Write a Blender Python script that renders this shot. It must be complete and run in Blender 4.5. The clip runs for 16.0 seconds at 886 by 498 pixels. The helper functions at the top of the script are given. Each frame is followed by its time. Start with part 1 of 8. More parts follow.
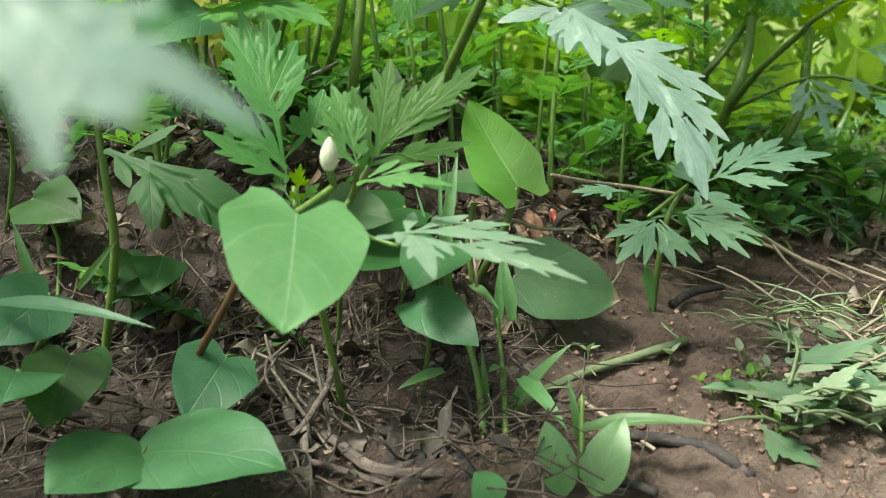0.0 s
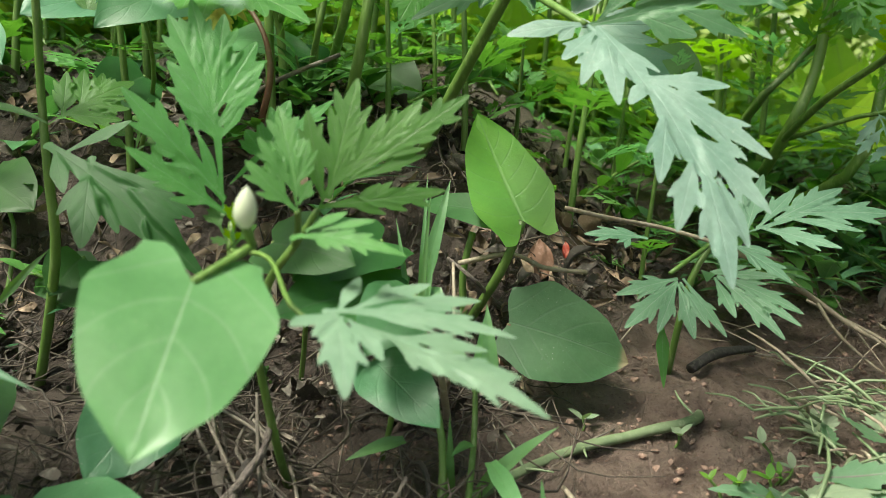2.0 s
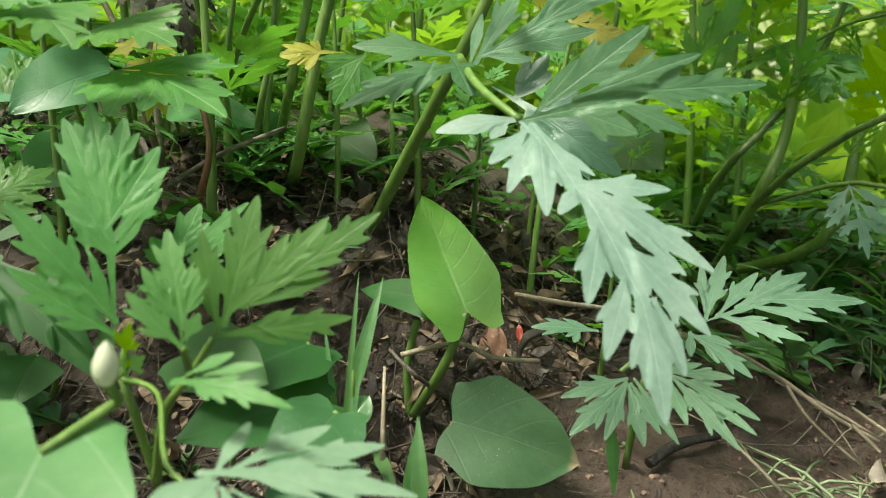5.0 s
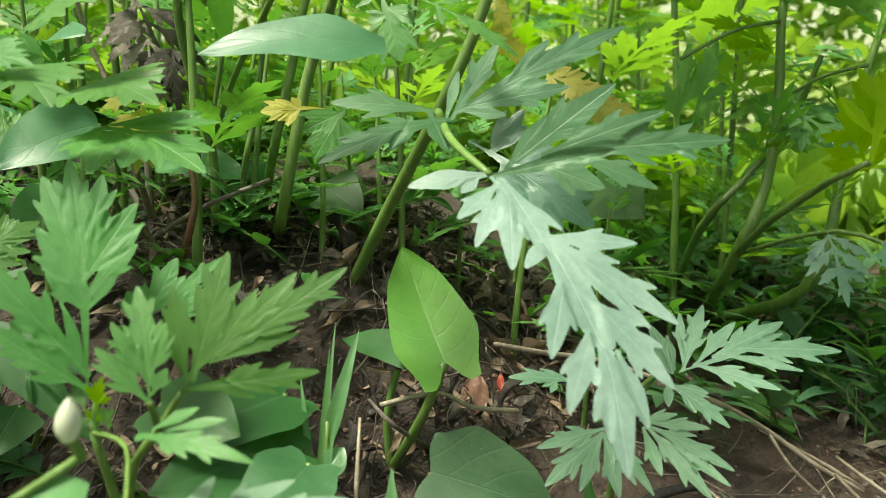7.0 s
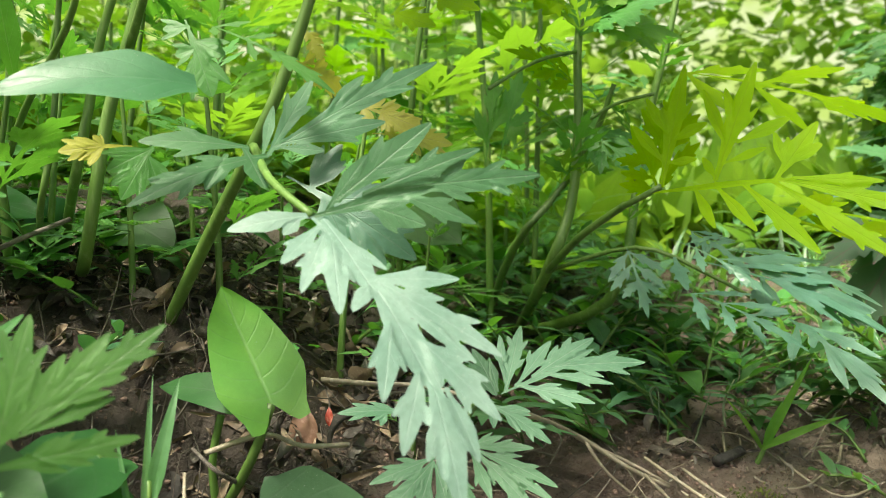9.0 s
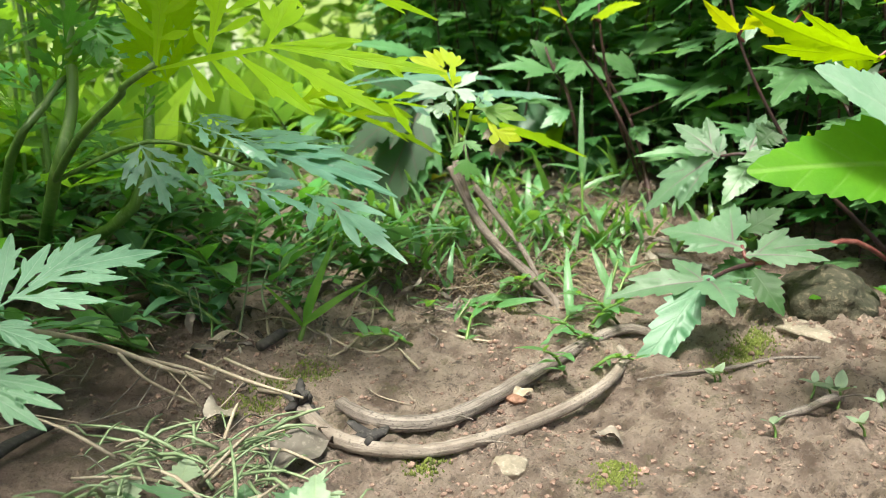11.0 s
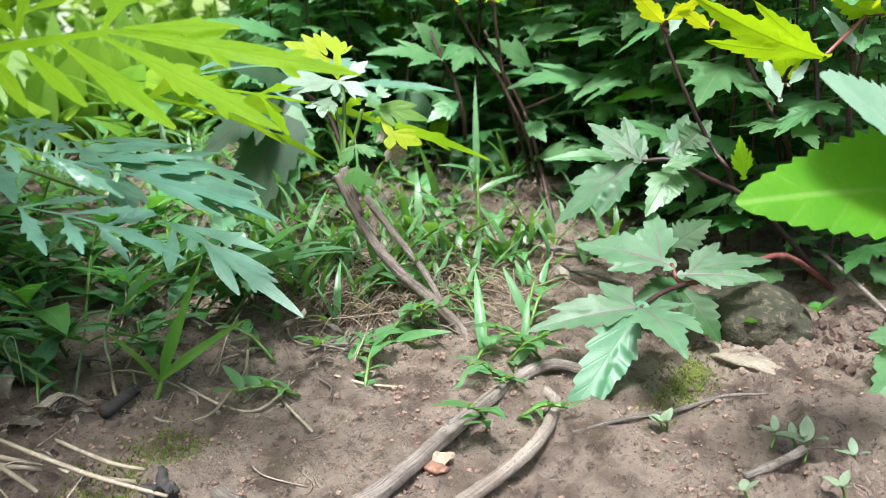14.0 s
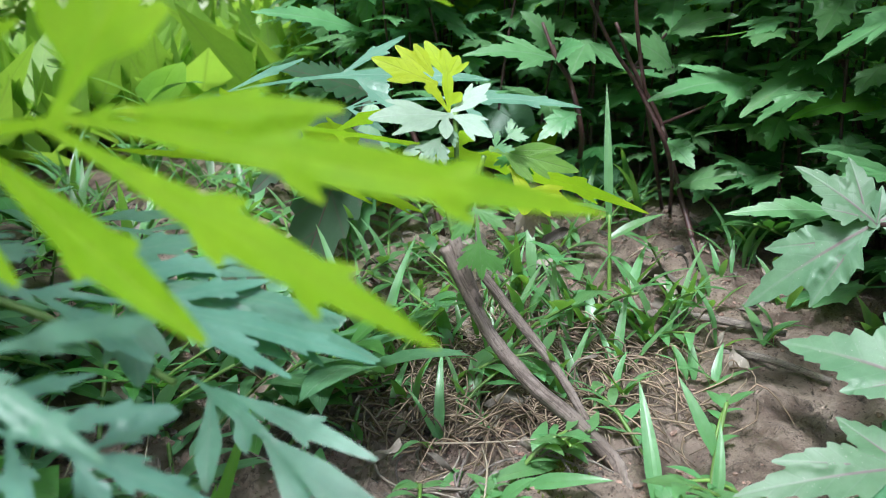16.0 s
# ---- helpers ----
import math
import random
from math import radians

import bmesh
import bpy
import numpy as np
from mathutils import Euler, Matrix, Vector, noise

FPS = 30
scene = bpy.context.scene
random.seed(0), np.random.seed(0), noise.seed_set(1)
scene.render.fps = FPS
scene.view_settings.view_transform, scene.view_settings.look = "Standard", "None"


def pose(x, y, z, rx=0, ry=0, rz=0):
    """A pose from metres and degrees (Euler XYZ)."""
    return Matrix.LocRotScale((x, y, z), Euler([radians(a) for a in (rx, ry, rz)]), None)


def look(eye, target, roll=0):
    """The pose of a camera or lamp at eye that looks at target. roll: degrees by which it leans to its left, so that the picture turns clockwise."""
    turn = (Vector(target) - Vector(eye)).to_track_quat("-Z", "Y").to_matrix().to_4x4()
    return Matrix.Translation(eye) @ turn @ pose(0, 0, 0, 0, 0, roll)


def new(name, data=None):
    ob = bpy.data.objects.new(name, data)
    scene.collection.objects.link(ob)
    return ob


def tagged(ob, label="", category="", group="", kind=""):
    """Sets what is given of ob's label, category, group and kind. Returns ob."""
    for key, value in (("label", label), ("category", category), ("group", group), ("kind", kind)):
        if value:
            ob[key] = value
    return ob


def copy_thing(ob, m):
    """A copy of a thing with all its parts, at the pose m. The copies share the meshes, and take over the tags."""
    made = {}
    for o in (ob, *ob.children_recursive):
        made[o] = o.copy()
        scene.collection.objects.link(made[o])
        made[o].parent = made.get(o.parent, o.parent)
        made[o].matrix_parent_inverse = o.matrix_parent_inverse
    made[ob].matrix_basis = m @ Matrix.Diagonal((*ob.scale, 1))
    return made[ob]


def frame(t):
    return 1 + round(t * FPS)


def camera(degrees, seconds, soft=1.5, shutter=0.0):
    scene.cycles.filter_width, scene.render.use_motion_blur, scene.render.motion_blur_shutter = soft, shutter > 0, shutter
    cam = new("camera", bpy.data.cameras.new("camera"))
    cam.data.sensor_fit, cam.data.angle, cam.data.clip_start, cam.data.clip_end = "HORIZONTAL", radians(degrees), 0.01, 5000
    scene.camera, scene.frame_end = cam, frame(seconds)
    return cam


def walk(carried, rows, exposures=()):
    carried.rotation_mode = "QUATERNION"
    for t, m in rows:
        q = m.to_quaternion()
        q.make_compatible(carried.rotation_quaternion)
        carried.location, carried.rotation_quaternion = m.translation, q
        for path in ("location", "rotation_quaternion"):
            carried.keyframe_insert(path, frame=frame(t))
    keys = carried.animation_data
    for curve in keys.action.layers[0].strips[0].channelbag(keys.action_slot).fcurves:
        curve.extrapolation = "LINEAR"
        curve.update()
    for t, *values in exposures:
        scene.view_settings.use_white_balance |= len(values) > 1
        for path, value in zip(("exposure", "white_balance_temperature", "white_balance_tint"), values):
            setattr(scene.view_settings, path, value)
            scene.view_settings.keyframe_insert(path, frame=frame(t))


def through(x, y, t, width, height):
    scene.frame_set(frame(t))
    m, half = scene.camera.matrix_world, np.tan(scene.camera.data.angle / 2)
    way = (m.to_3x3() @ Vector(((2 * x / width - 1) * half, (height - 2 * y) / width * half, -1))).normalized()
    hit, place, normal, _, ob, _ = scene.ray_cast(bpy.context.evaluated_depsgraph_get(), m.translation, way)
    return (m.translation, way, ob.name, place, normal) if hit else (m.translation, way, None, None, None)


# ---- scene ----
cam = camera(56.6, 16.0, 0.7)
PATH = [
    (0, (0.01468, 0.00381, 0.12166), (-0.00410, 0.39968, 0.06746), -1.64),
    (0.5, (0.02278, 0.02055, 0.12602), (-0.01096, 0.41541, 0.07179), -0.55),
    (1, (0.03006, 0.03041, 0.13343), (-0.00853, 0.42357, 0.07068), 1.10),
    (1.5, (0.03285, 0.03963, 0.13541), (-0.00887, 0.43125, 0.06543), 3.24),
    (2, (0.03316, 0.05596, 0.14111), (-0.00679, 0.44785, 0.07163), 3.30),
    (2.5, (0.03759, 0.05921, 0.14841), (-0.00406, 0.45168, 0.08336), 2.86),
    (3, (0.04557, 0.06847, 0.15385), (0.00917, 0.46217, 0.09324), 2.75),
    (3.5, (0.05037, 0.06969, 0.16222), (0.01145, 0.46336, 0.10300), 2.95),
    (4, (0.04830, 0.07497, 0.16396), (0.00922, 0.46865, 0.10485), 3.48),
    (6.5, (0.05814, 0.07989, 0.16433), (0.01676, 0.47501, 0.11774), 2.74),
    (7, (0.05967, 0.07583, 0.16790), (0.01723, 0.47180, 0.13048), 3.02),
    (7.5, (0.05667, 0.06929, 0.18737), (0.01139, 0.46557, 0.15723), 3.18),
    (8, (0.05566, 0.06584, 0.19102), (0.01286, 0.46312, 0.17263), 2.74),
    (8.5, (0.05642, 0.07135, 0.18653), (0.04072, 0.47021, 0.16079), 2.64),
    (9, (0.05722, 0.07636, 0.17584), (0.10277, 0.47277, 0.14775), 1.56),
    (9.5, (0.06078, 0.07102, 0.17268), (0.16589, 0.45524, 0.13628), 0.10),
    (10, (0.06335, 0.05891, 0.16708), (0.21771, 0.42503, 0.12093), -1.39),
    (12.5, (0.10995, 0.13150, 0.14408), (0.38831, 0.40839, 0.06759), -2.30),
    (13, (0.10593, 0.13810, 0.15375), (0.38108, 0.41755, 0.07498), -1.62),
    (13.5, (0.11214, 0.13836, 0.16616), (0.39080, 0.41527, 0.09086), -1.86),
    (14, (0.11481, 0.15054, 0.16524), (0.39775, 0.42273, 0.08869), -2.10),
    (14.5, (0.13375, 0.17150, 0.18920), (0.40327, 0.45218, 0.09657), -2.28),
    (15, (0.15360, 0.19275, 0.20073), (0.41927, 0.47581, 0.10432), -3.61),
    (15.5, (0.15250, 0.24710, 0.18304), (0.41926, 0.52968, 0.08824), -1.97),
    (16, (0.18263, 0.26426, 0.18958), (0.44678, 0.55041, 0.09824), -2.33),
]
EXPOSURES = [(0.0, 0.66, 6600.0, 3.0), (4.0, 0.62, 6800.0, 2.0), (7.5, 0.76, 6900.0, 2.0), (10.0, 0.88, 6800.0, 2.0), (12.5, 0.93, 5900.0, 10.0), (14.6, 0.95, 5750.0, 11.0), (15.5, 0.64, 5550.0, 12.0), (16.0, 0.66, 5500.0, 12.0)]
walk(cam, [(t, look(eye, target, roll)) for t, eye, target, roll in PATH], EXPOSURES)
cam.data.dof.use_dof = True
cam.data.dof.focus_distance = 0.34
cam.data.dof.aperture_fstop = 18.0

# ---- light ----
SUN_UP, SUN_ROUND = radians(62), radians(-126)
world = bpy.data.worlds.new("sky")
scene.world = world
world.use_nodes = True
wn = world.node_tree
sky = wn.nodes.new("ShaderNodeTexSky")
sky.sky_type = "NISHITA"
sky.sun_disc = False
sky.dust_density, sky.air_density = 7.0, 1.0
sky.sun_elevation, sky.sun_rotation = SUN_UP, SUN_ROUND
wn.links.new(sky.outputs[0], wn.nodes["Background"].inputs[0])
wn.nodes["Background"].inputs[1].default_value = 0.115
sun_data = bpy.data.lights.new("sun", "SUN")
sun_data.energy, sun_data.angle, sun_data.color = 4.3, radians(13), (1.0, 0.96, 0.88)
sun = new("sun", sun_data)
away = Vector((math.sin(SUN_ROUND) * math.cos(SUN_UP), math.cos(SUN_ROUND) * math.cos(SUN_UP), math.sin(SUN_UP)))
sun.matrix_world = look(away * 10, (0, 0, 0))


# ---- materials ----
def nodes_of(name):
    mat = bpy.data.materials.new(name)
    mat.use_nodes = True
    nt = mat.node_tree
    return mat, nt, nt.nodes["Principled BSDF"], nt.nodes["Material Output"]


def add(nt, kind, **values):
    n = nt.nodes.new("ShaderNode" + kind)
    for k, v in values.items():
        if k.startswith("i_"):
            n.inputs[k[2:]].default_value = v
        elif k == "op":
            n.operation = v
    return n


def noise_tex(nt, coord, scale, detail=4.0, rough=0.6):
    n = add(nt, "TexNoise", i_Scale=scale, i_Detail=detail, i_Roughness=rough)
    nt.links.new(coord, n.inputs["Vector"])
    return n.outputs["Fac"]


def mixed(nt, fac, a, b):
    m = nt.nodes.new("ShaderNodeMix")
    m.data_type = "RGBA"
    for sock, v in ((m.inputs[0], fac), (m.inputs[6], a), (m.inputs[7], b)):
        if isinstance(v, bpy.types.NodeSocket):
            nt.links.new(v, sock)
        else:
            sock.default_value = v if isinstance(v, float) else (*v, 1.0)
    return m.outputs[2]


def maths(nt, op, a, b=0.0, clamp=False):
    m = add(nt, "Math", op=op)
    m.use_clamp = clamp
    for sock, v in ((m.inputs[0], a), (m.inputs[1], b)):
        if isinstance(v, bpy.types.NodeSocket):
            nt.links.new(v, sock)
        else:
            sock.default_value = v
    return m.outputs[0]


def ramp01(nt, v, lo, hi):
    r = nt.nodes.new("ShaderNodeMapRange")
    r.interpolation_type = "SMOOTHSTEP"
    nt.links.new(v, r.inputs[0])
    r.inputs[1].default_value, r.inputs[2].default_value = lo, hi
    return r.outputs[0]


def bumped(nt, bsdf, height, strength, dist):
    b = add(nt, "Bump", i_Strength=strength, i_Distance=dist)
    nt.links.new(height, b.inputs["Height"])
    nt.links.new(b.outputs[0], bsdf.inputs["Normal"])
    return b.outputs[0]


def leaf_material(name, dark, light, vein, glow, rough=0.45, through=0.35, veins=7.0, dust=0.3, gloss=0.4, blemish=(0.30, 0.22, 0.08), spots=0.0, tip_brown=0.0, ribbed=0.35, rib_tint=None, rib_width=1.0):
    """A leaf: base colour between dark and light, paler veins, dust specks, light that shines through it."""
    mat, nt, bsdf, out = nodes_of(name)
    uv = nt.nodes.new("ShaderNodeTexCoord")
    sep = nt.nodes.new("ShaderNodeSeparateXYZ")
    nt.links.new(uv.outputs["UV"], sep.inputs[0])
    info = nt.nodes.new("ShaderNodeObjectInfo")
    side = maths(nt, "ABSOLUTE", maths(nt, "SUBTRACT", sep.outputs[0], 0.5))
    obj = uv.outputs["Object"]
    big = noise_tex(nt, obj, 40.0, 3.0)
    fine = noise_tex(nt, obj, 420.0, 4.0)
    rib = maths(nt, "SUBTRACT", 1.0, ramp01(nt, side, 0.008 * rib_width, 0.035 * rib_width))
    comb = maths(nt, "FRACT", maths(nt, "SUBTRACT", maths(nt, "MULTIPLY", sep.outputs[1], veins), maths(nt, "MULTIPLY", side, 3.2)))
    comb = maths(nt, "ABSOLUTE", maths(nt, "SUBTRACT", comb, 0.5))
    lateral = maths(nt, "MULTIPLY", maths(nt, "SUBTRACT", 1.0, ramp01(nt, comb, 0.01, 0.08)), 0.36)
    vmask = maths(nt, "MAXIMUM", rib, lateral)
    col = mixed(nt, ramp01(nt, big, 0.35, 0.68), dark, light)
    col = mixed(nt, maths(nt, "MULTIPLY", vmask, 0.6), col, vein)
    if rib_tint:
        fade = maths(nt, "SUBTRACT", 1.0, ramp01(nt, sep.outputs[1], 0.25, 0.75))
        col = mixed(nt, maths(nt, "MULTIPLY", maths(nt, "MULTIPLY", rib, fade), 0.85), col, rib_tint)
    hue = nt.nodes.new("ShaderNodeHueSaturation")
    nt.links.new(col, hue.inputs["Color"])
    nt.links.new(maths(nt, "ADD", maths(nt, "MULTIPLY", info.outputs["Random"], 0.03), 0.485), hue.inputs["Hue"])
    nt.links.new(maths(nt, "ADD", maths(nt, "MULTIPLY", info.outputs["Random"], 0.35), 0.82), hue.inputs["Value"])
    col = hue.outputs[0]
    net = add(nt, "TexVoronoi", i_Scale=520.0)
    net.feature = "DISTANCE_TO_EDGE"
    nt.links.new(obj, net.inputs["Vector"])
    mesh_vein = maths(nt, "SUBTRACT", 1.0, ramp01(nt, net.outputs["Distance"], 0.0, 0.10))
    tone = nt.nodes.new("ShaderNodeHueSaturation")
    nt.links.new(col, tone.inputs["Color"])
    nt.links.new(maths(nt, "ADD", maths(nt, "MULTIPLY", fine, 0.5), maths(nt, "ADD", 0.74, maths(nt, "MULTIPLY", mesh_vein, 0.05))), tone.inputs["Value"])
    col = tone.outputs[0]
    specks = ramp01(nt, noise_tex(nt, obj, 900.0, 2.0), 0.66, 0.74)
    patch = ramp01(nt, noise_tex(nt, obj, 55.0, 3.0), 0.45, 0.7)
    col = mixed(nt, maths(nt, "MULTIPLY", maths(nt, "MULTIPLY", specks, patch), dust), col, (0.55, 0.55, 0.45))
    if spots:
        col = mixed(nt, maths(nt, "MULTIPLY", ramp01(nt, noise_tex(nt, obj, 75.0, 4.0), 0.64, 0.70), spots), col, blemish)
    if tip_brown:
        worn = ramp01(nt, maths(nt, "ADD", sep.outputs[1], maths(nt, "MULTIPLY", big, 0.25)), 1.03, 1.09)
        col = mixed(nt, maths(nt, "MULTIPLY", worn, tip_brown), col, (0.34, 0.27, 0.17))
    nt.links.new(col, bsdf.inputs["Base Color"])
    rgh = maths(nt, "ADD", maths(nt, "MULTIPLY", fine, 0.25), rough - 0.12)
    nt.links.new(rgh, bsdf.inputs["Roughness"])
    bsdf.inputs["Specular IOR Level"].default_value = gloss
    height = maths(nt, "SUBTRACT", maths(nt, "SUBTRACT", maths(nt, "MULTIPLY", fine, 0.7), maths(nt, "MULTIPLY", mesh_vein, 0.08)), vmask)
    normal = bumped(nt, bsdf, height, ribbed, 0.0004)
    tr = nt.nodes.new("ShaderNodeBsdfTranslucent")
    nt.links.new(normal, tr.inputs["Normal"])
    glow_col = mixed(nt, maths(nt, "MULTIPLY", vmask, 0.5), glow, tuple(0.5 * c for c in glow))
    nt.links.new(glow_col, tr.inputs["Color"])
    mix = nt.nodes.new("ShaderNodeMixShader")
    mix.inputs[0].default_value = through
    nt.links.new(bsdf.outputs[0], mix.inputs[1])
    nt.links.new(tr.outputs[0], mix.inputs[2])
    nt.links.new(mix.outputs[0], out.inputs[0])
    return mat


def plain_material(name, a, b, c, scale=60.0, rough=0.7, bump=0.4, dist=0.0006, grain=400.0, stretch=1.0, vary=0.4):
    """A matt surface of three tones in patches and grain; stretch draws the grain out along z."""
    mat, nt, bsdf, out = nodes_of(name)
    tc = nt.nodes.new("ShaderNodeTexCoord")
    mp = nt.nodes.new("ShaderNodeMapping")
    mp.inputs["Scale"].default_value = (1, 1, stretch)
    nt.links.new(tc.outputs["Object"], mp.inputs[0])
    big = noise_tex(nt, mp.outputs[0], scale, 4.0)
    fine = noise_tex(nt, mp.outputs[0], grain, 5.0)
    col = mixed(nt, ramp01(nt, big, 0.35, 0.65), a, b)
    col = mixed(nt, ramp01(nt, fine, 0.5, 0.72), col, c)
    info = nt.nodes.new("ShaderNodeObjectInfo")
    geo = nt.nodes.new("ShaderNodeNewGeometry")
    hue = nt.nodes.new("ShaderNodeHueSaturation")
    nt.links.new(col, hue.inputs["Color"])
    both = maths(nt, "FRACT", maths(nt, "ADD", info.outputs["Random"], geo.outputs["Random Per Island"]))
    nt.links.new(maths(nt, "ADD", maths(nt, "MULTIPLY", both, vary), 1.0 - vary / 2), hue.inputs["Value"])
    nt.links.new(hue.outputs[0], bsdf.inputs["Base Color"])
    bsdf.inputs["Roughness"].default_value = rough
    bumped(nt, bsdf, fine, bump, dist)
    return mat


MUG = leaf_material("mugwort_green", (0.062, 0.190, 0.040), (0.102, 0.270, 0.062), (0.20, 0.37, 0.14), (0.17, 0.46, 0.035), spots=0.12, dust=0.6)
SILVER = leaf_material("mugwort_silver", (0.140, 0.240, 0.178), (0.225, 0.330, 0.262), (0.28, 0.39, 0.31), (0.16, 0.33, 0.10), rough=0.50, dust=0.9, through=0.22, gloss=0.5)
SILVERY = leaf_material("young_mugwort_silver", (0.180, 0.310, 0.200), (0.255, 0.385, 0.265), (0.28, 0.40, 0.28), (0.20, 0.40, 0.12), rough=0.5, dust=0.6, through=0.3, gloss=0.4)
# Greener than SILVER; shade on the upper mugwort leaves is put into the colour.
SHADEGREEN = leaf_material("mugwort_shaded_green", (0.070, 0.185, 0.082), (0.112, 0.248, 0.118), (0.20, 0.34, 0.19), (0.15, 0.38, 0.07), rough=0.46, through=0.26, gloss=0.5, dust=0.7)
YOUNG = leaf_material("mugwort_grey_green", (0.080, 0.185, 0.098), (0.128, 0.248, 0.145), (0.25, 0.37, 0.25), (0.15, 0.36, 0.09), rough=0.48, through=0.26, dust=0.8, gloss=0.5)
BLUE = leaf_material("mugwort_bluish", (0.078, 0.200, 0.130), (0.128, 0.270, 0.188), (0.18, 0.31, 0.20), (0.12, 0.36, 0.09), rough=0.40, through=0.28, gloss=0.85, dust=0.3)
# Base colour raised to hold back light, besides what passes through the leaf.
LIME = leaf_material("mugwort_backlit_lime", (0.160, 0.325, 0.004), (0.222, 0.400, 0.006), (0.32, 0.47, 0.02), (0.46, 0.68, 0.002), through=0.52, dust=0.03, gloss=0.10)
FRESH = leaf_material("fresh_green", (0.100, 0.255, 0.032), (0.150, 0.325, 0.045), (0.21, 0.36, 0.10), (0.30, 0.56, 0.030), through=0.46)
BRIGHT = leaf_material("bright_green", (0.080, 0.225, 0.010), (0.118, 0.285, 0.014), (0.24, 0.40, 0.08), (0.25, 0.54, 0.008), through=0.45, veins=5.0, gloss=0.3)
HEART = leaf_material("heart_green", (0.045, 0.150, 0.060), (0.078, 0.208, 0.096), (0.11, 0.245, 0.115), (0.11, 0.34, 0.06), through=0.26, rough=0.42, veins=4.0, dust=0.6, gloss=0.55, ribbed=0.35, rib_width=0.5)
# Paler copy of HEART: top light and sky sheen are put into the colour.
LITHEART = leaf_material("lit_heart_green", (0.110, 0.290, 0.098), (0.155, 0.355, 0.135), (0.34, 0.52, 0.30), (0.17, 0.48, 0.05), rough=0.40, veins=4.0, dust=0.6, gloss=0.7, ribbed=0.18, rib_width=0.35)
DEEP = leaf_material("deep_green", (0.028, 0.092, 0.024), (0.048, 0.135, 0.038), (0.075, 0.16, 0.060), (0.09, 0.27, 0.025), rough=0.5, veins=5.0, gloss=0.3, dust=0.15, ribbed=0.2)
SERR = leaf_material("serrate_green", (0.078, 0.200, 0.072), (0.130, 0.280, 0.115), (0.19, 0.32, 0.16), (0.19, 0.44, 0.05), rough=0.42, veins=6.0, dust=0.5, spots=0.12, gloss=0.6, ribbed=0.25)
HEDGE = leaf_material("hedge_green", (0.13, 0.28, 0.035), (0.20, 0.37, 0.055), (0.24, 0.40, 0.10), (0.38, 0.62, 0.05), rough=0.4, veins=1.0, through=0.45)
PALEWEED = leaf_material("pale_cut_weed", (0.195, 0.265, 0.165), (0.295, 0.370, 0.250), (0.28, 0.36, 0.20), (0.22, 0.36, 0.1), rough=0.5, through=0.25, dust=0.8)
SERRPALE = leaf_material("pale_serrate", (0.075, 0.160, 0.080), (0.118, 0.215, 0.116), (0.17, 0.25, 0.16), (0.18, 0.36, 0.06), rough=0.48, veins=6.0, dust=0.8, spots=0.15, gloss=0.45, through=0.25, ribbed=0.2, rib_tint=(0.14, 0.085, 0.10))
GRASS = leaf_material("grass_green", (0.090, 0.230, 0.080), (0.150, 0.310, 0.135), (0.17, 0.34, 0.10), (0.26, 0.52, 0.04), rough=0.34, veins=1.0, through=0.38, gloss=0.75)
SHOOT = leaf_material("yellow_shoot", (0.30, 0.40, 0.004), (0.40, 0.48, 0.008), (0.46, 0.52, 0.05), (0.72, 0.80, 0.004), through=0.5, dust=0.05, gloss=0.2)
DOWNY = leaf_material("downy_pale", (0.22, 0.315, 0.225), (0.31, 0.410, 0.315), (0.34, 0.44, 0.34), (0.3, 0.45, 0.2), rough=0.55, through=0.25, gloss=0.4)
YELLOW = leaf_material("yellowing", (0.40, 0.39, 0.055), (0.48, 0.48, 0.10), (0.52, 0.46, 0.18), (0.60, 0.58, 0.06), spots=0.15)
PURPLE = leaf_material("purple_veined", (0.026, 0.072, 0.032), (0.046, 0.104, 0.050), (0.15, 0.035, 0.06), (0.08, 0.20, 0.04), rough=0.55, veins=5.0, gloss=0.35, rib_width=0.35)
DULL = leaf_material("dull_green", (0.055, 0.135, 0.058), (0.082, 0.172, 0.078), (0.13, 0.22, 0.12), (0.10, 0.26, 0.05), rough=0.45, veins=4.0, dust=0.9, tip_brown=0.85, rib_width=0.4)
DRY = plain_material("dry_leaf", (0.13, 0.11, 0.085), (0.21, 0.185, 0.15), (0.32, 0.285, 0.235), 45.0, 0.8, vary=0.9)
FIBRE = plain_material("dead_fibre", (0.050, 0.039, 0.029), (0.095, 0.077, 0.058), (0.16, 0.137, 0.107), 45.0, 0.8, vary=0.8)
BROWNLEAF = plain_material("brown_leaf", (0.150, 0.104, 0.066), (0.235, 0.172, 0.112), (0.33, 0.26, 0.18), 45.0, 0.7, vary=0.9)
DARKDRY = plain_material("rotting_leaf", (0.034, 0.028, 0.021), (0.074, 0.062, 0.047), (0.155, 0.138, 0.112), 45.0, 0.75, vary=1.1)
STEM = plain_material("green_stem", (0.080, 0.158, 0.028), (0.120, 0.215, 0.042), (0.17, 0.26, 0.08), 50.0, 0.45, 0.2, stretch=0.2)
PALESTEM = plain_material("pale_weed_stem", (0.12, 0.175, 0.085), (0.17, 0.225, 0.115), (0.22, 0.27, 0.16), 50.0, 0.5, 0.2)
REDSTEM = plain_material("reddish_stem", (0.13, 0.050, 0.025), (0.11, 0.085, 0.03), (0.19, 0.10, 0.06), 50.0, 0.5, 0.2)
RUBYSTEM = plain_material("ruby_stem", (0.11, 0.028, 0.025), (0.15, 0.045, 0.038), (0.20, 0.09, 0.07), 60.0, 0.45, 0.2)
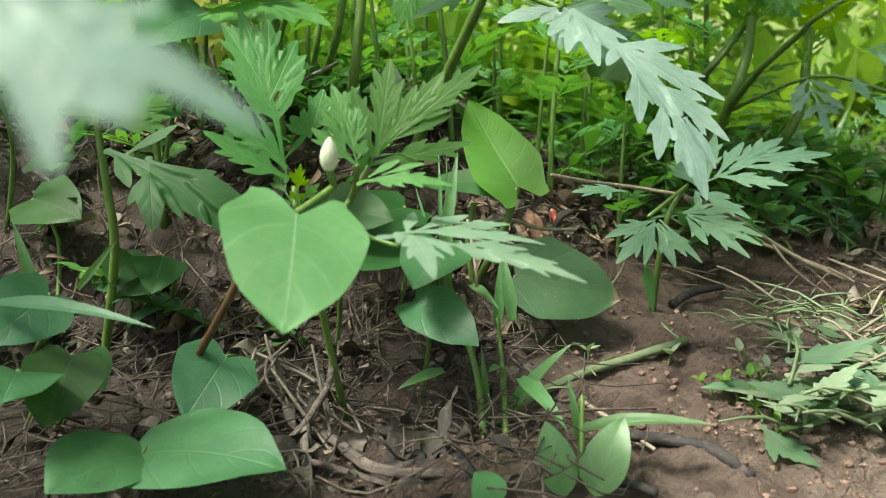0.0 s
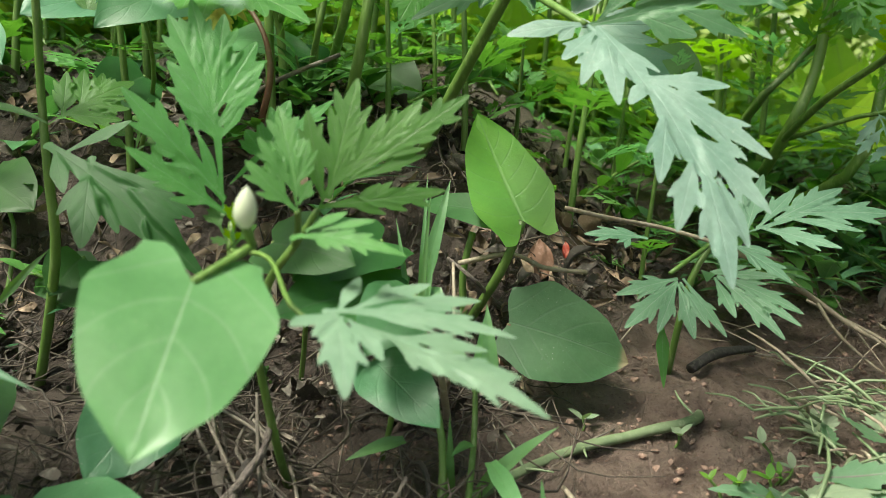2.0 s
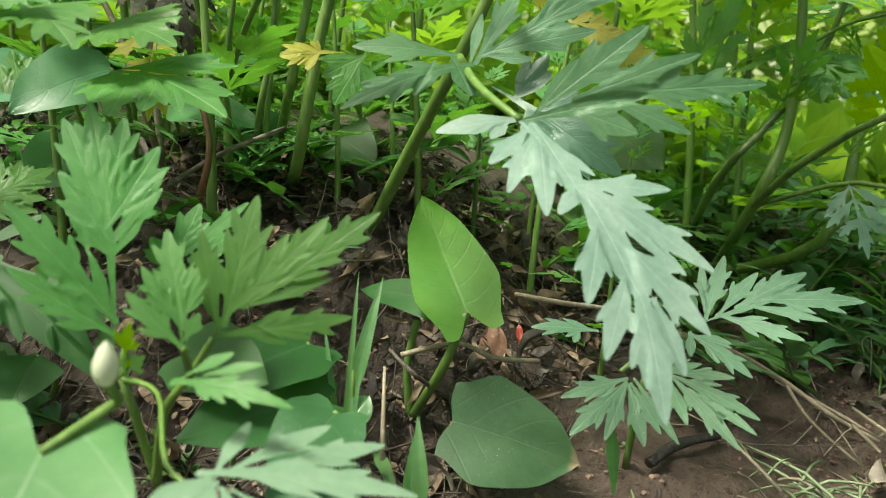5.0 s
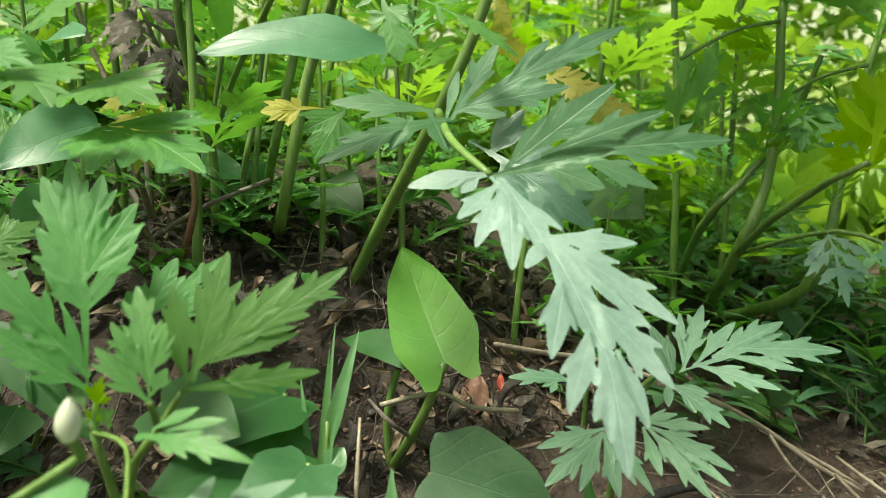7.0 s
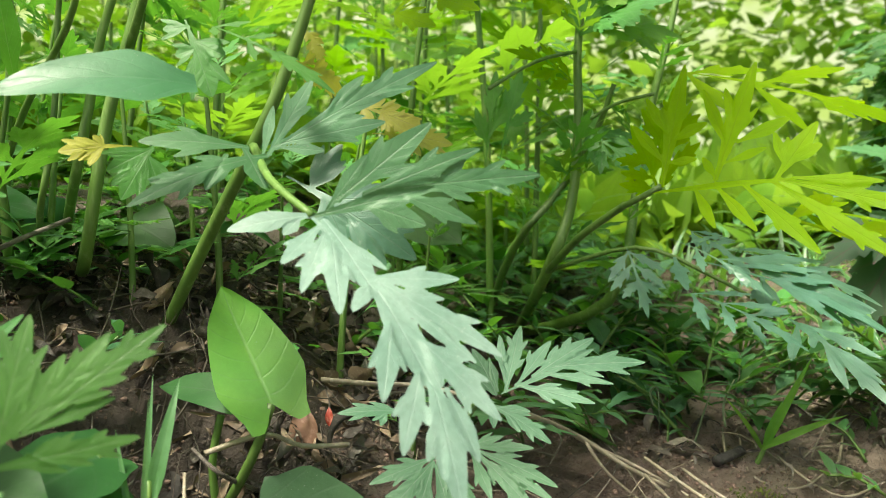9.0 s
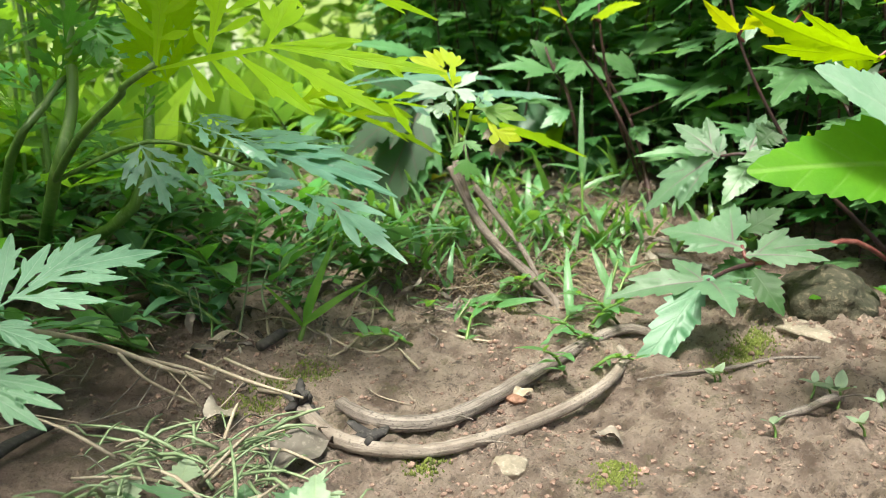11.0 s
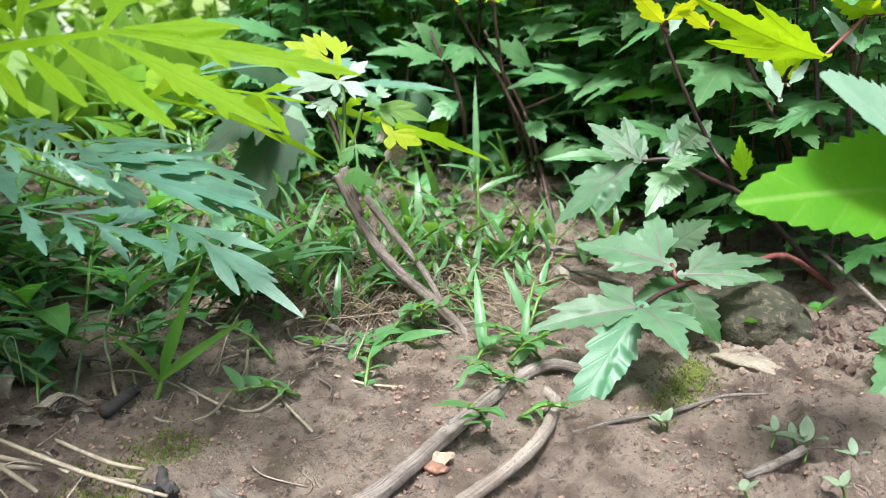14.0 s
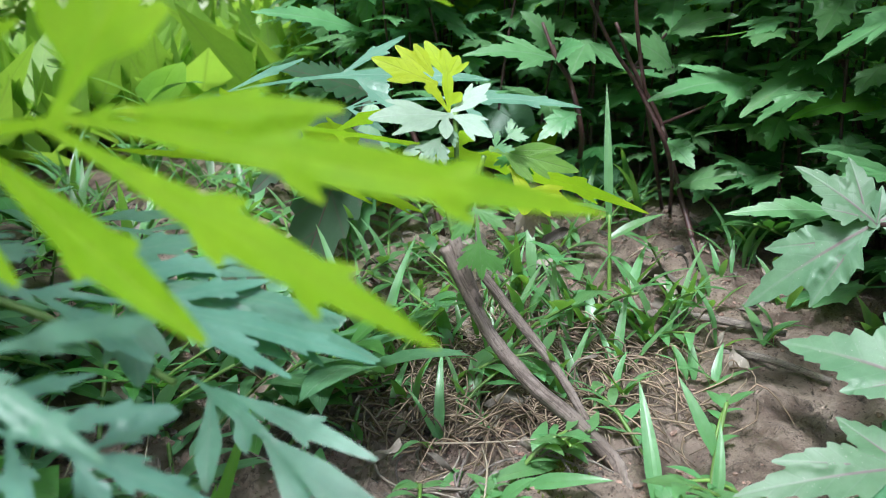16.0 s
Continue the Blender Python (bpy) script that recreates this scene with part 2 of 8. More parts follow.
PURPSTEM = plain_material("purple_stem", (0.026, 0.011, 0.011), (0.048, 0.019, 0.018), (0.085, 0.040, 0.034), 60.0, 0.55, 0.2)
def wood_material(name, dark, mid_tone, pale, rings=9.0, crack=0.85):
    """Weathered wood with cracks that run along the stem."""
    mat, nt, bsdf, out = nodes_of(name)
    tc = nt.nodes.new("ShaderNodeTexCoord")
    mp = nt.nodes.new("ShaderNodeMapping")
    mp.inputs["Scale"].default_value = (rings, 2.2, 1)
    nt.links.new(tc.outputs["UV"], mp.inputs[0])
    grain = noise_tex(nt, mp.outputs[0], 3.0, 6.0, 0.65)
    patch = noise_tex(nt, tc.outputs["Object"], 55.0, 4.0)
    fine = noise_tex(nt, tc.outputs["Object"], 600.0, 4.0)
    col = mixed(nt, ramp01(nt, patch, 0.35, 0.65), mid_tone, pale)
    col = mixed(nt, ramp01(nt, fine, 0.52, 0.72), col, tuple(0.6 * c for c in mid_tone))
    col = mixed(nt, ramp01(nt, grain, 0.56, 0.44), col, col)
    split = maths(nt, "SUBTRACT", 1.0, ramp01(nt, grain, 0.40, 0.50))
    col = mixed(nt, maths(nt, "MULTIPLY", split, crack), col, dark)
    nt.links.new(col, bsdf.inputs["Base Color"])
    bsdf.inputs["Roughness"].default_value = 0.85
    bumped(nt, bsdf, maths(nt, "ADD", grain, maths(nt, "MULTIPLY", fine, 0.3)), 0.3 + 0.8 * crack, 0.0018)
    return mat


BARK = wood_material("twig_bark", (0.050, 0.039, 0.031), (0.185, 0.152, 0.127), (0.310, 0.268, 0.230), 9.0, 0.65)
TWIGBARK = wood_material("grey_twig_bark", (0.055, 0.040, 0.031), (0.160, 0.126, 0.104), (0.265, 0.222, 0.188), 5.0, 0.6)
SMOOTHBARK = wood_material("smooth_bark", (0.10, 0.078, 0.058), (0.205, 0.166, 0.134), (0.305, 0.262, 0.218), 4.0, 0.5)
BLACKWOOD = plain_material("blackened_wood", (0.02, 0.018, 0.017), (0.045, 0.04, 0.036), (0.09, 0.08, 0.07), 90.0, 0.8, 0.8)
STRAW = plain_material("straw", (0.22, 0.180, 0.125), (0.31, 0.262, 0.192), (0.40, 0.352, 0.270), 80.0, 0.7)
CLOD = plain_material("clod", (0.150, 0.092, 0.068), (0.225, 0.150, 0.114), (0.30, 0.220, 0.175), 120.0, 0.9, 1.0, 0.001, 700.0, vary=0.6)
STONE = plain_material("mossy_stone", (0.026, 0.028, 0.013), (0.062, 0.056, 0.034), (0.14, 0.118, 0.076), 50.0, 0.85, 1.0, 0.002, 300.0)
PALESTONE = plain_material("pale_stone", (0.17, 0.145, 0.105), (0.24, 0.205, 0.155), (0.34, 0.30, 0.24), 60.0, 0.8, 0.8, 0.0015)
DEADGRASS = plain_material("dead_grass", (0.13, 0.092, 0.058), (0.20, 0.152, 0.100), (0.28, 0.228, 0.158), 60.0, 0.75, vary=0.9)
MOSS = plain_material("moss", (0.085, 0.110, 0.016), (0.140, 0.170, 0.026), (0.19, 0.22, 0.05), 200.0, 0.9, 1.0, 0.001, 900.0)
BUD = plain_material("bud_white", (0.55, 0.62, 0.42), (0.68, 0.72, 0.55), (0.72, 0.74, 0.6), 90.0, 0.5, 0.1)
REDPLASTIC = plain_material("red_wrapper", (0.26, 0.035, 0.02), (0.32, 0.06, 0.04), (0.5, 0.2, 0.15), 60.0, 0.35, 0.2)
CLAY = plain_material("clay_shard", (0.17, 0.085, 0.05), (0.23, 0.12, 0.075), (0.30, 0.18, 0.13), 60.0, 0.7)


def soil_material():
    mat, nt, bsdf, out = nodes_of("soil")
    tc = nt.nodes.new("ShaderNodeTexCoord")
    o = tc.outputs["Object"]
    big = noise_tex(nt, o, 9.0, 4.0)
    mid = noise_tex(nt, o, 60.0, 5.0)
    fine = noise_tex(nt, o, 420.0, 6.0, 0.7)
    col = mixed(nt, ramp01(nt, big, 0.36, 0.62), (0.145, 0.098, 0.072), (0.300, 0.226, 0.172))
    col = mixed(nt, ramp01(nt, mid, 0.34, 0.58), col, (0.46, 0.360, 0.285))
    col = mixed(nt, ramp01(nt, noise_tex(nt, o, 150.0, 5.0, 0.7), 0.52, 0.70), col, (0.085, 0.062, 0.048))
    col = mixed(nt, ramp01(nt, fine, 0.55, 0.72), col, (0.46, 0.372, 0.302))
    col = mixed(nt, maths(nt, "MULTIPLY", ramp01(nt, noise_tex(nt, o, 520.0, 3.0, 0.6), 0.60, 0.68), 0.75), col, (0.075, 0.05, 0.036))
    col = mixed(nt, maths(nt, "MULTIPLY", ramp01(nt, noise_tex(nt, o, 23.0, 4.0), 0.55, 0.75), 0.6), col, (0.36, 0.252, 0.205))
    moss = maths(nt, "MULTIPLY", ramp01(nt, noise_tex(nt, o, 38.0, 4.0), 0.56, 0.66), ramp01(nt, fine, 0.42, 0.58))
    col = mixed(nt, maths(nt, "MULTIPLY", moss, 0.5), col, (0.115, 0.115, 0.035))
    # Darker soil towards the left and back, in two tones with a noisy edge.
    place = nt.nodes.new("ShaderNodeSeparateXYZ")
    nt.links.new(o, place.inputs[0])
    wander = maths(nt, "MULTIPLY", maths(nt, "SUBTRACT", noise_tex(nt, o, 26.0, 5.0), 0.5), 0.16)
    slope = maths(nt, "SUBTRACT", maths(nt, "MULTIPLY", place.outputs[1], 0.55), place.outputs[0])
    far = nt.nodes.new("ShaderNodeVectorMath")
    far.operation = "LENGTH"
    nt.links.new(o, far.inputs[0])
    bank_dark = maths(nt, "MULTIPLY", ramp01(nt, maths(nt, "ADD", slope, wander), 0.11, 0.20), maths(nt, "SUBTRACT", 1.0, ramp01(nt, maths(nt, "ADD", far.outputs["Value"], maths(nt, "MULTIPLY", wander, 3.0)), 0.8, 1.5)))
    col = mixed(nt, maths(nt, "MULTIPLY", bank_dark, 0.8), col, (0.050, 0.038, 0.028))
    edge_dark = maths(nt, "MULTIPLY", ramp01(nt, maths(nt, "ADD", slope, wander), -0.03, 0.10), maths(nt, "SUBTRACT", 1.0, bank_dark))
    col = mixed(nt, maths(nt, "MULTIPLY", edge_dark, 0.62), col, mixed(nt, ramp01(nt, mid, 0.38, 0.6), (0.085, 0.048, 0.036), (0.165, 0.105, 0.082)))
    pits = ramp01(nt, noise_tex(nt, o, 240.0, 5.0, 0.65), 0.50, 0.64)
    col = mixed(nt, maths(nt, "MULTIPLY", pits, 0.32), col, (0.060, 0.040, 0.029))
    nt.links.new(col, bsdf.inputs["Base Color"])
    damp = maths(nt, "ADD", maths(nt, "MULTIPLY", ramp01(nt, big, 0.4, 0.6), 0.2), 0.62)
    nt.links.new(damp, bsdf.inputs["Roughness"])
    grit = noise_tex(nt, o, 1100.0, 4.0, 0.7)
    cr = add(nt, "TexVoronoi", i_Scale=48.0)
    cr.feature = "DISTANCE_TO_EDGE"
    warp = nt.nodes.new("ShaderNodeVectorMath")
    warp.operation = "ADD"
    wob = add(nt, "TexNoise", i_Scale=45.0, i_Detail=4.0)
    nt.links.new(o, wob.inputs["Vector"])
    shrink = nt.nodes.new("ShaderNodeVectorMath")
    shrink.operation = "SCALE"
    shrink.inputs["Scale"].default_value = 0.03
    nt.links.new(wob.outputs["Color"], shrink.inputs[0])
    nt.links.new(o, warp.inputs[0])
    nt.links.new(shrink.outputs[0], warp.inputs[1])
    nt.links.new(warp.outputs[0], cr.inputs["Vector"])
    crack = maths(nt, "MULTIPLY", ramp01(nt, cr.outputs[0], 0.0, 0.03), ramp01(nt, noise_tex(nt, o, 12.0, 2.0), 0.5, 0.62))
    h = maths(nt, "ADD", maths(nt, "MULTIPLY", fine, 1.0), maths(nt, "MULTIPLY", mid, 0.8))
    h = maths(nt, "ADD", h, maths(nt, "MULTIPLY", grit, 0.5))
    h = maths(nt, "ADD", h, maths(nt, "MULTIPLY", crack, 0.45))
    bumped(nt, bsdf, h, 1.0, 0.007)
    return mat


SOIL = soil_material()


# ---- mesh tools ----
def smooth(a, b, v):
    t = min(1.0, max(0.0, (v - a) / (b - a)))
    return t * t * (3 - 2 * t)


class Sheet:
    """Collects vertices, faces and uvs of one mesh."""

    def __init__(self):
        self.v, self.f, self.uv = [], [], []

    def grid(self, rows, uvs):
        n0, nc = len(self.v), len(rows[0])
        for r, u in zip(rows, uvs):
            self.v += r
            self.uv += u
        for i in range(len(rows) - 1):
            for j in range(nc - 1):
                a = n0 + i * nc + j
                self.f.append((a, a + 1, a + nc + 1, a + nc))

    def mesh(self, name, mat):
        me = bpy.data.meshes.new(name)
        me.from_pydata([tuple(p) for p in self.v], [], self.f)
        if self.uv:
            layer = me.uv_layers.new(name="UVMap")
            idx = np.empty(len(me.loops), dtype=np.int32)
            me.loops.foreach_get("vertex_index", idx)
            layer.data.foreach_set("uv", np.array(self.uv, dtype=np.float32)[idx].ravel())
        me.polygons.foreach_set("use_smooth", np.ones(len(me.polygons), dtype=bool))
        me.materials.append(mat)
        return me


def frame_of(base, tip, normal):
    """A pose whose y axis runs from base to tip and whose z axis is the normal, and the length."""
    b, y = Vector(base), Vector(tip) - Vector(base)
    length = y.length
    y = y.normalized()
    z = Vector(normal)
    z = (z - y * z.dot(y)).normalized()
    x = y.cross(z)
    return Matrix(((x.x, y.x, z.x, b.x), (x.y, y.y, z.y, b.y), (x.z, y.z, z.z, b.z), (0, 0, 0, 1))), length


def blade(sh, origin, angle, length, half, shape, teeth=0, tooth=0.3, rows=9, cols=5, fold=0.12, wave=0.0, back=0.0, sharp=0.75, seed=0, lift=0.0):
    """One blade of a leaf in its plane: from origin, turned by angle (degrees, to +x), half its greatest half-width."""
    rnd = random.Random(seed)
    ca, sa = math.cos(radians(angle)), math.sin(radians(angle))
    steps = []
    if teeth:
        for k in range(2 * teeth + 1):
            steps.append((k / (2 * teeth + 0.0), k % 2))
        steps.append((1.0, 0))
        steps = steps[:-1]
    else:
        steps = [(k / (rows - 1), 1) for k in range(rows)]
    out, uvs = [], []
    phase = rnd.uniform(0, 6.28)
    for v, peak in steps:
        w = half * shape(v)
        row, ur = [], []
        for j in range(cols):
            u = -1 + 2 * j / (cols - 1)
            au = abs(u)
            across, along = u * w, v * length
            if teeth and au > 0.6:
                if peak:
                    along += 0.42 * length / teeth * (au - 0.3) * (1 - 0.7 * v)
                else:
                    across *= 1 - tooth * (0.8 + 0.4 * rnd.random())
                    along -= 0.05 * length / teeth
            if back:
                along -= back * length * (1 - v) ** 3 * (math.sin(min(1.0, au * 1.15) * math.pi * 0.62) ** 1.3 if au > 0 else 0)
            z = fold * abs(across) + lift * v + wave * half * math.sin(v * 9 + phase + 2.2 * u) * au
            x, y = across * ca + along * sa, -across * sa + along * ca
            row.append((origin[0] + x, origin[1] + y, z))
            ur.append((0.5 + 0.5 * u, v))
        out.append(row)
        uvs.append(ur)
    sh.grid(out, uvs)


def bend(sh, length, bulge, twist=0.0, sag=0.0):
    """Arches a flat leaf along its length without moving base and tip; sag lets its sides hang."""
    done = []
    for x, y, z in sh.v:
        s = y / length
        z2 = z + bulge * length * 4 * s * (1 - s) - sag * x * x / length
        a = twist * s
        done.append((x * math.cos(a) - 0.4 * z2 * math.sin(a), y, z2 + x * math.sin(a)))
    sh.v = done


def tube_mesh(name, pts, radii, mat, sides=7, fine=4, rough=0.0, seed=0, sheet=None):
    """A tapering round stem through pts."""
    rnd = random.Random(seed)
    pts = [Vector(p) for p in pts]
    radii = list(radii) if isinstance(radii, (list, tuple)) else [radii] * len(pts)
    while len(radii) < len(pts):
        radii.append(radii[-1])
    line, rad = [], []
    for i in range(len(pts) - 1):
        p0, p1, p2, p3 = pts[max(i - 1, 0)], pts[i], pts[i + 1], pts[min(i + 2, len(pts) - 1)]
        for k in range(fine):
            t = k / fine
            line.append(0.5 * (2 * p1 + (p2 - p0) * t + (2 * p0 - 5 * p1 + 4 * p2 - p3) * t * t + (3 * p1 - p0 - 3 * p2 + p3) * t ** 3))
            rad.append(radii[i] + (radii[i + 1] - radii[i]) * t)
    line.append(pts[-1])
    rad.append(radii[-1])
    sh = sheet or Sheet()
    n0 = len(sh.v)
    ridge = [1 + 0.8 * rough * (rnd.random() - 0.5) * 2 for _ in range(sides)]
    up = Vector((0.3, 0.2, 1)) if abs((line[-1] - line[0]).normalized().z) < 0.9 else Vector((1, 0.2, 0))
    for i, p in enumerate(line):
        d = (line[min(i + 1, len(line) - 1)] - line[max(i - 1, 0)]).normalized()
        a = d.cross(up).normalized()
        b = d.cross(a)
        for k in range(sides):
            g = 2 * math.pi * k / sides
            r = rad[i] * ridge[k] * (1 + 0.6 * rough * (rnd.random() - 0.5) * 2)
            sh.v.append(tuple(p + a * (r * math.cos(g)) + b * (r * math.sin(g))))
            sh.uv.append((k / sides, i / len(line)))
    for i in range(len(line) - 1):
        for k in range(sides):
            a0, a1 = n0 + i * sides + k, n0 + i * sides + (k + 1) % sides
            sh.f.append((a0, a1, a1 + sides, a0 + sides))
    for i, turn in ((0, -1), (len(line) - 1, 1)):
        ring = [n0 + i * sides + k for k in range(sides)]
        sh.f.append(tuple(ring[::turn]))
    return sh.mesh(name, mat) if sheet is None else None


# ---- things and parts ----
def thing(name, base, label, category, group="", kind=""):
    ob = new(name)
    ob.empty_display_size = 0.02
    ob.location = base
    return tagged(ob, label, category, group, kind)


def put(name, me, parent, m=None, label=""):
    """One mesh under a thing; m is its pose in the world."""
    ob = new(name, me)
    ob.parent = parent
    here = Matrix.Translation(-parent.location) if parent.type == "EMPTY" else Matrix()
    ob.matrix_basis = here @ (m or Matrix())
    return tagged(ob, label) if label else ob


def stem(parent, pts, radii, mat=None, name="stem", label="", **more):
    return put(name, tube_mesh(name, pts, radii, mat or STEM, **more), parent, None, label)


def np_smooth(a, b, v):
    t = np.clip((v - a) / (b - a), 0, 1)
    return t * t * (3 - 2 * t)


def np_rachis(v):
    return (0.3 + 0.7 * np_smooth(0.1, 0.45, v)) * np.clip((1 - v) / 0.45, 0, 1) ** 0.7


def np_egg(v):
    return (0.12 + 0.88 * np_smooth(0, 0.36, v)) * np.clip(1 - v, 0, 1) ** 0.62 * 1.3


def np_saw(v):
    return (0.10 + 0.90 * np_smooth(0, 0.40, v)) * np.clip(1 - v, 0, 1) ** 0.85 * 1.45


def np_stalk(v):
    return 0.6 + 0.4 * (1 - v)


def cut_sheet(pieces, cell, fold=0.12, wave=0.05, quilt=0.03, seed=0):
    """A flat leaf whose outline is the union of pieces (origin x, y, angle, length, half-width, teeth, tooth, shape, lift),
    meshed on a square net and trimmed along that outline."""
    rnd = random.Random(seed)
    lo, hi = np.array([9.0, 9.0]), np.array([-9.0, -9.0])
    for ox, oy, ang, ln, half, *_ in pieces:
        d = np.array([math.sin(radians(ang)), math.cos(radians(ang))]) * ln
        for q in (np.array([ox, oy]), np.array([ox, oy]) + d):
            lo, hi = np.minimum(lo, q - 1.1 * half), np.maximum(hi, q + 1.1 * half)
    lo, hi = lo - cell, hi + cell
    nx, ny = int((hi[0] - lo[0]) / cell) + 2, int((hi[1] - lo[1]) / cell) + 2
    gx, gy = np.meshgrid(lo[0] + cell * np.arange(nx), lo[1] + cell * np.arange(ny))
    best = np.full(gx.shape, -9.0)
    zsum, wsum = np.zeros(gx.shape), np.zeros(gx.shape)
    gu, gv = np.full(gx.shape, 0.5), np.zeros(gx.shape)
    for ox, oy, ang, ln, half, teeth, tooth, shape, lift, *start in pieces:
        ca, sa = math.cos(radians(ang)), math.sin(radians(ang))
        across, along = (gx - ox) * ca - (gy - oy) * sa, (gx - ox) * sa + (gy - oy) * ca
        v, au = along / ln, np.abs(across)
        w = half * shape(np.clip(v, 0, 1))
        if teeth:
            side = np.where(across > 0, rnd.random(), rnd.random())
            p = np.mod(teeth * np.clip(v, 0, 1) - 0.55 * au / half + side, 1.0)
            p = np.where(p < 0.82, p / 0.82, (1 - p) / 0.18)
            w = w * (1 - tooth * (1 - p) * np_smooth(0.02, 0.2, v))
        f = np.where(v < 0, half * 0.3 - np.hypot(across, along), np.where(v > 1, -(v - 1) * ln - au, w - au))
        z = rnd.uniform(0.5, 1.5) * fold * au + lift * np.clip(v, 0, 1) + wave * half * np.sin(7 * v + rnd.uniform(0, 6)) * au / half
        z = z + quilt * half * np.cos(6.28 * (5 * v - 1.4 * au / half)) * np.clip(au / half * 3, 0, 1)
        z = z + (start[0] if start else 0.0)
        g = np.exp(np.clip(9 * f / half, -12, 12))
        zsum, wsum = zsum + g * z, wsum + g
        top = f > best
        gu, gv = np.where(top, 0.5 + 0.5 * across / half, gu), np.where(top, v, gv)
        best = np.maximum(best, f)
    gz = zsum / wsum
    inside = best > 0
    some = inside[:-1, :-1] | inside[1:, :-1] | inside[:-1, 1:] | inside[1:, 1:]
    sh, seen = Sheet(), {}

    def corner(r, c):
        k = (r, c)
        if k not in seen:
            seen[k] = len(sh.v)
            sh.v.append((gx[r, c], gy[r, c], gz[r, c]))
            sh.uv.append((gu[r, c], gv[r, c]))
        return seen[k]

    def crossing(a, b):
        k = (min(a, b), max(a, b))
        if k not in seen:
            a, b = k
            t = best[a] / (best[a] - best[b])
            seen[k] = len(sh.v)
            sh.v.append((gx[a] + t * (gx[b] - gx[a]), gy[a] + t * (gy[b] - gy[a]), gz[a] + t * (gz[b] - gz[a])))
            q = a if inside[a] else b
            sh.uv.append((gu[q], gv[q]))
        return seen[k]

    for r, c in zip(*np.nonzero(some)):
        ring = ((r, c), (r, c + 1), (r + 1, c + 1), (r + 1, c))
        poly = []
        for m in range(4):
            a, b = ring[m], ring[(m + 1) % 4]
            if inside[a]:
                poly.append(corner(*a))
            if inside[a] != inside[b]:
                poly.append(crossing(a, b))
        if len(poly) > 2:
            sh.f.append(tuple(poly))
    return sh


def np_blade(v):
    return (0.24 + 0.76 * np_smooth(0.0, 0.58, v)) * np.clip((1 - v) / 0.42, 0, 1) ** 0.60


def lobe_pieces(x, y, ang, ln, half, teeth, rnd, lift=0.0):
    """One lobe of a cut leaf: a blade that narrows to its foot, with short forward teeth on both sides."""
    got = [(x, y, ang, ln, half, 0, 0, np_blade, lift)]
    for side in (-1, 1):
        for v in ((), (0.60,), (0.46, 0.72), (0.38, 0.57, 0.76))[teeth]:
            v += rnd.uniform(-0.06, 0.06)
            a = rnd.uniform(22, 31)
            reach = 1.75 * half * (1.12 - 0.45 * v) / math.sin(radians(a)) * rnd.uniform(0.9, 1.12)
            at = max(0.0, v * ln - 0.72 * reach)
            got.append((x + at * math.sin(radians(ang)), y + at * math.cos(radians(ang)), ang + side * a, reach, 0.42 * half, 0, 0, np_blade, 0.25 * lift, lift * at / ln))
    return got


def pinnate_leaf(parent, mat, base, tip, normal, lobes, bulge=0.04, twist=0.0, seed=1, label="", fold=0.03, sag=0.0, net=125, slim=0.70, name="leaf", cut=0):
    """A cut leaf from its lobes: foot x, y, angle, length, half-width in parts of the leaf's length, and teeth a side."""
    rnd = random.Random(seed)
    m, length = frame_of(base, tip, normal)
    pieces = []
    for x, y, ang, ln, half, teeth in lobes:
        pieces += lobe_pieces(x * length, y * length, ang, ln * length, slim * half * length, min(3, teeth + (cut if half > 0.06 else 0)), rnd, 0.0 if half < 0.03 else rnd.uniform(-0.05, 0.03) * ln * length)
    reach = max(max(abs(x) + ln * abs(math.sin(radians(a))), abs(y + ln * math.cos(radians(a)))) for x, y, a, ln, _, _ in lobes)
    sh = cut_sheet(pieces, max(reach, 1.0) * length / net, fold, quilt=0.012, seed=seed)
    bend(sh, length, bulge, twist, sag)
    return put(name, sh.mesh(name, mat), parent, m, label)


def lobed_leaf(parent, mat, base, tip, normal, lobes=None, fat=1.0, bulge=0.06, teeth=2, twist=0.0, seed=1, pairs=3, spread=0.45, label="", fold=0.05, slim=1.0, sag=0.0, name="leaf", cells=85):
    """A mugwort leaf cut into lobes: (place along the midrib, angle, length[, width]) in parts of the whole."""
    rnd = random.Random(seed)
    m, length = frame_of(base, tip, normal)
    if lobes is None:
        lobes = []
        for i in range(pairs):
            s = 0.14 + 0.40 * i / max(1, pairs - 1)
            for side in (-1, 1):
                lobes.append((s + rnd.uniform(-0.02, 0.05), side * rnd.uniform(34, 55), spread * (0.75 + 0.35 * math.sin(1.2 + i)) * rnd.uniform(0.85, 1.1)))
    pieces = [(0, 0, 0, 0.8 * length, 0.020 * length * fat, 0, 0, np_rachis, 0.0)]
    parts = [(0.44, 0, 0.56, 0.076 * length * fat, 0.0)]
    for s, ang, ln, *wide in lobes:
        parts.append((s, ang, ln, (0.024 + 0.085 * ln) * length * fat * slim * (wide[0] if wide else 1.0), rnd.uniform(-0.05, 0.04) * length))
    for s, ang, ln, half, lift in parts:
        pieces += lobe_pieces(0, s * length, ang, ln * length, half, 0 if cells < 30 else (1 if ln < 0.3 or cells < 60 else 2), rnd, lift)
    sh = cut_sheet(pieces, length / cells, fold, quilt=0.015, seed=seed)
    bend(sh, length, bulge, twist, sag)
    return put(name, sh.mesh(name, mat), parent, m, label)


def heart_shape(v):
    return (0.60 + 0.40 * smooth(0, 0.3, v)) * max(0.0, 1 - v) ** 0.66 * (1 + 0.46 * v) * (1 - 0.35 * smooth(0.72, 1.0, v))


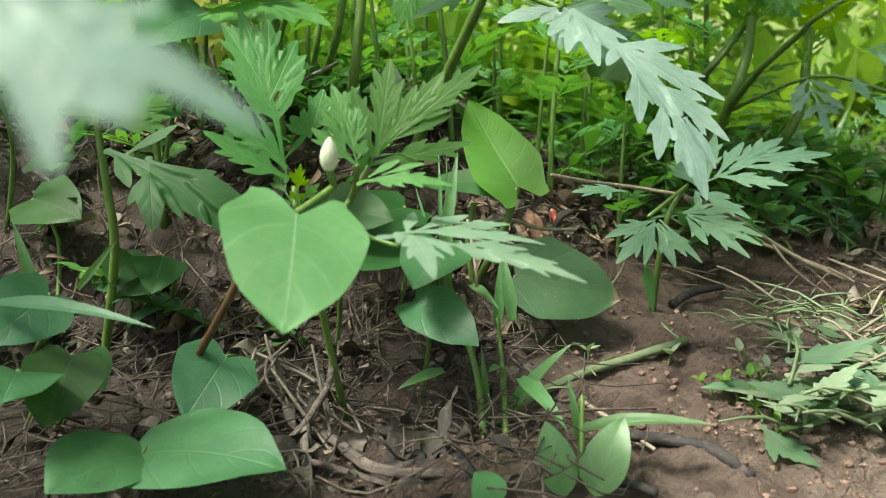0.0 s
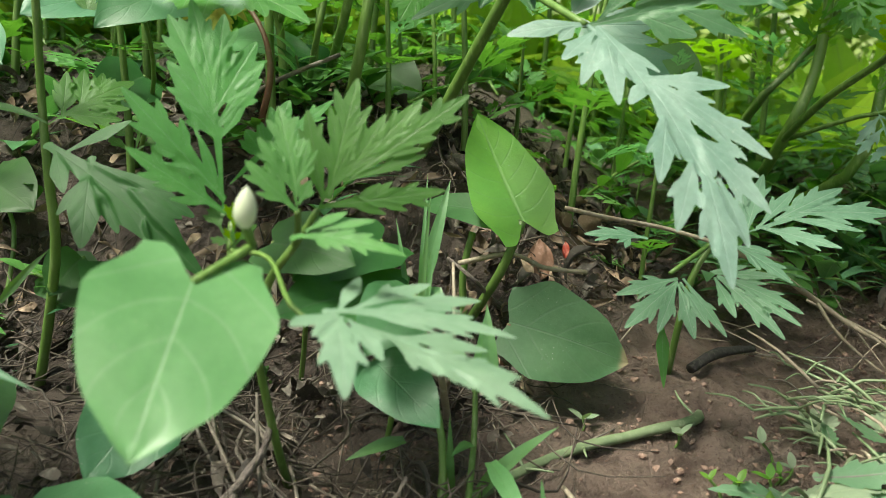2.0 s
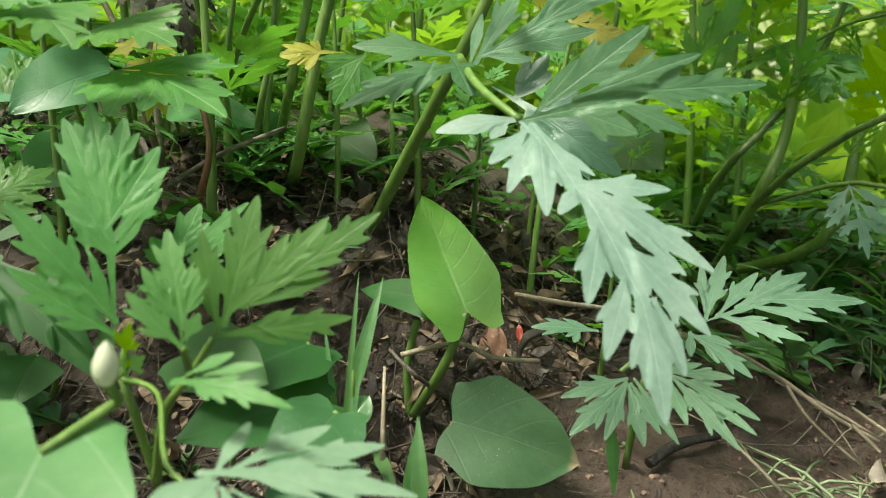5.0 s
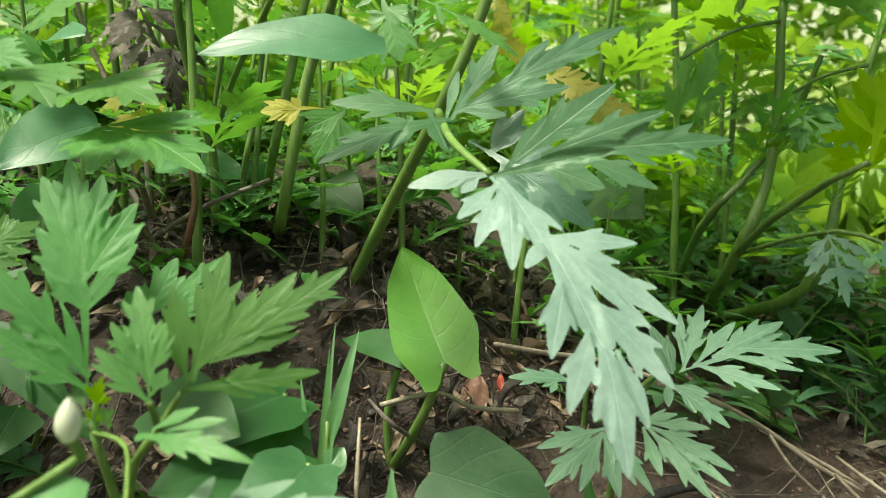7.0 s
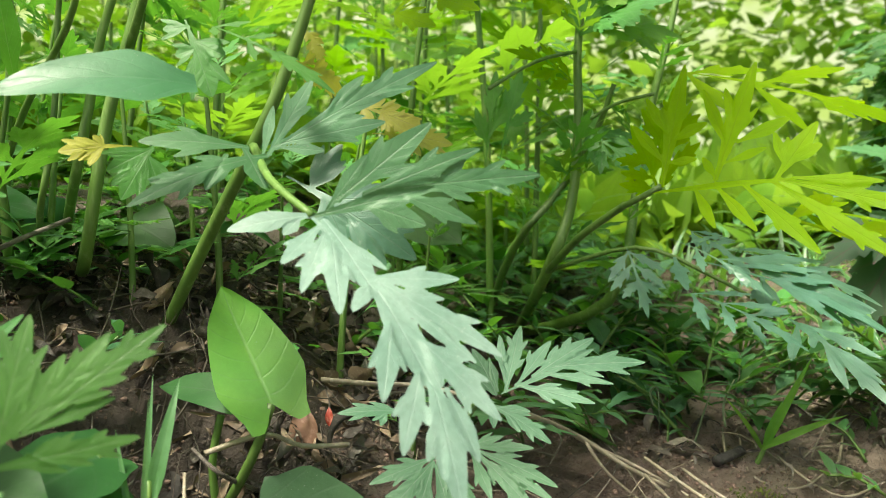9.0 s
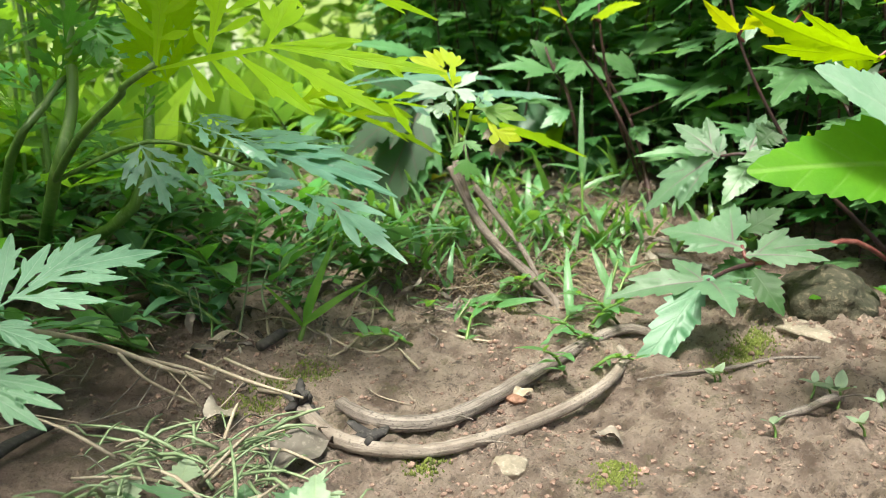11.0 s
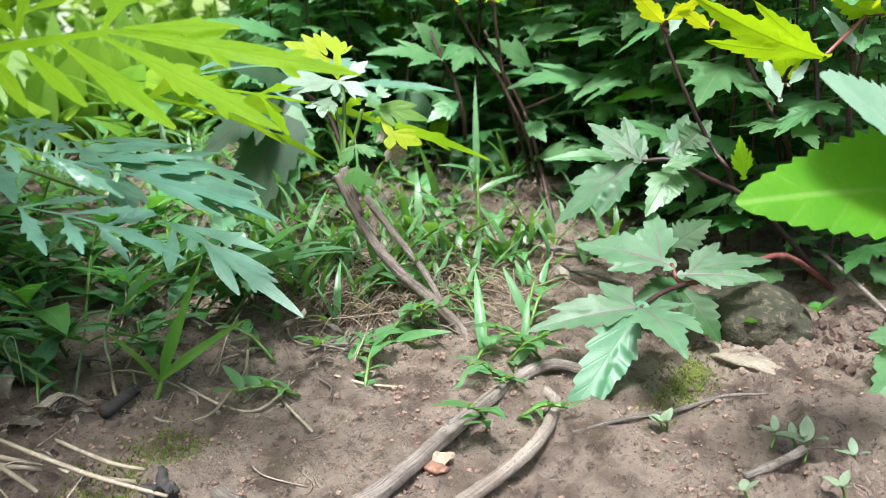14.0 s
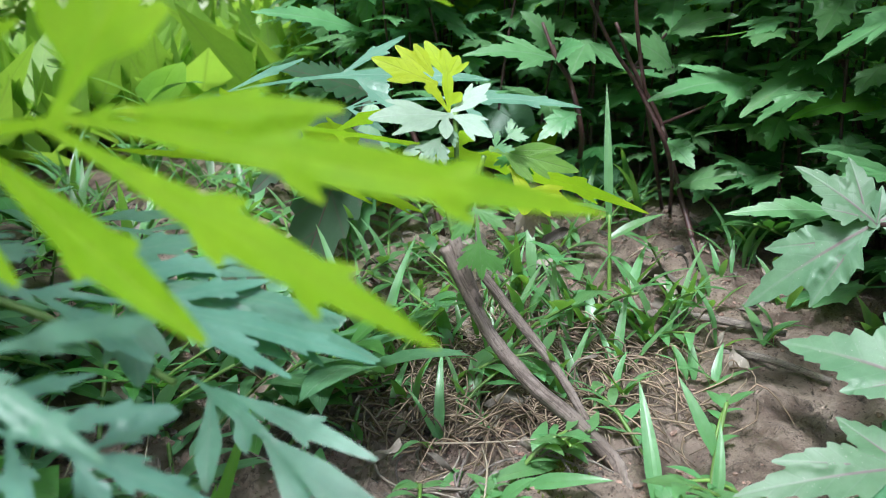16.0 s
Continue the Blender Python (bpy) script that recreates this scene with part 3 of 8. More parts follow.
def oval_shape(v):
    return math.sin(math.pi * min(1, max(0.0, v)) ** 0.8) ** 0.8 * 0.98 + 0.02 * (1 - v)


def lance_shape(v):
    return (0.25 + 0.75 * smooth(0, 0.35, v)) * max(0.0, 1 - v) ** 0.7 * 1.25


def grass_shape(v):
    return (0.55 + 0.45 * smooth(0, 0.3, v)) * max(0.0, 1 - v ** 2.2)


def egg_shape(v):
    return (0.10 + 0.90 * smooth(0, 0.34, v)) * max(0.0, 1 - v) ** 0.65 * 1.3


def simple_leaf(parent, mat, base, tip, normal, half, shape=oval_shape, back=0.0, bulge=0.05, twist=0.0, wave=0.04, fold=0.12, teeth=0, tooth=0.15, rows=13, cols=9, seed=1, label="", sag=0.0, name="leaf"):
    """An undivided leaf; half is its half-width in metres."""
    m, length = frame_of(base, tip, normal)
    sh = Sheet()
    blade(sh, (0, 0), 0, length, half, shape, teeth=teeth, tooth=tooth, rows=rows, cols=cols, fold=fold, wave=wave, back=back, seed=seed)
    bend(sh, length, bulge, twist, sag)
    return put(name, sh.mesh(name, mat), parent, m, label)


def ground_z(x, y):
    z = 0.018 + 0.16 * max(0, min(y, 0.75) - 0.32) + 0.05 * min(0, max(y, -0.5) - 0.32) + 0.13 * max(0, min(x, 0.8) - 0.33)
    return z + 0.085 * smooth(0.34, 0.45, y) * smooth(-0.14, 0.05, -x)


def on_ground(x, y, up=0.0):
    return (x, y, ground_z(x, y) + relief(x, y) + up)


def relief(x, y):
    p = Vector((x, y, 0.0))
    near = 1.0 if -1.5 < x < 2 and -1 < y < 2 else 0.0
    lumps = smooth(-0.15, 0.35, noise.noise(p * 11 + Vector((3, 1, 0))))
    clump = smooth(-0.3, 0.3, noise.noise(p * 9 + Vector((5, 2, 0))))
    flakes = 0.45 - noise.voronoi(p * 105 + 0.6 * noise.noise_vector(p * 90))[0][0]
    return near * ((0.0020 + 0.0045 * clump) * flakes + 0.0050 * noise.noise(p * 22) + 0.0036 * noise.noise(p * 70) + (0.0022 + 0.0046 * lumps) * abs(noise.noise(p * 120)) + (0.0010 + 0.0014 * lumps) * noise.noise(p * 260))


# ---- ground ----
def build_ground():
    def lines(lo, hi, step):
        far = [0.03 * 1.6 ** k for k in range(16)]
        return np.concatenate([[lo - d for d in far[::-1]], np.arange(lo, hi, step), [hi + d for d in far]])

    xs, ys = lines(-0.1, 0.60, 0.0015), lines(0.2, 0.58, 0.0015)
    sh = Sheet()
    sh.v = [(x, y, ground_z(x, y) + relief(x, y)) for y in ys for x in xs]
    n = len(xs)
    sh.f = [(j * n + i, j * n + i + 1, (j + 1) * n + i + 1, (j + 1) * n + i) for j in range(len(ys) - 1) for i in range(n - 1)]
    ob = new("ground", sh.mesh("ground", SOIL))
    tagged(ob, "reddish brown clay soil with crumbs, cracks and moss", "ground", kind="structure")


build_ground()


# ---- mugwort by the path ----
def near_mugwort():
    base = (-0.0368, 0.2968, 0.0168)
    p = thing("mugwort_plant", base, "young green mugwort plant with deeply cut leaves", "plant")
    crown = (-0.0440, 0.2621, 0.0999)
    stem(p, [base, (-0.0382, 0.2831, 0.0429), (-0.0405, 0.2710, 0.0734), crown], [0.0014, 0.0013, 0.0012, 0.0011], sides=9)
    stem(p, [crown, (-0.0450, 0.2655, 0.1070)], [0.0012, 0.001])
    pinnate_leaf(p, MUG, (-0.0467, 0.2641, 0.1099), (-0.0640, 0.2859, 0.1660), (0.3506, -0.8315, 0.4308), [(0.00, 0.00, 2, 0.58, 0.024, 0), (0.01, 0.43, -15, 0.52, 0.082, 1), (0.02, 0.47, -4, 0.54, 0.077, 1), (0.02, 0.50, 13, 0.42, 0.081, 1), (0.01, 0.43, 34, 0.41, 0.083, 1), (0.03, 0.39, 40, 0.35, 0.051, 0), (0.02, 0.36, 45, 0.30, 0.052, 1), (0.02, 0.31, 39, 0.21, 0.039, 0), (0.02, 0.35, -27, 0.38, 0.073, 1), (0.01, 0.31, -36, 0.23, 0.056, 1), (-0.00, 0.06, -35, 0.61, 0.085, 2), (-0.05, 0.16, -52, 0.18, 0.046, 0), (0.00, 0.00, -50, 0.47, 0.067, 2), (-0.07, 0.33, -7, 0.15, 0.035, 0)], seed=3, slim=0.66, bulge=0.05, cut=1)
    pinnate_leaf(p, MUG, (-0.0516, 0.2843, 0.1160), (-0.0401, 0.2982, 0.1396), (0.2009, -0.8841, 0.4219), [(-0.01, -0.04, 13, 0.53, 0.049, 0), (0.13, 0.36, -11, 0.66, 0.160, 1), (0.18, 0.52, 14, 0.76, 0.089, 1), (0.23, 0.49, 26, 0.44, 0.096, 0), (0.13, 0.36, -67, 0.34, 0.131, 1), (0.27, 0.48, 33, 0.32, 0.113, 0)], seed=9, cut=1)
    pinnate_leaf(p, MUG, (-0.0211, 0.2442, 0.1142), (-0.0290, 0.2529, 0.1382), (0.2504, -0.8814, 0.4006), [(0.00, 0.00, 2, 0.67, 0.046, 0), (0.03, 0.17, -2, 0.85, 0.149, 2), (-0.02, 0.02, -35, 0.62, 0.121, 1), (-0.01, 0.20, -23, 0.56, 0.103, 1), (0.03, 0.22, 23, 0.45, 0.113, 1), (0.03, 0.07, 37, 0.23, 0.085, 0)], seed=4, slim=0.66, cut=1)
    pinnate_leaf(p, MUG, (-0.0193, 0.2562, 0.1133), (-0.0126, 0.2656, 0.1456), (0.1380, -0.9580, 0.2515), [(0.00, 0.00, 13, 0.47, 0.040, 0), (0.05, 0.12, -3, 0.90, 0.150, 2), (0.01, 0.10, -27, 0.65, 0.109, 1), (0.01, 0.09, -34, 0.36, 0.070, 0), (0.04, 0.20, 12, 0.54, 0.103, 0), (0.13, 0.26, 15, 0.58, 0.096, 1), (0.15, 0.31, 27, 0.79, 0.104, 1), (0.19, 0.32, 38, 1.04, 0.133, 2), (0.16, 0.27, 55, 0.60, 0.060, 1), (0.03, 0.03, 66, 0.91, 0.107, 2), (0.23, 0.17, 101, 0.18, 0.047, 0)], seed=5, slim=0.66, cut=1)
    pinnate_leaf(p, MUG, (-0.0205, 0.2362, 0.1090), (0.0070, 0.2309, 0.1080), (-0.0896, -0.5976, 0.7968), [(-0.01, 0.02, 1, 1.00, 0.108, 2), (-0.08, 0.13, -40, 0.36, 0.094, 0), (-0.08, 0.28, -25, 0.43, 0.072, 0), (-0.04, 0.22, 39, 0.26, 0.063, 0), (-0.04, 0.10, 144, 0.11, 0.061, 0)], seed=6, bulge=0.08)
    pinnate_leaf(p, SILVERY, (-0.0079, 0.2230, 0.0962), (0.0325, 0.2335, 0.0918), (0.1494, -0.1696, 0.9741), [(0.00, 0.00, 0, 1.01, 0.137, 2), (-0.01, 0.06, -75, 0.42, 0.071, 0), (-0.03, 0.14, -46, 0.63, 0.099, 1), (-0.02, 0.29, -33, 0.69, 0.106, 1)], seed=7, label="pale cut leaf that faces the sky")
    pinnate_leaf(p, SILVERY, (-0.0066, 0.2228, 0.0960), (0.0035, 0.1916, 0.0890), (0.1494, -0.1696, 0.9741), [(0.00, 0.00, -0, 1.01, 0.148, 2), (-0.02, 0.03, 43, 0.44, 0.141, 0), (-0.05, 0.10, 21, 0.47, 0.095, 0), (-0.08, 0.17, -16, 0.54, 0.102, 1)], seed=19, bulge=0.08)
    pinnate_leaf(p, SILVERY, (-0.0011, 0.2205, 0.0947), (0.0396, 0.2005, 0.0850), (0.1494, -0.1696, 0.9741), [(0.00, 0.00, 1, 0.54, 0.053, 0), (0.01, 0.21, -0, 0.80, 0.111, 2), (0.00, 0.21, -38, 0.43, 0.101, 1), (0.02, 0.43, -32, 0.40, 0.081, 1), (0.02, 0.23, 15, 0.35, 0.090, 1), (0.05, 0.51, 5, 0.24, 0.067, 0)], seed=8)
    stem(p, [crown, (-0.0301, 0.2514, 0.1008), (-0.0172, 0.2274, 0.0956), (-0.0076, 0.2218, 0.0928)], [0.0009, 0.0006, 0.0006])
    stem(p, [(-0.0391, 0.2700, 0.0702), (-0.0336, 0.2620, 0.0916), (-0.0255, 0.2580, 0.1034), (-0.0193, 0.2562, 0.1133)], [0.0014, 0.0012, 0.001, 0.0008])
    stem(p, [(-0.0255, 0.2580, 0.1034), (-0.0225, 0.2500, 0.1090), (-0.0211, 0.2442, 0.1142)], [0.0010, 0.0009, 0.0008], name="leaf_stalk")
    for k, (tip, s) in enumerate((((-0.0515, 0.2665, 0.1118), 1), ((-0.0414, 0.2609, 0.1145), 2), ((-0.0344, 0.2544, 0.1086), 3))):
        lobed_leaf(p, LIME if k == 1 else MUG, crown, tip, (0.2, -1, 0.4), pairs=2, spread=0.3, seed=20 + s)


def left_drooping_mugwort():
    base = (-0.1517, 0.3447, 0.0224)
    p = thing("mugwort_plant", base, "dark green mugwort shoot with drooping cut leaves", "plant")
    top = (-0.1338, 0.3195, 0.2004)
    stem(p, [base, (-0.1364, 0.3329, 0.0771), (-0.1353, 0.3283, 0.1077), (-0.1371, 0.3281, 0.1364), top], [0.002, 0.0019, 0.0017, 0.0014], sides=9)
    pinnate_leaf(p, DEEP, (-0.1289, 0.3184, 0.1197), (-0.0688, 0.3029, 0.0846), (0.2006, -0.7222, 0.6620), [(0.00, 0.00, 0, 1.01, 0.104, 1), (-0.06, 0.24, 45, 0.50, 0.090, 1), (-0.06, 0.42, 5, 0.46, 0.076, 1), (-0.05, 0.28, -12, 0.53, 0.070, 1), (-0.03, 0.11, -75, 0.32, 0.047, 0), (0.00, 0.05, 30, 0.30, 0.050, 0)], seed=31, slim=0.85, bulge=0.08)
    simple_leaf(p, DEEP, (-0.1506, 0.2946, 0.1282), (-0.1041, 0.2792, 0.1288), (-0.1124, -0.2971, 0.9482), 0.0035, lance_shape, bulge=0.1, seed=33)
    simple_leaf(p, DEEP, (-0.1323, 0.2634, 0.1142), (-0.1191, 0.2758, 0.1187), (0.2185, -0.5287, 0.8202), 0.004, lance_shape, bulge=0.1, seed=34)
    lobed_leaf(p, MUG, (-0.1339, 0.3267, 0.1264), (-0.1152, 0.3520, 0.1426), (0.4226, -0.6895, 0.5882), fat=1.1, seed=35)


# ---- bindweed with the near heart leaf ----
def bindweed():
    base = (-0.1026, 0.2876, 0.0164)
    p = thing("bindweed", base, "twining bindweed with a pale heart-shaped leaf and a white bud", "plant")
    node = (-0.0244, 0.2229, 0.1092)
    stem(p, [base, (-0.0937, 0.2822, 0.0320), (-0.0853, 0.2766, 0.0470), (-0.0725, 0.2680, 0.0650), (-0.0606, 0.2607, 0.0827)], [0.0017, 0.0016, 0.0015, 0.0014, 0.0013], REDSTEM, label="brown-red stem")
    stem(p, [(-0.0606, 0.2607, 0.0827), (-0.0402, 0.2448, 0.0980), node], [0.0011, 0.001, 0.0008])
    stem(p, [node, (-0.0248, 0.2187, 0.1142)], [0.0009, 0.0011], name="bud_stalk")
    stem(p, [node, (-0.0291, 0.2136, 0.1056), (-0.0318, 0.2089, 0.1036)], [0.001, 0.0009], name="leaf_stalk")
    bud = Sheet()
    rows, uvs = [], []
    for i in range(9):
        v = i / 8
        r = 0.0024 * (math.sin(math.pi * (0.08 + 0.92 * v) ** 0.8) ** 0.75 + 0.03)
        rows.append([(r * math.cos(k * math.pi / 5), r * math.sin(k * math.pi / 5), 0.0088 * v) for k in range(11)])
        uvs.append([(k / 10, v) for k in range(11)])
    bud.grid(rows, uvs)
    b = Vector((-0.0249, 0.2186, 0.1138))
    put("bud", bud.mesh("bud", BUD), p, Matrix.Translation(b) @ pose(0, 0, 0, 8, 6, 0), "closed white flower bud")
    simple_leaf(p, LITHEART, (-0.0318, 0.2089, 0.1036), (-0.0290, 0.1764, 0.0800), (0.3406, -0.5327, 0.7748), 0.0205, heart_shape, back=0.26, bulge=0.05, wave=0.03, fold=0.05, rows=18, cols=13, seed=41, label="heart-shaped leaf with top light put into its pale green")


def low_heart_leaves():
    kinds = (
        (HEART, (-0.1251, 0.2592, 0.0746), (-0.1343, 0.2366, 0.0636), (0.5929, -0.5360, 0.6010), 0.014, 0.16, (-0.1864, 0.3373, 0.0208)),
        (DEEP, (-0.1134, 0.2477, 0.0574), (-0.1122, 0.2253, 0.0416), (0.3744, -0.5214, 0.7668), 0.0135, 0.1, (-0.1449, 0.2877, 0.0164)),
        (HEART, (-0.0884, 0.2359, 0.0296), (-0.0985, 0.2000, 0.0333), (0.3097, 0.0114, 0.9508), 0.020, 0.2, (-0.1013, 0.2603, 0.0150)),
        (HEART, (-0.0884, 0.2359, 0.0296), (-0.0384, 0.2104, 0.0346), (-0.2150, -0.2367, 0.9475), 0.022, 0.2, (-0.1013, 0.2603, 0.0150)),
        (HEART, (-0.0754, 0.2799, 0.0475), (-0.0831, 0.2570, 0.0326), (0.3927, -0.5905, 0.7051), 0.0165, 0.15, (-0.0931, 0.3214, 0.0182)),
        (HEART, (-0.1215, 0.2317, 0.0571), (-0.1095, 0.2023, 0.0566), (0.2713, 0.0954, 0.9578), 0.014, 0.15, (-0.1557, 0.2881, 0.0164)),
        (DEEP, (-0.0152, 0.3245, 0.0946), (-0.0364, 0.2936, 0.0856), (0.2781, -0.4383, 0.8547), 0.016, 0.2, (-0.0247, 0.3688, 0.0396)),
        (DEEP, (-0.0059, 0.3112, 0.0811), (-0.0376, 0.2771, 0.0782), (0.2976, -0.3516, 0.8876), 0.017, 0.2, (-0.0153, 0.3584, 0.0300)),
        (HEART, (0.0008, 0.2969, 0.0831), (-0.0084, 0.2689, 0.0722), (0.1846, -0.4086, 0.8938), 0.014, 0.15, (-0.0130, 0.3581, 0.0296)),
        (DEEP, (-0.0446, 0.3001, 0.0957), (-0.0156, 0.2874, 0.0932), (-0.2157, -0.6387, 0.7386), 0.014, 0.15, (-0.0503, 0.3558, 0.0285)),
        (DEEP, (-0.1300, 0.2769, 0.0457), (-0.1086, 0.2583, 0.0430), (-0.1691, -0.3281, 0.9294), 0.013, 0.15, (-0.1435, 0.2892, 0.0165)),
        (DEEP, (-0.1495, 0.3554, 0.0679), (-0.1192, 0.3368, 0.0600), (-0.1749, -0.6130, 0.7705), 0.014, 0.15, (-0.1464, 0.3573, 0.0296)),
        (DEEP, (-0.1987, 0.3862, 0.0977), (-0.1662, 0.3676, 0.0890), (-0.1707, -0.6483, 0.7420), 0.018, 0.15, (-0.1852, 0.3752, 0.0474)),
        (HEART, (-0.0094, 0.2900, 0.0640), (0.0131, 0.2728, 0.0515), (-0.0940, -0.6635, 0.7423), 0.012, 0.12, (-0.0108, 0.3207, 0.0181)),
        (DEEP, (0.0903, 0.5064, 0.1673), (0.1110, 0.4653, 0.1503), (-0.5394, -0.5380, 0.6477), 0.020, 0.15, (0.1460, 0.7288, 0.0834)),
    )
    for k, (mat, b, t, n, half, back, root) in enumerate(kinds):
        p = thing("heart_leaf_weed", root, "low weed with a broad green heart-shaped leaf", "weed", "heart-leaved weeds")
        mid = (Vector(root) + Vector(b)) * 0.5 + Vector((0.004, 0.006, 0.006))
        stalk = stem(p, [root, mid, b], [0.0011, 0.001, 0.0009], name="leaf_stalk")
        simple_leaf(stalk, mat, b, t, n, half, heart_shape, back=back, bulge=0.06, rows=15, cols=11, seed=50 + k)


def bank_broad_leaves():
    kinds = (
        (HEART, (-0.1048, 0.3723, 0.1785), (-0.1233, 0.3384, 0.1607), (0.3843, -0.5837, 0.7152), 0.017, (-0.1517, 0.4664, 0.1264)),
        (LITHEART, (-0.1274, 0.4697, 0.1658), (-0.0752, 0.4545, 0.1593), (-0.0721, -0.5882, 0.8055), 0.015, (-0.1425, 0.4963, 0.1312)),
        (HEART, (-0.0798, 0.4937, 0.1510), (-0.0974, 0.4828, 0.1632), (0.6629, -0.6418, 0.3856), 0.016, (-0.0777, 0.4986, 0.1316)),
        (HEART, (-0.1258, 0.3790, 0.1729), (-0.1487, 0.3352, 0.1637), (0.4182, -0.3912, 0.8198), 0.019, (-0.1488, 0.4207, 0.1042)),
        (DEEP, (-0.1382, 0.3542, 0.0741), (-0.1392, 0.3324, 0.0637), (0.4534, -0.4003, 0.7963), 0.012, (-0.1466, 0.3701, 0.0416)),
        (DEEP, (-0.1251, 0.3551, 0.0728), (-0.1222, 0.3334, 0.0602), (0.3392, -0.4388, 0.8321), 0.012, (-0.1323, 0.3673, 0.0387)),
        (HEART, (-0.1868, 0.3409, 0.1551), (-0.1410, 0.3132, 0.1461), (-0.0746, -0.4179, 0.9054), 0.018, (-0.2213, 0.4005, 0.0797)),
        (DEEP, (-0.0563, 0.5068, 0.1565), (-0.0272, 0.4885, 0.1439), (-0.0922, -0.6608, 0.7449), 0.018, (-0.0457, 0.4826, 0.1289)),
        (DEEP, (-0.1427, 0.4157, 0.1455), (-0.1538, 0.3930, 0.1316), (0.4617, -0.6160, 0.6382), 0.017, (-0.1533, 0.4340, 0.1164)),
        (HEART, (-0.1472, 0.3901, 0.2005), (-0.1067, 0.3651, 0.2110), (-0.4409, -0.3716, 0.8170), 0.018, (-0.1855, 0.4579, 0.1251)),
    )
    for k, (mat, b, t, n, half, root) in enumerate(kinds):
        p = thing("heart_leaf_weed", root, "weed with one broad green leaf on the shaded bank", "weed", "heart-leaved weeds")
        mid = (Vector(root) + Vector(b)) * 0.5 + Vector((0.004, 0.006, 0.006))
        stalk = stem(p, [root, mid, b], [0.0012, 0.0011, 0.0009], name="leaf_stalk")
        simple_leaf(stalk, mat, b, t, n, half, egg_shape if k % 2 else heart_shape, back=0.08, bulge=0.08, rows=15, cols=11, seed=540 + k)
    d = thing("withered_leaf", (-0.1309, 0.4725, 0.1274), "dark brown withered leaf hanging on a dead stalk", "leaf")
    stem(d, [(-0.1309, 0.4725, 0.1274), (-0.1359, 0.4710, 0.1892), (-0.1404, 0.4661, 0.2485)], [0.002, 0.0016, 0.001], DRY)
    lobed_leaf(d, DARKDRY, (-0.1399, 0.4659, 0.2458), (-0.1144, 0.4531, 0.1888), (0.3507, -0.8681, 0.3513), fat=0.8, bulge=0.2, twist=0.8, seed=551)
    lobed_leaf(d, DRY, (-0.1383, 0.4653, 0.2376), (-0.1352, 0.4520, 0.2011), (0.4457, -0.8290, 0.3378), fat=0.7, bulge=0.25, twist=-0.9, seed=552)


def pointed_leaf_weed():
    base = (0.0107, 0.3843, 0.0512)
    p = thing("pointed_leaf_weed", base, "green weed with upright triangular leaves on yellowish stalks", "weed")
    top = (0.0312, 0.3683, 0.0989)
    stem(p, [base, (0.0239, 0.3695, 0.0779), top], [0.002, 0.0019, 0.0016])
    stem(p, [base, (0.0085, 0.3825, 0.0728), (0.0114, 0.3834, 0.0908)], [0.0018, 0.0015])
    simple_leaf(p, FRESH, (0.0312, 0.3683, 0.0989), (0.0098, 0.3904, 0.1380), (0.10, -0.8723, 0.47), 0.0180, heart_shape, back=0.20, bulge=-0.04, rows=16, cols=11, seed=61)
    simple_leaf(p, DEEP, (0.0298, 0.3712, 0.0984), (-0.0134, 0.3944, 0.0990), (-0.3089, -0.5953, 0.7418), 0.0095, heart_shape, back=0.05, bulge=0.06, rows=14, cols=9, seed=62)
    q = thing("round_leaf_weed", (0.0274, 0.3716, 0.0371), "low weed with one broad dull green leaf browned at its tip", "weed")
    stem(q, [(0.0274, 0.3716, 0.0371), (0.0279, 0.3608, 0.0509), (0.0291, 0.3593, 0.0606)], [0.0013, 0.0012, 0.001], REDSTEM)
    simple_leaf(q, DULL, (0.0290, 0.3594, 0.0612), (0.0753, 0.3630, 0.0480), (0.2190, -0.8090, 0.5455), 0.0225, heart_shape, back=0.06, bulge=0.05, rows=16, cols=13, seed=63)


# ---- the large silvery mugwort ----
def shade_top(p, line, count, size, seed):
    """Unseen upper leaves added to a tall stem, to shade what lies below."""
    rnd = random.Random(seed)
    stem(p, line, [0.0018, 0.0015, 0.001])
    for k in range(count):
        s = k / (count - 1)
        a, b = Vector(line[-2]), Vector(line[-1])
        o = a + (b - a) * s
        turn = 2.4 * k + seed
        d = Vector((math.cos(turn), math.sin(turn), rnd.uniform(0.1, 0.5))).normalized()
        lobed_leaf(p, MUG, o + d * 0.01, o + d * (0.01 + size * rnd.uniform(0.8, 1.15)), (-0.2 * d.x, -0.2 * d.y, 1), fat=1.5, bulge=0.06, seed=seed + k, cells=44)


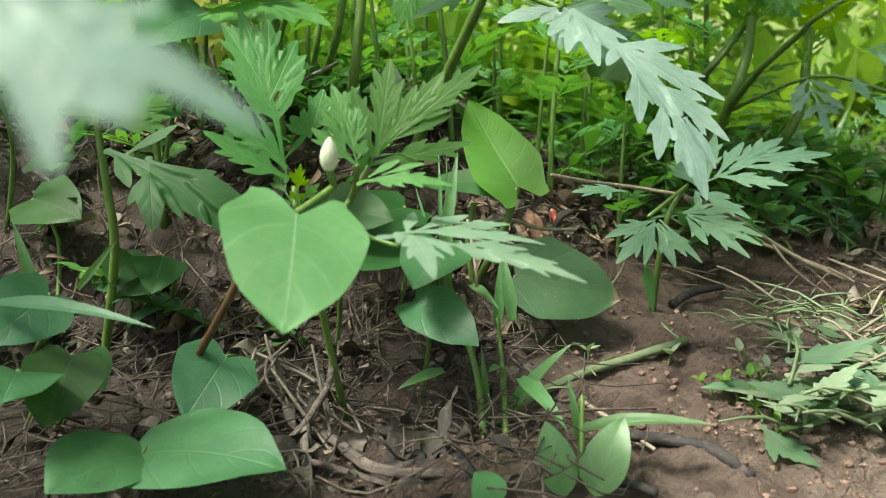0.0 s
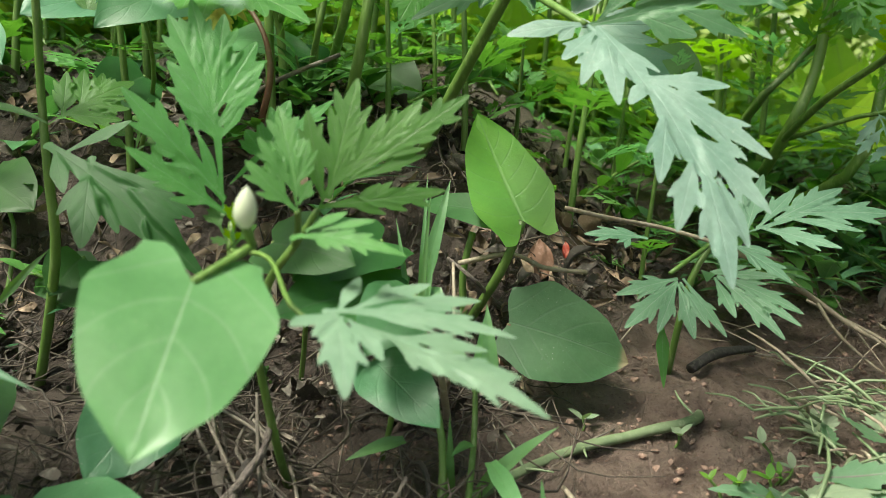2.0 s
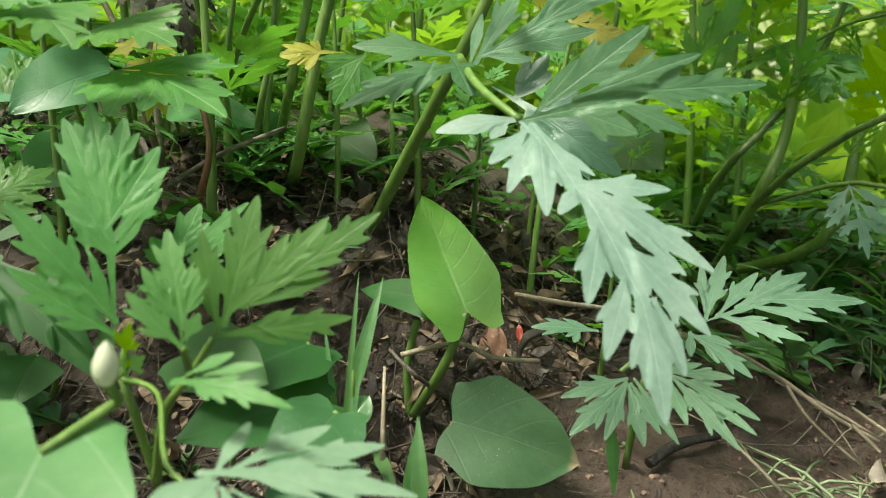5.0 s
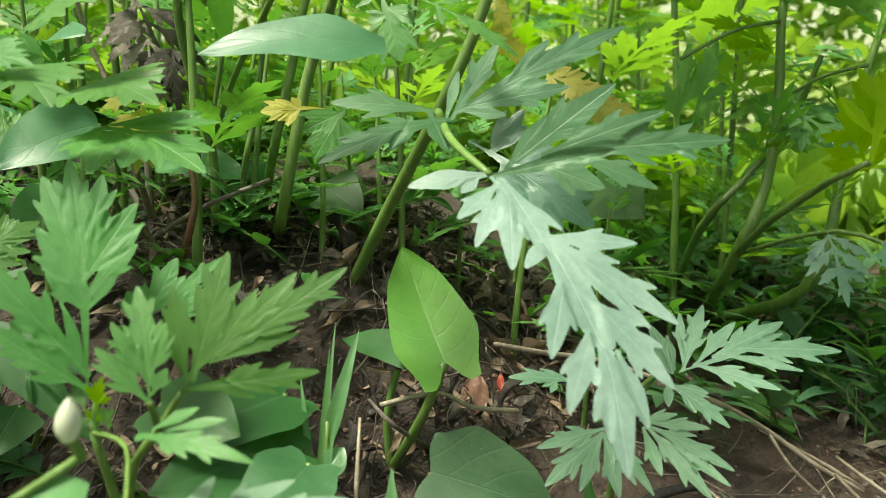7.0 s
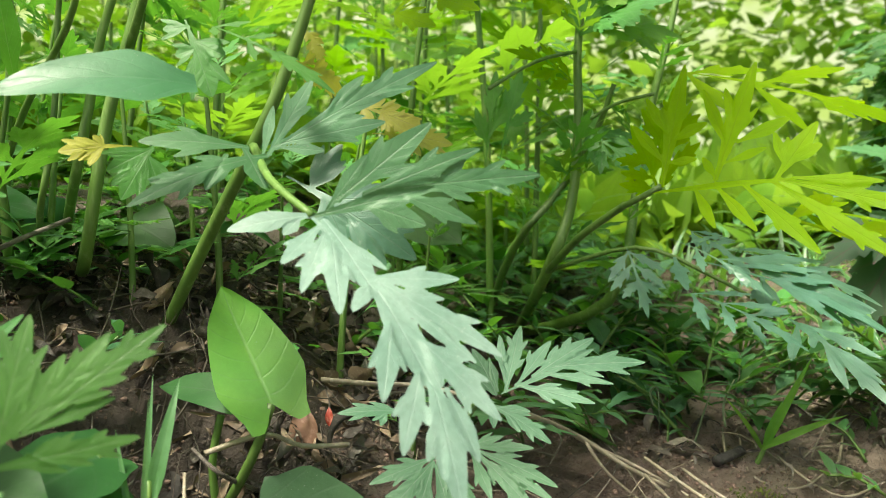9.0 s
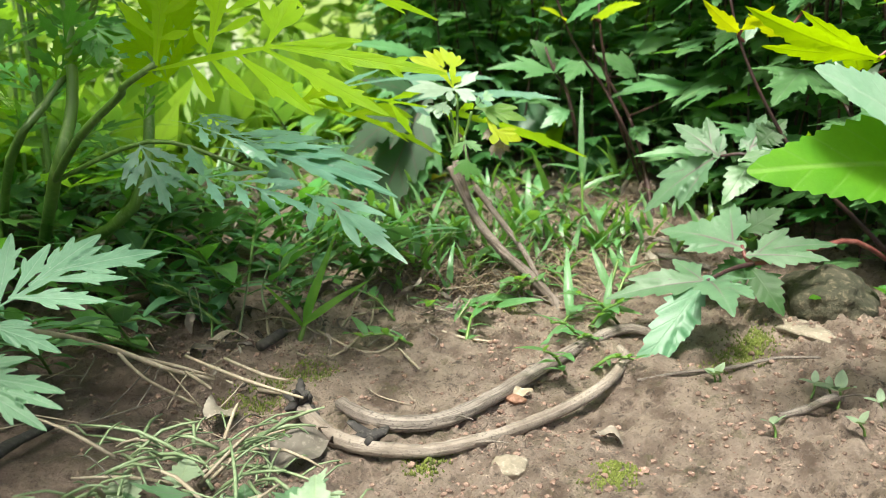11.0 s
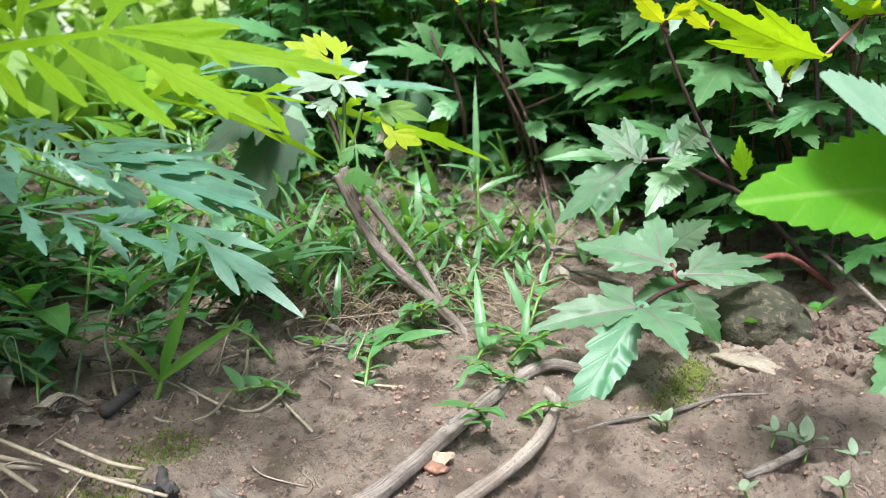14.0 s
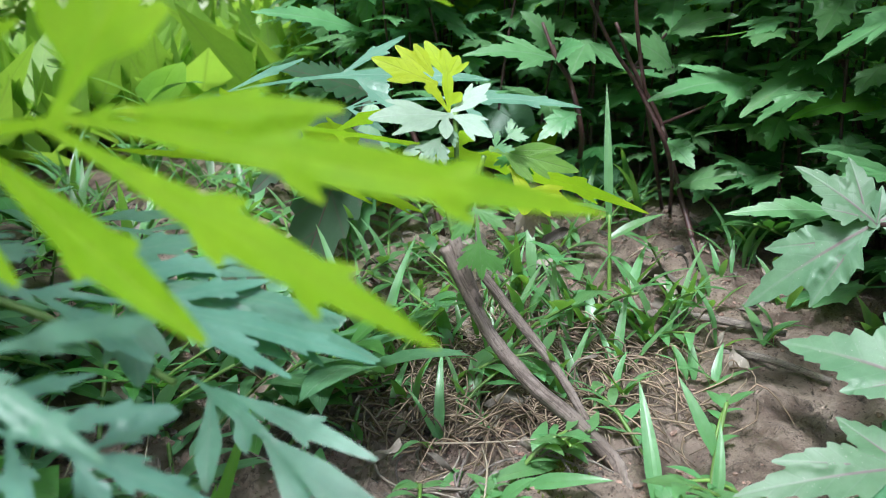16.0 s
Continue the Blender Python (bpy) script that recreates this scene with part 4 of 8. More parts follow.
def silver_mugwort():
    base = (-0.0201, 0.4406, 0.1150)
    p = thing("mugwort_plant", base, "tall mugwort with large silvery green cut leaves", "plant")
    stem(p, [base, (-0.0022, 0.4201, 0.1491), (0.0219, 0.3946, 0.1932), (0.0332, 0.3920, 0.2204), (0.0438, 0.3897, 0.2546), (0.0537, 0.3875, 0.2930), (0.0620, 0.3854, 0.3365)], [0.0028, 0.0027, 0.0025, 0.0023, 0.0021, 0.002], sides=10)
    j1, j2 = (0.0463, 0.3219, 0.1676), (0.0242, 0.3668, 0.1874)
    stem(p, [(0.0209, 0.3943, 0.1908), (0.0320, 0.3445, 0.1779), j1], [0.0018, 0.0014, 0.0012], name="leaf_stalk")
    pinnate_leaf(p, SILVER, (0.0466, 0.3169, 0.1673), (0.0850, 0.2653, 0.0990), (0.2498, -0.6995, 0.6695), [(-0.01, 0.04, 55, 0.23, 0.046, 1), (-0.01, 0.07, 39, 0.28, 0.042, 1), (-0.03, 0.06, 21, 0.36, 0.058, 1), (-0.03, 0.03, -2, 0.33, 0.079, 1), (-0.07, 0.29, 52, 0.16, 0.039, 0), (-0.03, 0.29, -77, 0.31, 0.057, 1), (-0.05, 0.29, -39, 0.45, 0.067, 2), (-0.00, 0.01, -8, 0.45, 0.048, 0), (-0.05, 0.27, -3, 0.43, 0.083, 0), (-0.07, 0.40, 31, 0.32, 0.057, 1), (-0.08, 0.36, -28, 0.32, 0.046, 0), (-0.07, 0.48, -24, 0.37, 0.063, 2), (-0.07, 0.59, 36, 0.28, 0.054, 1), (-0.08, 0.61, 11, 0.40, 0.075, 1), (-0.05, 0.74, 21, 0.18, 0.039, 0), (-0.10, 0.69, -3, 0.21, 0.046, 0)], seed=71, bulge=0.07, slim=0.64, label="large silvery leaf hanging down")
    pinnate_leaf(p, SHADEGREEN, (0.0464, 0.3219, 0.1673), (0.1164, 0.3281, 0.1820), (0.0501, -0.9823, 0.1804), [(-0.05, 0.32, 4, 0.69, 0.073, 2), (-0.05, 0.23, -11, 0.53, 0.064, 1), (-0.05, 0.12, -29, 0.51, 0.085, 1), (-0.02, 0.07, -43, 0.28, 0.052, 0), (-0.04, 0.34, 32, 0.38, 0.052, 1), (-0.02, 0.20, 31, 0.29, 0.075, 1), (0.00, 0.00, -3, 0.57, 0.052, 0), (-0.03, 0.74, 46, 0.14, 0.031, 0)], seed=72)
    pinnate_leaf(p, SHADEGREEN, (0.0281, 0.3682, 0.1863), (0.0885, 0.3817, 0.2234), (0.0000, -0.9404, 0.3401), [(-0.01, 0.07, 0, 0.94, 0.081, 2), (-0.01, 0.10, 19, 0.51, 0.078, 1), (-0.00, 0.02, -30, 0.44, 0.067, 1), (-0.01, -0.01, -48, 0.26, 0.040, 0), (0.01, 0.09, 38, 0.20, 0.045, 0), (-0.03, 0.35, -16, 0.29, 0.050, 0), (-0.02, 0.51, 15, 0.32, 0.043, 0)], seed=73)
    pinnate_leaf(p, SHADEGREEN, (0.0281, 0.3682, 0.1863), (-0.0109, 0.3405, 0.1680), (0.2519, -0.7557, 0.6046), [(0.00, 0.00, -0, 1.01, 0.110, 2), (0.07, 0.12, -79, 0.33, 0.128, 0), (0.10, 0.10, 27, 0.68, 0.121, 1), (0.07, 0.28, -35, 0.33, 0.084, 0), (0.04, 0.58, 9, 0.24, 0.063, 0)], seed=74, bulge=0.08)
    pinnate_leaf(p, SILVER, (0.0464, 0.3219, 0.1673), (0.0229, 0.3177, 0.1625), (0.0000, -0.7507, 0.6606), [(0.02, -0.00, -1, 1.02, 0.227, 0), (0.01, 0.14, -42, 0.35, 0.133, 0)], seed=70)
    lobed_leaf(p, BLUE, (0.0348, 0.3773, 0.1795), (0.0806, 0.3594, 0.1519), (-0.1510, -0.9249, 0.3490), [(0.20, -93, 0.36), (0.35, -35, 0.41), (0.30, 30, 0.36), (0.50, 14, 0.35)], fat=1.3, bulge=0.1, seed=75)
    lobed_leaf(p, MUG, (-0.0004, 0.3738, 0.2323), (0.0106, 0.3637, 0.2053), (0.0384, -0.9306, 0.3641), [(0.10, 103, 0.27), (0.30, -42, 0.41), (0.40, 88, 0.23)], fat=2.0, bulge=0.05, seed=76)
    simple_leaf(p, HEART, (0.0099, 0.3385, 0.2061), (-0.0455, 0.3221, 0.1996), (0.1299, -0.7162, 0.6857), 0.0125, lance_shape, bulge=0.08, rows=14, seed=77, label="smooth lance-shaped leaf")
    lobed_leaf(p, YELLOW, (-0.0171, 0.3700, 0.1883), (-0.0372, 0.3576, 0.1852), (0.4224, -0.7929, 0.4392), [(0.40, 56, 0.21), (0.40, -23, 0.40)], fat=1.6, seed=78, label="yellowing withered leaf")
    lobed_leaf(p, MUG, (-0.0098, 0.3760, 0.1915), (-0.0192, 0.3639, 0.1699), (0.3193, -0.8788, 0.3547), [(0.30, -46, 0.49), (0.20, 30, 0.64)], fat=1.8, seed=79)
    lobed_leaf(p, MUG, (0.0289, 0.3680, 0.2560), (0.0592, 0.3305, 0.2460), (-0.1754, -0.3852, 0.9060), [(0.30, 33, 1.05), (0.40, -110, 0.26)], fat=1.0, seed=80)
    lobed_leaf(p, MUG, (0.0018, 0.3741, 0.2324), (0.0520, 0.3582, 0.2071), (0.1858, -0.6231, 0.7597), fat=0.6, spread=0.2, seed=81)
    # Stays above the view; added to shade the weeds and soil behind.
    shade_top(p, [(0.0620, 0.3854, 0.3365), (0.0646, 0.3818, 0.3615), (0.0673, 0.3789, 0.4222)], 11, 0.10, 500)
    for k, (b, t, n) in enumerate((((0.0349, 0.3974, 0.2244), (0.0534, 0.4191, 0.2153), (0.7392, -0.6672, -0.0916)), ((0.0585, 0.4296, 0.2113), (0.0889, 0.4222, 0.2002), (-0.0844, -0.9228, 0.3758)), ((0.0665, 0.4299, 0.1994), (0.1012, 0.4334, 0.1961), (0.1301, -0.9206, 0.3683)), ((0.0372, 0.4287, 0.2425), (0.0453, 0.4289, 0.2280), (0.0916, -0.9951, 0.0373)))):
        lobed_leaf(p, YELLOW, b, t, n, fat=1.3, spread=0.3, seed=83 + k)


# ---- small silvery mugwort by the straw ----
def small_mugwort():
    base = (0.0952, 0.3921, 0.0351)
    p = thing("mugwort_plant", base, "small silvery mugwort with finely cut leaves", "plant")
    hub = (0.1100, 0.3909, 0.0953)
    low = (0.0859, 0.3565, 0.0852)
    stem(p, [base, (0.0987, 0.3822, 0.0789), hub], [0.0016, 0.0014, 0.001])
    stem(p, [hub, low], [0.001, 0.0009])
    pinnate_leaf(p, YOUNG, (0.1182, 0.3913, 0.0967), (0.1785, 0.3972, 0.1088), (-0.1003, -0.6018, 0.7923), [(0.00, 0.00, -8, 0.49, 0.023, 0), (-0.01, 0.03, -61, 0.58, 0.058, 2), (-0.08, 0.05, -77, 0.39, 0.038, 1), (-0.04, 0.13, -40, 0.42, 0.053, 1), (-0.06, 0.24, -21, 0.53, 0.072, 2), (-0.09, 0.35, 8, 0.66, 0.079, 2), (-0.07, 0.28, 27, 0.48, 0.044, 1), (-0.03, 0.11, 34, 0.51, 0.056, 2)], seed=91, slim=0.88, net=150)
    pinnate_leaf(p, YOUNG, (0.1145, 0.3900, 0.0926), (0.1347, 0.3759, 0.0819), (0.0000, -0.6048, 0.7964), [(0.00, 0.00, -0, 1.02, 0.132, 2), (-0.02, 0.09, -27, 0.47, 0.097, 0), (-0.03, -0.02, 53, 0.46, 0.083, 0), (-0.01, 0.19, 24, 0.44, 0.083, 0)], seed=92, slim=0.88, net=150)
    pinnate_leaf(p, YOUNG, (0.1166, 0.3951, 0.0959), (0.1084, 0.4092, 0.1112), (0.1005, -0.7035, 0.7035), [(0.00, 0.00, 2, 1.02, 0.161, 1), (-0.05, 0.02, -21, 0.71, 0.145, 1), (0.06, 0.04, 11, 0.63, 0.112, 0)], seed=97, slim=0.88, net=150)
    pinnate_leaf(p, YOUNG, (0.1024, 0.3570, 0.0869), (0.1266, 0.3337, 0.0744), (-0.0999, -0.5496, 0.8294), [(0.03, 0.00, -37, 0.60, 0.078, 1), (0.04, 0.06, -14, 0.86, 0.092, 2), (0.06, 0.27, -4, 0.73, 0.069, 1), (0.06, 0.07, 9, 0.92, 0.089, 2), (0.09, 0.05, 31, 0.59, 0.071, 1), (0.03, -0.04, -57, 0.35, 0.064, 1)], seed=93, slim=0.88, net=150)
    pinnate_leaf(p, YOUNG, (0.0873, 0.3520, 0.0845), (0.0693, 0.3357, 0.0685), (0.1003, -0.7519, 0.6516), [(-0.01, 0.01, 27, 0.83, 0.096, 2), (-0.04, 0.06, 3, 0.96, 0.118, 2), (-0.09, 0.07, -52, 0.72, 0.107, 1), (-0.06, 0.09, -19, 0.74, 0.091, 1), (-0.09, 0.02, -67, 0.66, 0.083, 1), (-0.08, -0.06, -71, 0.88, 0.084, 1)], seed=94, slim=0.88, net=150)
    pinnate_leaf(p, YOUNG, (0.0780, 0.3701, 0.0955), (0.0548, 0.3666, 0.0960), (0.0999, -0.5496, 0.8294), [(0.00, 0.00, -1, 1.02, 0.136, 2), (-0.03, 0.27, -65, 0.30, 0.069, 0)], seed=95, slim=0.88, net=150)
    simple_leaf(p, MUG, (0.0844, 0.3534, 0.0657), (0.0859, 0.3454, 0.0451), (-0.1120, -0.9287, 0.3535), 0.0025, lance_shape, seed=96)


# ---- stems on the left bank ----
def bank_stems():
    def one(label, lines, mat=STEM):
        p = thing("stalk", lines[0][0][0], label, "plant stem", "stalks on the bank")
        for pts, rad in lines:
            stem(p, pts, [0.62 * r for r in rad], mat, sides=10)
        return p

    p = one("thick upright green stalk with a paler ridge", [([(-0.0731, 0.4949, 0.1310)] + [(-0.0498, 0.4269, 0.1455), (-0.0406, 0.4234, 0.1993), (-0.0302, 0.4212, 0.2368), (-0.0202, 0.4190, 0.2756), (-0.0118, 0.4168, 0.3180), (-0.0021, 0.4154, 0.3735)], [0.0046, 0.0044, 0.0042, 0.004, 0.0036, 0.003])])
    stem(p, [(-0.0310, 0.4207, 0.2293), (-0.0143, 0.3938, 0.2606), (-0.0030, 0.3759, 0.2823)], [0.002, 0.0016])
    p = one("green stalk leaning on its neighbour", [([(-0.0882, 0.5138, 0.1340)] + [(-0.0589, 0.4403, 0.1727), (-0.0515, 0.4376, 0.2072), (-0.0461, 0.4377, 0.2385), (-0.0312, 0.4333, 0.2839), (-0.0216, 0.4265, 0.3312)], [0.0038, 0.0036, 0.0034, 0.003, 0.0026, 0.002])])
    p = one("forked green stalk swollen at its foot", [
        ([(-0.0995, 0.4792, 0.1285)] + [(-0.0891, 0.4506, 0.1405), (-0.0902, 0.4469, 0.1709), (-0.0943, 0.4375, 0.1948), (-0.0979, 0.4236, 0.2298), (-0.0944, 0.4155, 0.2634), (-0.0877, 0.4081, 0.3048), (-0.0835, 0.4002, 0.3436)], [0.005, 0.0034, 0.0034, 0.0034, 0.0032, 0.003, 0.0026]),
        ([(-0.0909, 0.4469, 0.1736), (-0.0690, 0.4154, 0.2027), (-0.0382, 0.3695, 0.2273), (-0.0264, 0.3516, 0.2472), (-0.0120, 0.3340, 0.2697)], [0.0026, 0.0022, 0.002, 0.0016]),
        ([(-0.0912, 0.4451, 0.1790), (-0.0856, 0.4446, 0.2195), (-0.0841, 0.4412, 0.2509), (-0.0836, 0.4385, 0.2996)], [0.002, 0.0019, 0.0018, 0.0015])])
    simple_leaf(p, MUG, (-0.0824, 0.4399, 0.2192), (-0.0837, 0.4170, 0.2713), (0.4498, -0.8216, -0.3503), 0.006, lance_shape, bulge=0.05, seed=101)
    lobed_leaf(p, MUG, (-0.0775, 0.4268, 0.2511), (-0.0499, 0.4104, 0.2681), (-0.5556, -0.8240, 0.1112), seed=102)
    lobed_leaf(p, MUG, (-0.0832, 0.3959, 0.2501), (-0.0885, 0.3540, 0.2256), (0.3472, -0.5048, 0.7903), seed=103, fat=1.2)
    p = one("slim upright green stalk", [([(-0.0915, 0.4954, 0.1311)] + [(-0.0682, 0.4287, 0.1623), (-0.0629, 0.4255, 0.1883), (-0.0610, 0.4270, 0.2163), (-0.0599, 0.4287, 0.2520), (-0.0493, 0.4218, 0.2952), (-0.0475, 0.4248, 0.3547)], [0.0026, 0.0024, 0.0022, 0.002, 0.0018, 0.0016])])
    p = one("bent brownish withering stalk", [([(-0.0973, 0.4289, 0.1122)] + [(-0.0861, 0.4102, 0.1302), (-0.0822, 0.4096, 0.1503), (-0.0868, 0.4119, 0.1673), (-0.0992, 0.4212, 0.1814)], [0.0028, 0.0026, 0.0024, 0.0018])], REDSTEM)
    p = one("yellow-green stalk with cut leaves", [([(-0.1446, 0.4796, 0.1285)] + [(-0.1206, 0.4076, 0.1533), (-0.1250, 0.3979, 0.1731), (-0.1271, 0.3890, 0.2013), (-0.1262, 0.3809, 0.2416), (-0.1356, 0.3713, 0.2745), (-0.1377, 0.3624, 0.3056)], [0.0022, 0.0021, 0.002, 0.0018, 0.0016])])
    for k, (b, t, n) in enumerate((((-0.1073, 0.3604, 0.1899), (-0.0592, 0.3250, 0.1839), (-0.1526, -0.3630, 0.9192)), ((-0.1162, 0.3698, 0.1963), (-0.1306, 0.3486, 0.2071), (0.7810, -0.2379, 0.5775)), ((-0.0982, 0.3506, 0.1757), (-0.0396, 0.3161, 0.1635), (-0.0164, -0.3579, 0.9336)), ((-0.1015, 0.3107, 0.1909), (-0.0631, 0.2740, 0.1788), (0.0143, -0.3008, 0.9536)), ((-0.1323, 0.3463, 0.1617), (-0.1242, 0.3683, 0.1827), (0.4266, -0.7026, 0.5696)), ((-0.1205, 0.3498, 0.2097), (-0.0787, 0.3346, 0.2195), (-0.3775, -0.5647, 0.7339)), ((-0.1026, 0.2905, 0.1919), (-0.0739, 0.2834, 0.1898), (-0.0718, -0.5439, 0.8361)), ((-0.1153, 0.3512, 0.2285), (-0.1311, 0.3296, 0.2324), (0.6620, -0.3632, 0.6556)))):
        lobed_leaf(p, MUG, b, t, n, seed=105 + k, fat=1.2, bulge=0.08)
    p = one("yellow-brown withering upright stalk", [([(-0.1327, 0.4808, 0.1287)] + [(-0.1296, 0.4475, 0.1661), (-0.1414, 0.4477, 0.1985), (-0.1521, 0.4475, 0.2200), (-0.1548, 0.4382, 0.2430)], [0.003, 0.0028, 0.0024, 0.002])], STRAW)
    lobed_leaf(p, YELLOW, (-0.1172, 0.4355, 0.2043), (-0.1178, 0.4283, 0.1596), (0.4142, -0.8996, 0.1386), seed=115, fat=0.8, bulge=0.15, label="withered yellow leaf hanging down")
    lobed_leaf(p, YELLOW, (-0.1229, 0.4341, 0.1882), (-0.1102, 0.4293, 0.1626), (0.3750, -0.8586, 0.3497), seed=116, fat=1.4, bulge=0.2)
    lobed_leaf(p, DRY, (-0.1251, 0.4508, 0.2268), (-0.1201, 0.4493, 0.1830), (0.4304, -0.8991, 0.0800), seed=117, fat=0.8, bulge=0.2)
    lobed_leaf(p, DARKDRY, (-0.1139, 0.4517, 0.2218), (-0.1038, 0.4411, 0.1865), (0.3514, -0.8643, 0.3598), seed=118, fat=0.8, bulge=0.2)


# ---- the plant with lime leaves ----
def right_mugwort():
    base = (0.1804, 0.6636, 0.0730)
    p = thing("mugwort_plant", base, "branching mugwort with backlit lime green leaves", "plant")
    fork = (0.1695, 0.5335, 0.1313)
    stem(p, [base, fork, (0.1817, 0.5315, 0.1697), (0.1848, 0.5340, 0.2163), (0.1833, 0.5357, 0.2564), (0.1858, 0.5378, 0.2967), (0.1833, 0.5310, 0.3730)], [0.0036, 0.0033, 0.003, 0.0026, 0.0024, 0.002, 0.0016], sides=10)
    stem(p, [(0.1635, 0.6947, 0.0780), (0.1532, 0.5474, 0.1445), (0.1777, 0.5416, 0.1784), (0.1949, 0.5348, 0.2106), (0.2024, 0.5268, 0.2379)], [0.0024, 0.0026, 0.0022, 0.0018, 0.0014])
    stem(p, [fork, (0.1731, 0.4861, 0.1530), (0.1841, 0.4534, 0.1700), (0.1787, 0.4261, 0.1724), (0.1879, 0.4123, 0.1802)], [0.0022, 0.002, 0.0018, 0.0014])
    stem(p, [base, (0.2104, 0.5450, 0.1139), (0.2316, 0.5659, 0.1756), (0.2397, 0.5688, 0.2289), (0.2513, 0.5707, 0.2823), (0.2632, 0.5741, 0.3535)], [0.004, 0.0034, 0.003, 0.0025, 0.002])
    for b, t, k in (((0.1833, 0.5357, 0.2564), (0.1238, 0.4776, 0.2263), 1), ((0.1833, 0.5363, 0.2688), (0.2277, 0.5115, 0.2834), 2), ((0.1840, 0.5338, 0.2131), (0.2190, 0.5082, 0.2311), 3)):
        stem(p, [b, tuple(0.5 * (Vector(b) + Vector(t)) + Vector((0, 0, 0.004))), t], [0.0012, 0.001])
    pinnate_leaf(p, LIME, (0.1877, 0.4122, 0.1796), (0.2636, 0.3231, 0.1709), (-0.6753, -0.6159, 0.4058), [(0.03, -0.08, -10, 0.56, 0.021, 0), (-0.01, -0.00, -100, 0.53, 0.066, 1), (-0.10, -0.02, -142, 0.27, 0.037, 0), (-0.21, -0.04, -134, 0.23, 0.035, 0), (-0.19, -0.03, -30, 0.15, 0.045, 0), (-0.10, -0.01, -9, 0.12, 0.031, 0), (-0.05, 0.20, -88, 0.45, 0.066, 1), (-0.15, 0.22, -126, 0.31, 0.037, 0), (-0.23, 0.22, -119, 0.20, 0.031, 0), (-0.19, 0.24, -33, 0.18, 0.047, 0), (-0.11, 0.22, -27, 0.14, 0.031, 0), (-0.05, 0.20, -135, 0.11, 0.026, 0), (-0.07, 0.41, -71, 0.22, 0.058, 1), (-0.11, 0.42, -119, 0.14, 0.027, 0), (-0.12, 0.44, -44, 0.11, 0.032, 0), (-0.01, 0.13, 49, 0.19, 0.032, 0), (-0.02, 0.21, 38, 0.24, 0.033, 0), (-0.03, 0.31, 34, 0.36, 0.045, 1), (-0.05, 0.40, 25, 0.49, 0.041, 2), (-0.06, 0.42, 6, 0.59, 0.043, 2), (-0.07, 0.46, -4, 0.27, 0.031, 1)], seed=121, bulge=0.03, net=150, slim=0.60, label="lime green leaf with light shining through")
    lobed_leaf(p, LIME, (0.2304, 0.4701, 0.1738), (0.3988, 0.5091, 0.1284), (0.3323, -0.5115, 0.7924), [(0.30, -40, 0.48), (0.50, -31, 0.76), (0.55, -8, 0.30)], fat=0.5, teeth=2, bulge=0.05, seed=122)
    lobed_leaf(p, LIME, (0.2030, 0.4756, 0.2382), (0.3306, 0.4163, 0.2011), (-0.0158, -0.5548, 0.8318), fat=0.6, teeth=2, bulge=0.05, spread=0.3, seed=123)
    lobed_leaf(p, BLUE, (0.2051, 0.4664, 0.1477), (0.2971, 0.4124, 0.1178), (-0.012, -0.287, 0.950), [(0.30, -29, 0.45), (0.30, 37, 0.32), (0.10, 66, 0.31), (0.50, -31, 0.29), (0.50, 23, 0.34)], fat=0.52, bulge=0.06, seed=124, label="bluish cut leaf")
    pinnate_leaf(p, BLUE, (0.2581, 0.4289, 0.1215), (0.2657, 0.3593, 0.0948), (-0.5391, -0.3521, 0.7651), [(0.00, -0.02, -3, 0.43, 0.033, 0), (0.00, 0.09, 38, 0.31, 0.059, 0), (-0.02, 0.21, 27, 0.15, 0.042, 0), (-0.02, 0.09, -15, 0.57, 0.044, 1), (-0.01, 0.35, 15, 0.36, 0.046, 0), (-0.02, 0.49, -8, 0.31, 0.029, 0), (-0.01, 0.31, -10, 0.44, 0.035, 0), (-0.02, 0.34, 1, 0.67, 0.049, 1)], seed=125, bulge=0.05, label="bluish leaf drooping to a point")
    stem(p, [fork, (0.2048, 0.4875, 0.1495), (0.2341, 0.4575, 0.1377), (0.2514, 0.4244, 0.1242)], [0.0014, 0.0012, 0.001, 0.0008])
    lobed_leaf(p, BLUE, (0.1914, 0.4145, 0.1585), (0.2168, 0.3696, 0.1386), (-0.103, -0.281, 0.950), [(0.30, 41, 0.42, 1.0), (0.20, -78, 0.27, 1.0), (0.50, -55, 0.61, 1.0), (0.50, 5, 0.38, 0.8)], fat=0.5, seed=145)
    lobed_leaf(p, BLUE, (0.2009, 0.4228, 0.1353), (0.2394, 0.3801, 0.1161), (-0.076, -0.297, 0.950), fat=0.55, spread=0.4, pairs=3, seed=146)
    lobed_leaf(p, BLUE, (0.2485, 0.5103, 0.1497), (0.3126, 0.4420, 0.1260), (-0.095, -0.281, 0.950), fat=0.52, spread=0.35, pairs=3, seed=147)
    lobed_leaf(p, BLUE, (0.3628, 0.6365, 0.1716), (0.4484, 0.5160, 0.1782), (-0.4438, -0.2686, 0.8549), fat=0.5, spread=0.25, pairs=2, seed=141)
    lobed_leaf(p, BLUE, (0.4162, 0.6119, 0.1633), (0.4995, 0.5053, 0.1631), (-0.4128, -0.3246, 0.8510), fat=0.4, spread=0.2, pairs=2, seed=142)
    lobed_leaf(p, LIME, (0.2884, 0.5376, 0.1740), (0.4611, 0.4436, 0.1249), (-0.0752, -0.5666, 0.8205), fat=0.35, spread=0.15, pairs=3, seed=143)
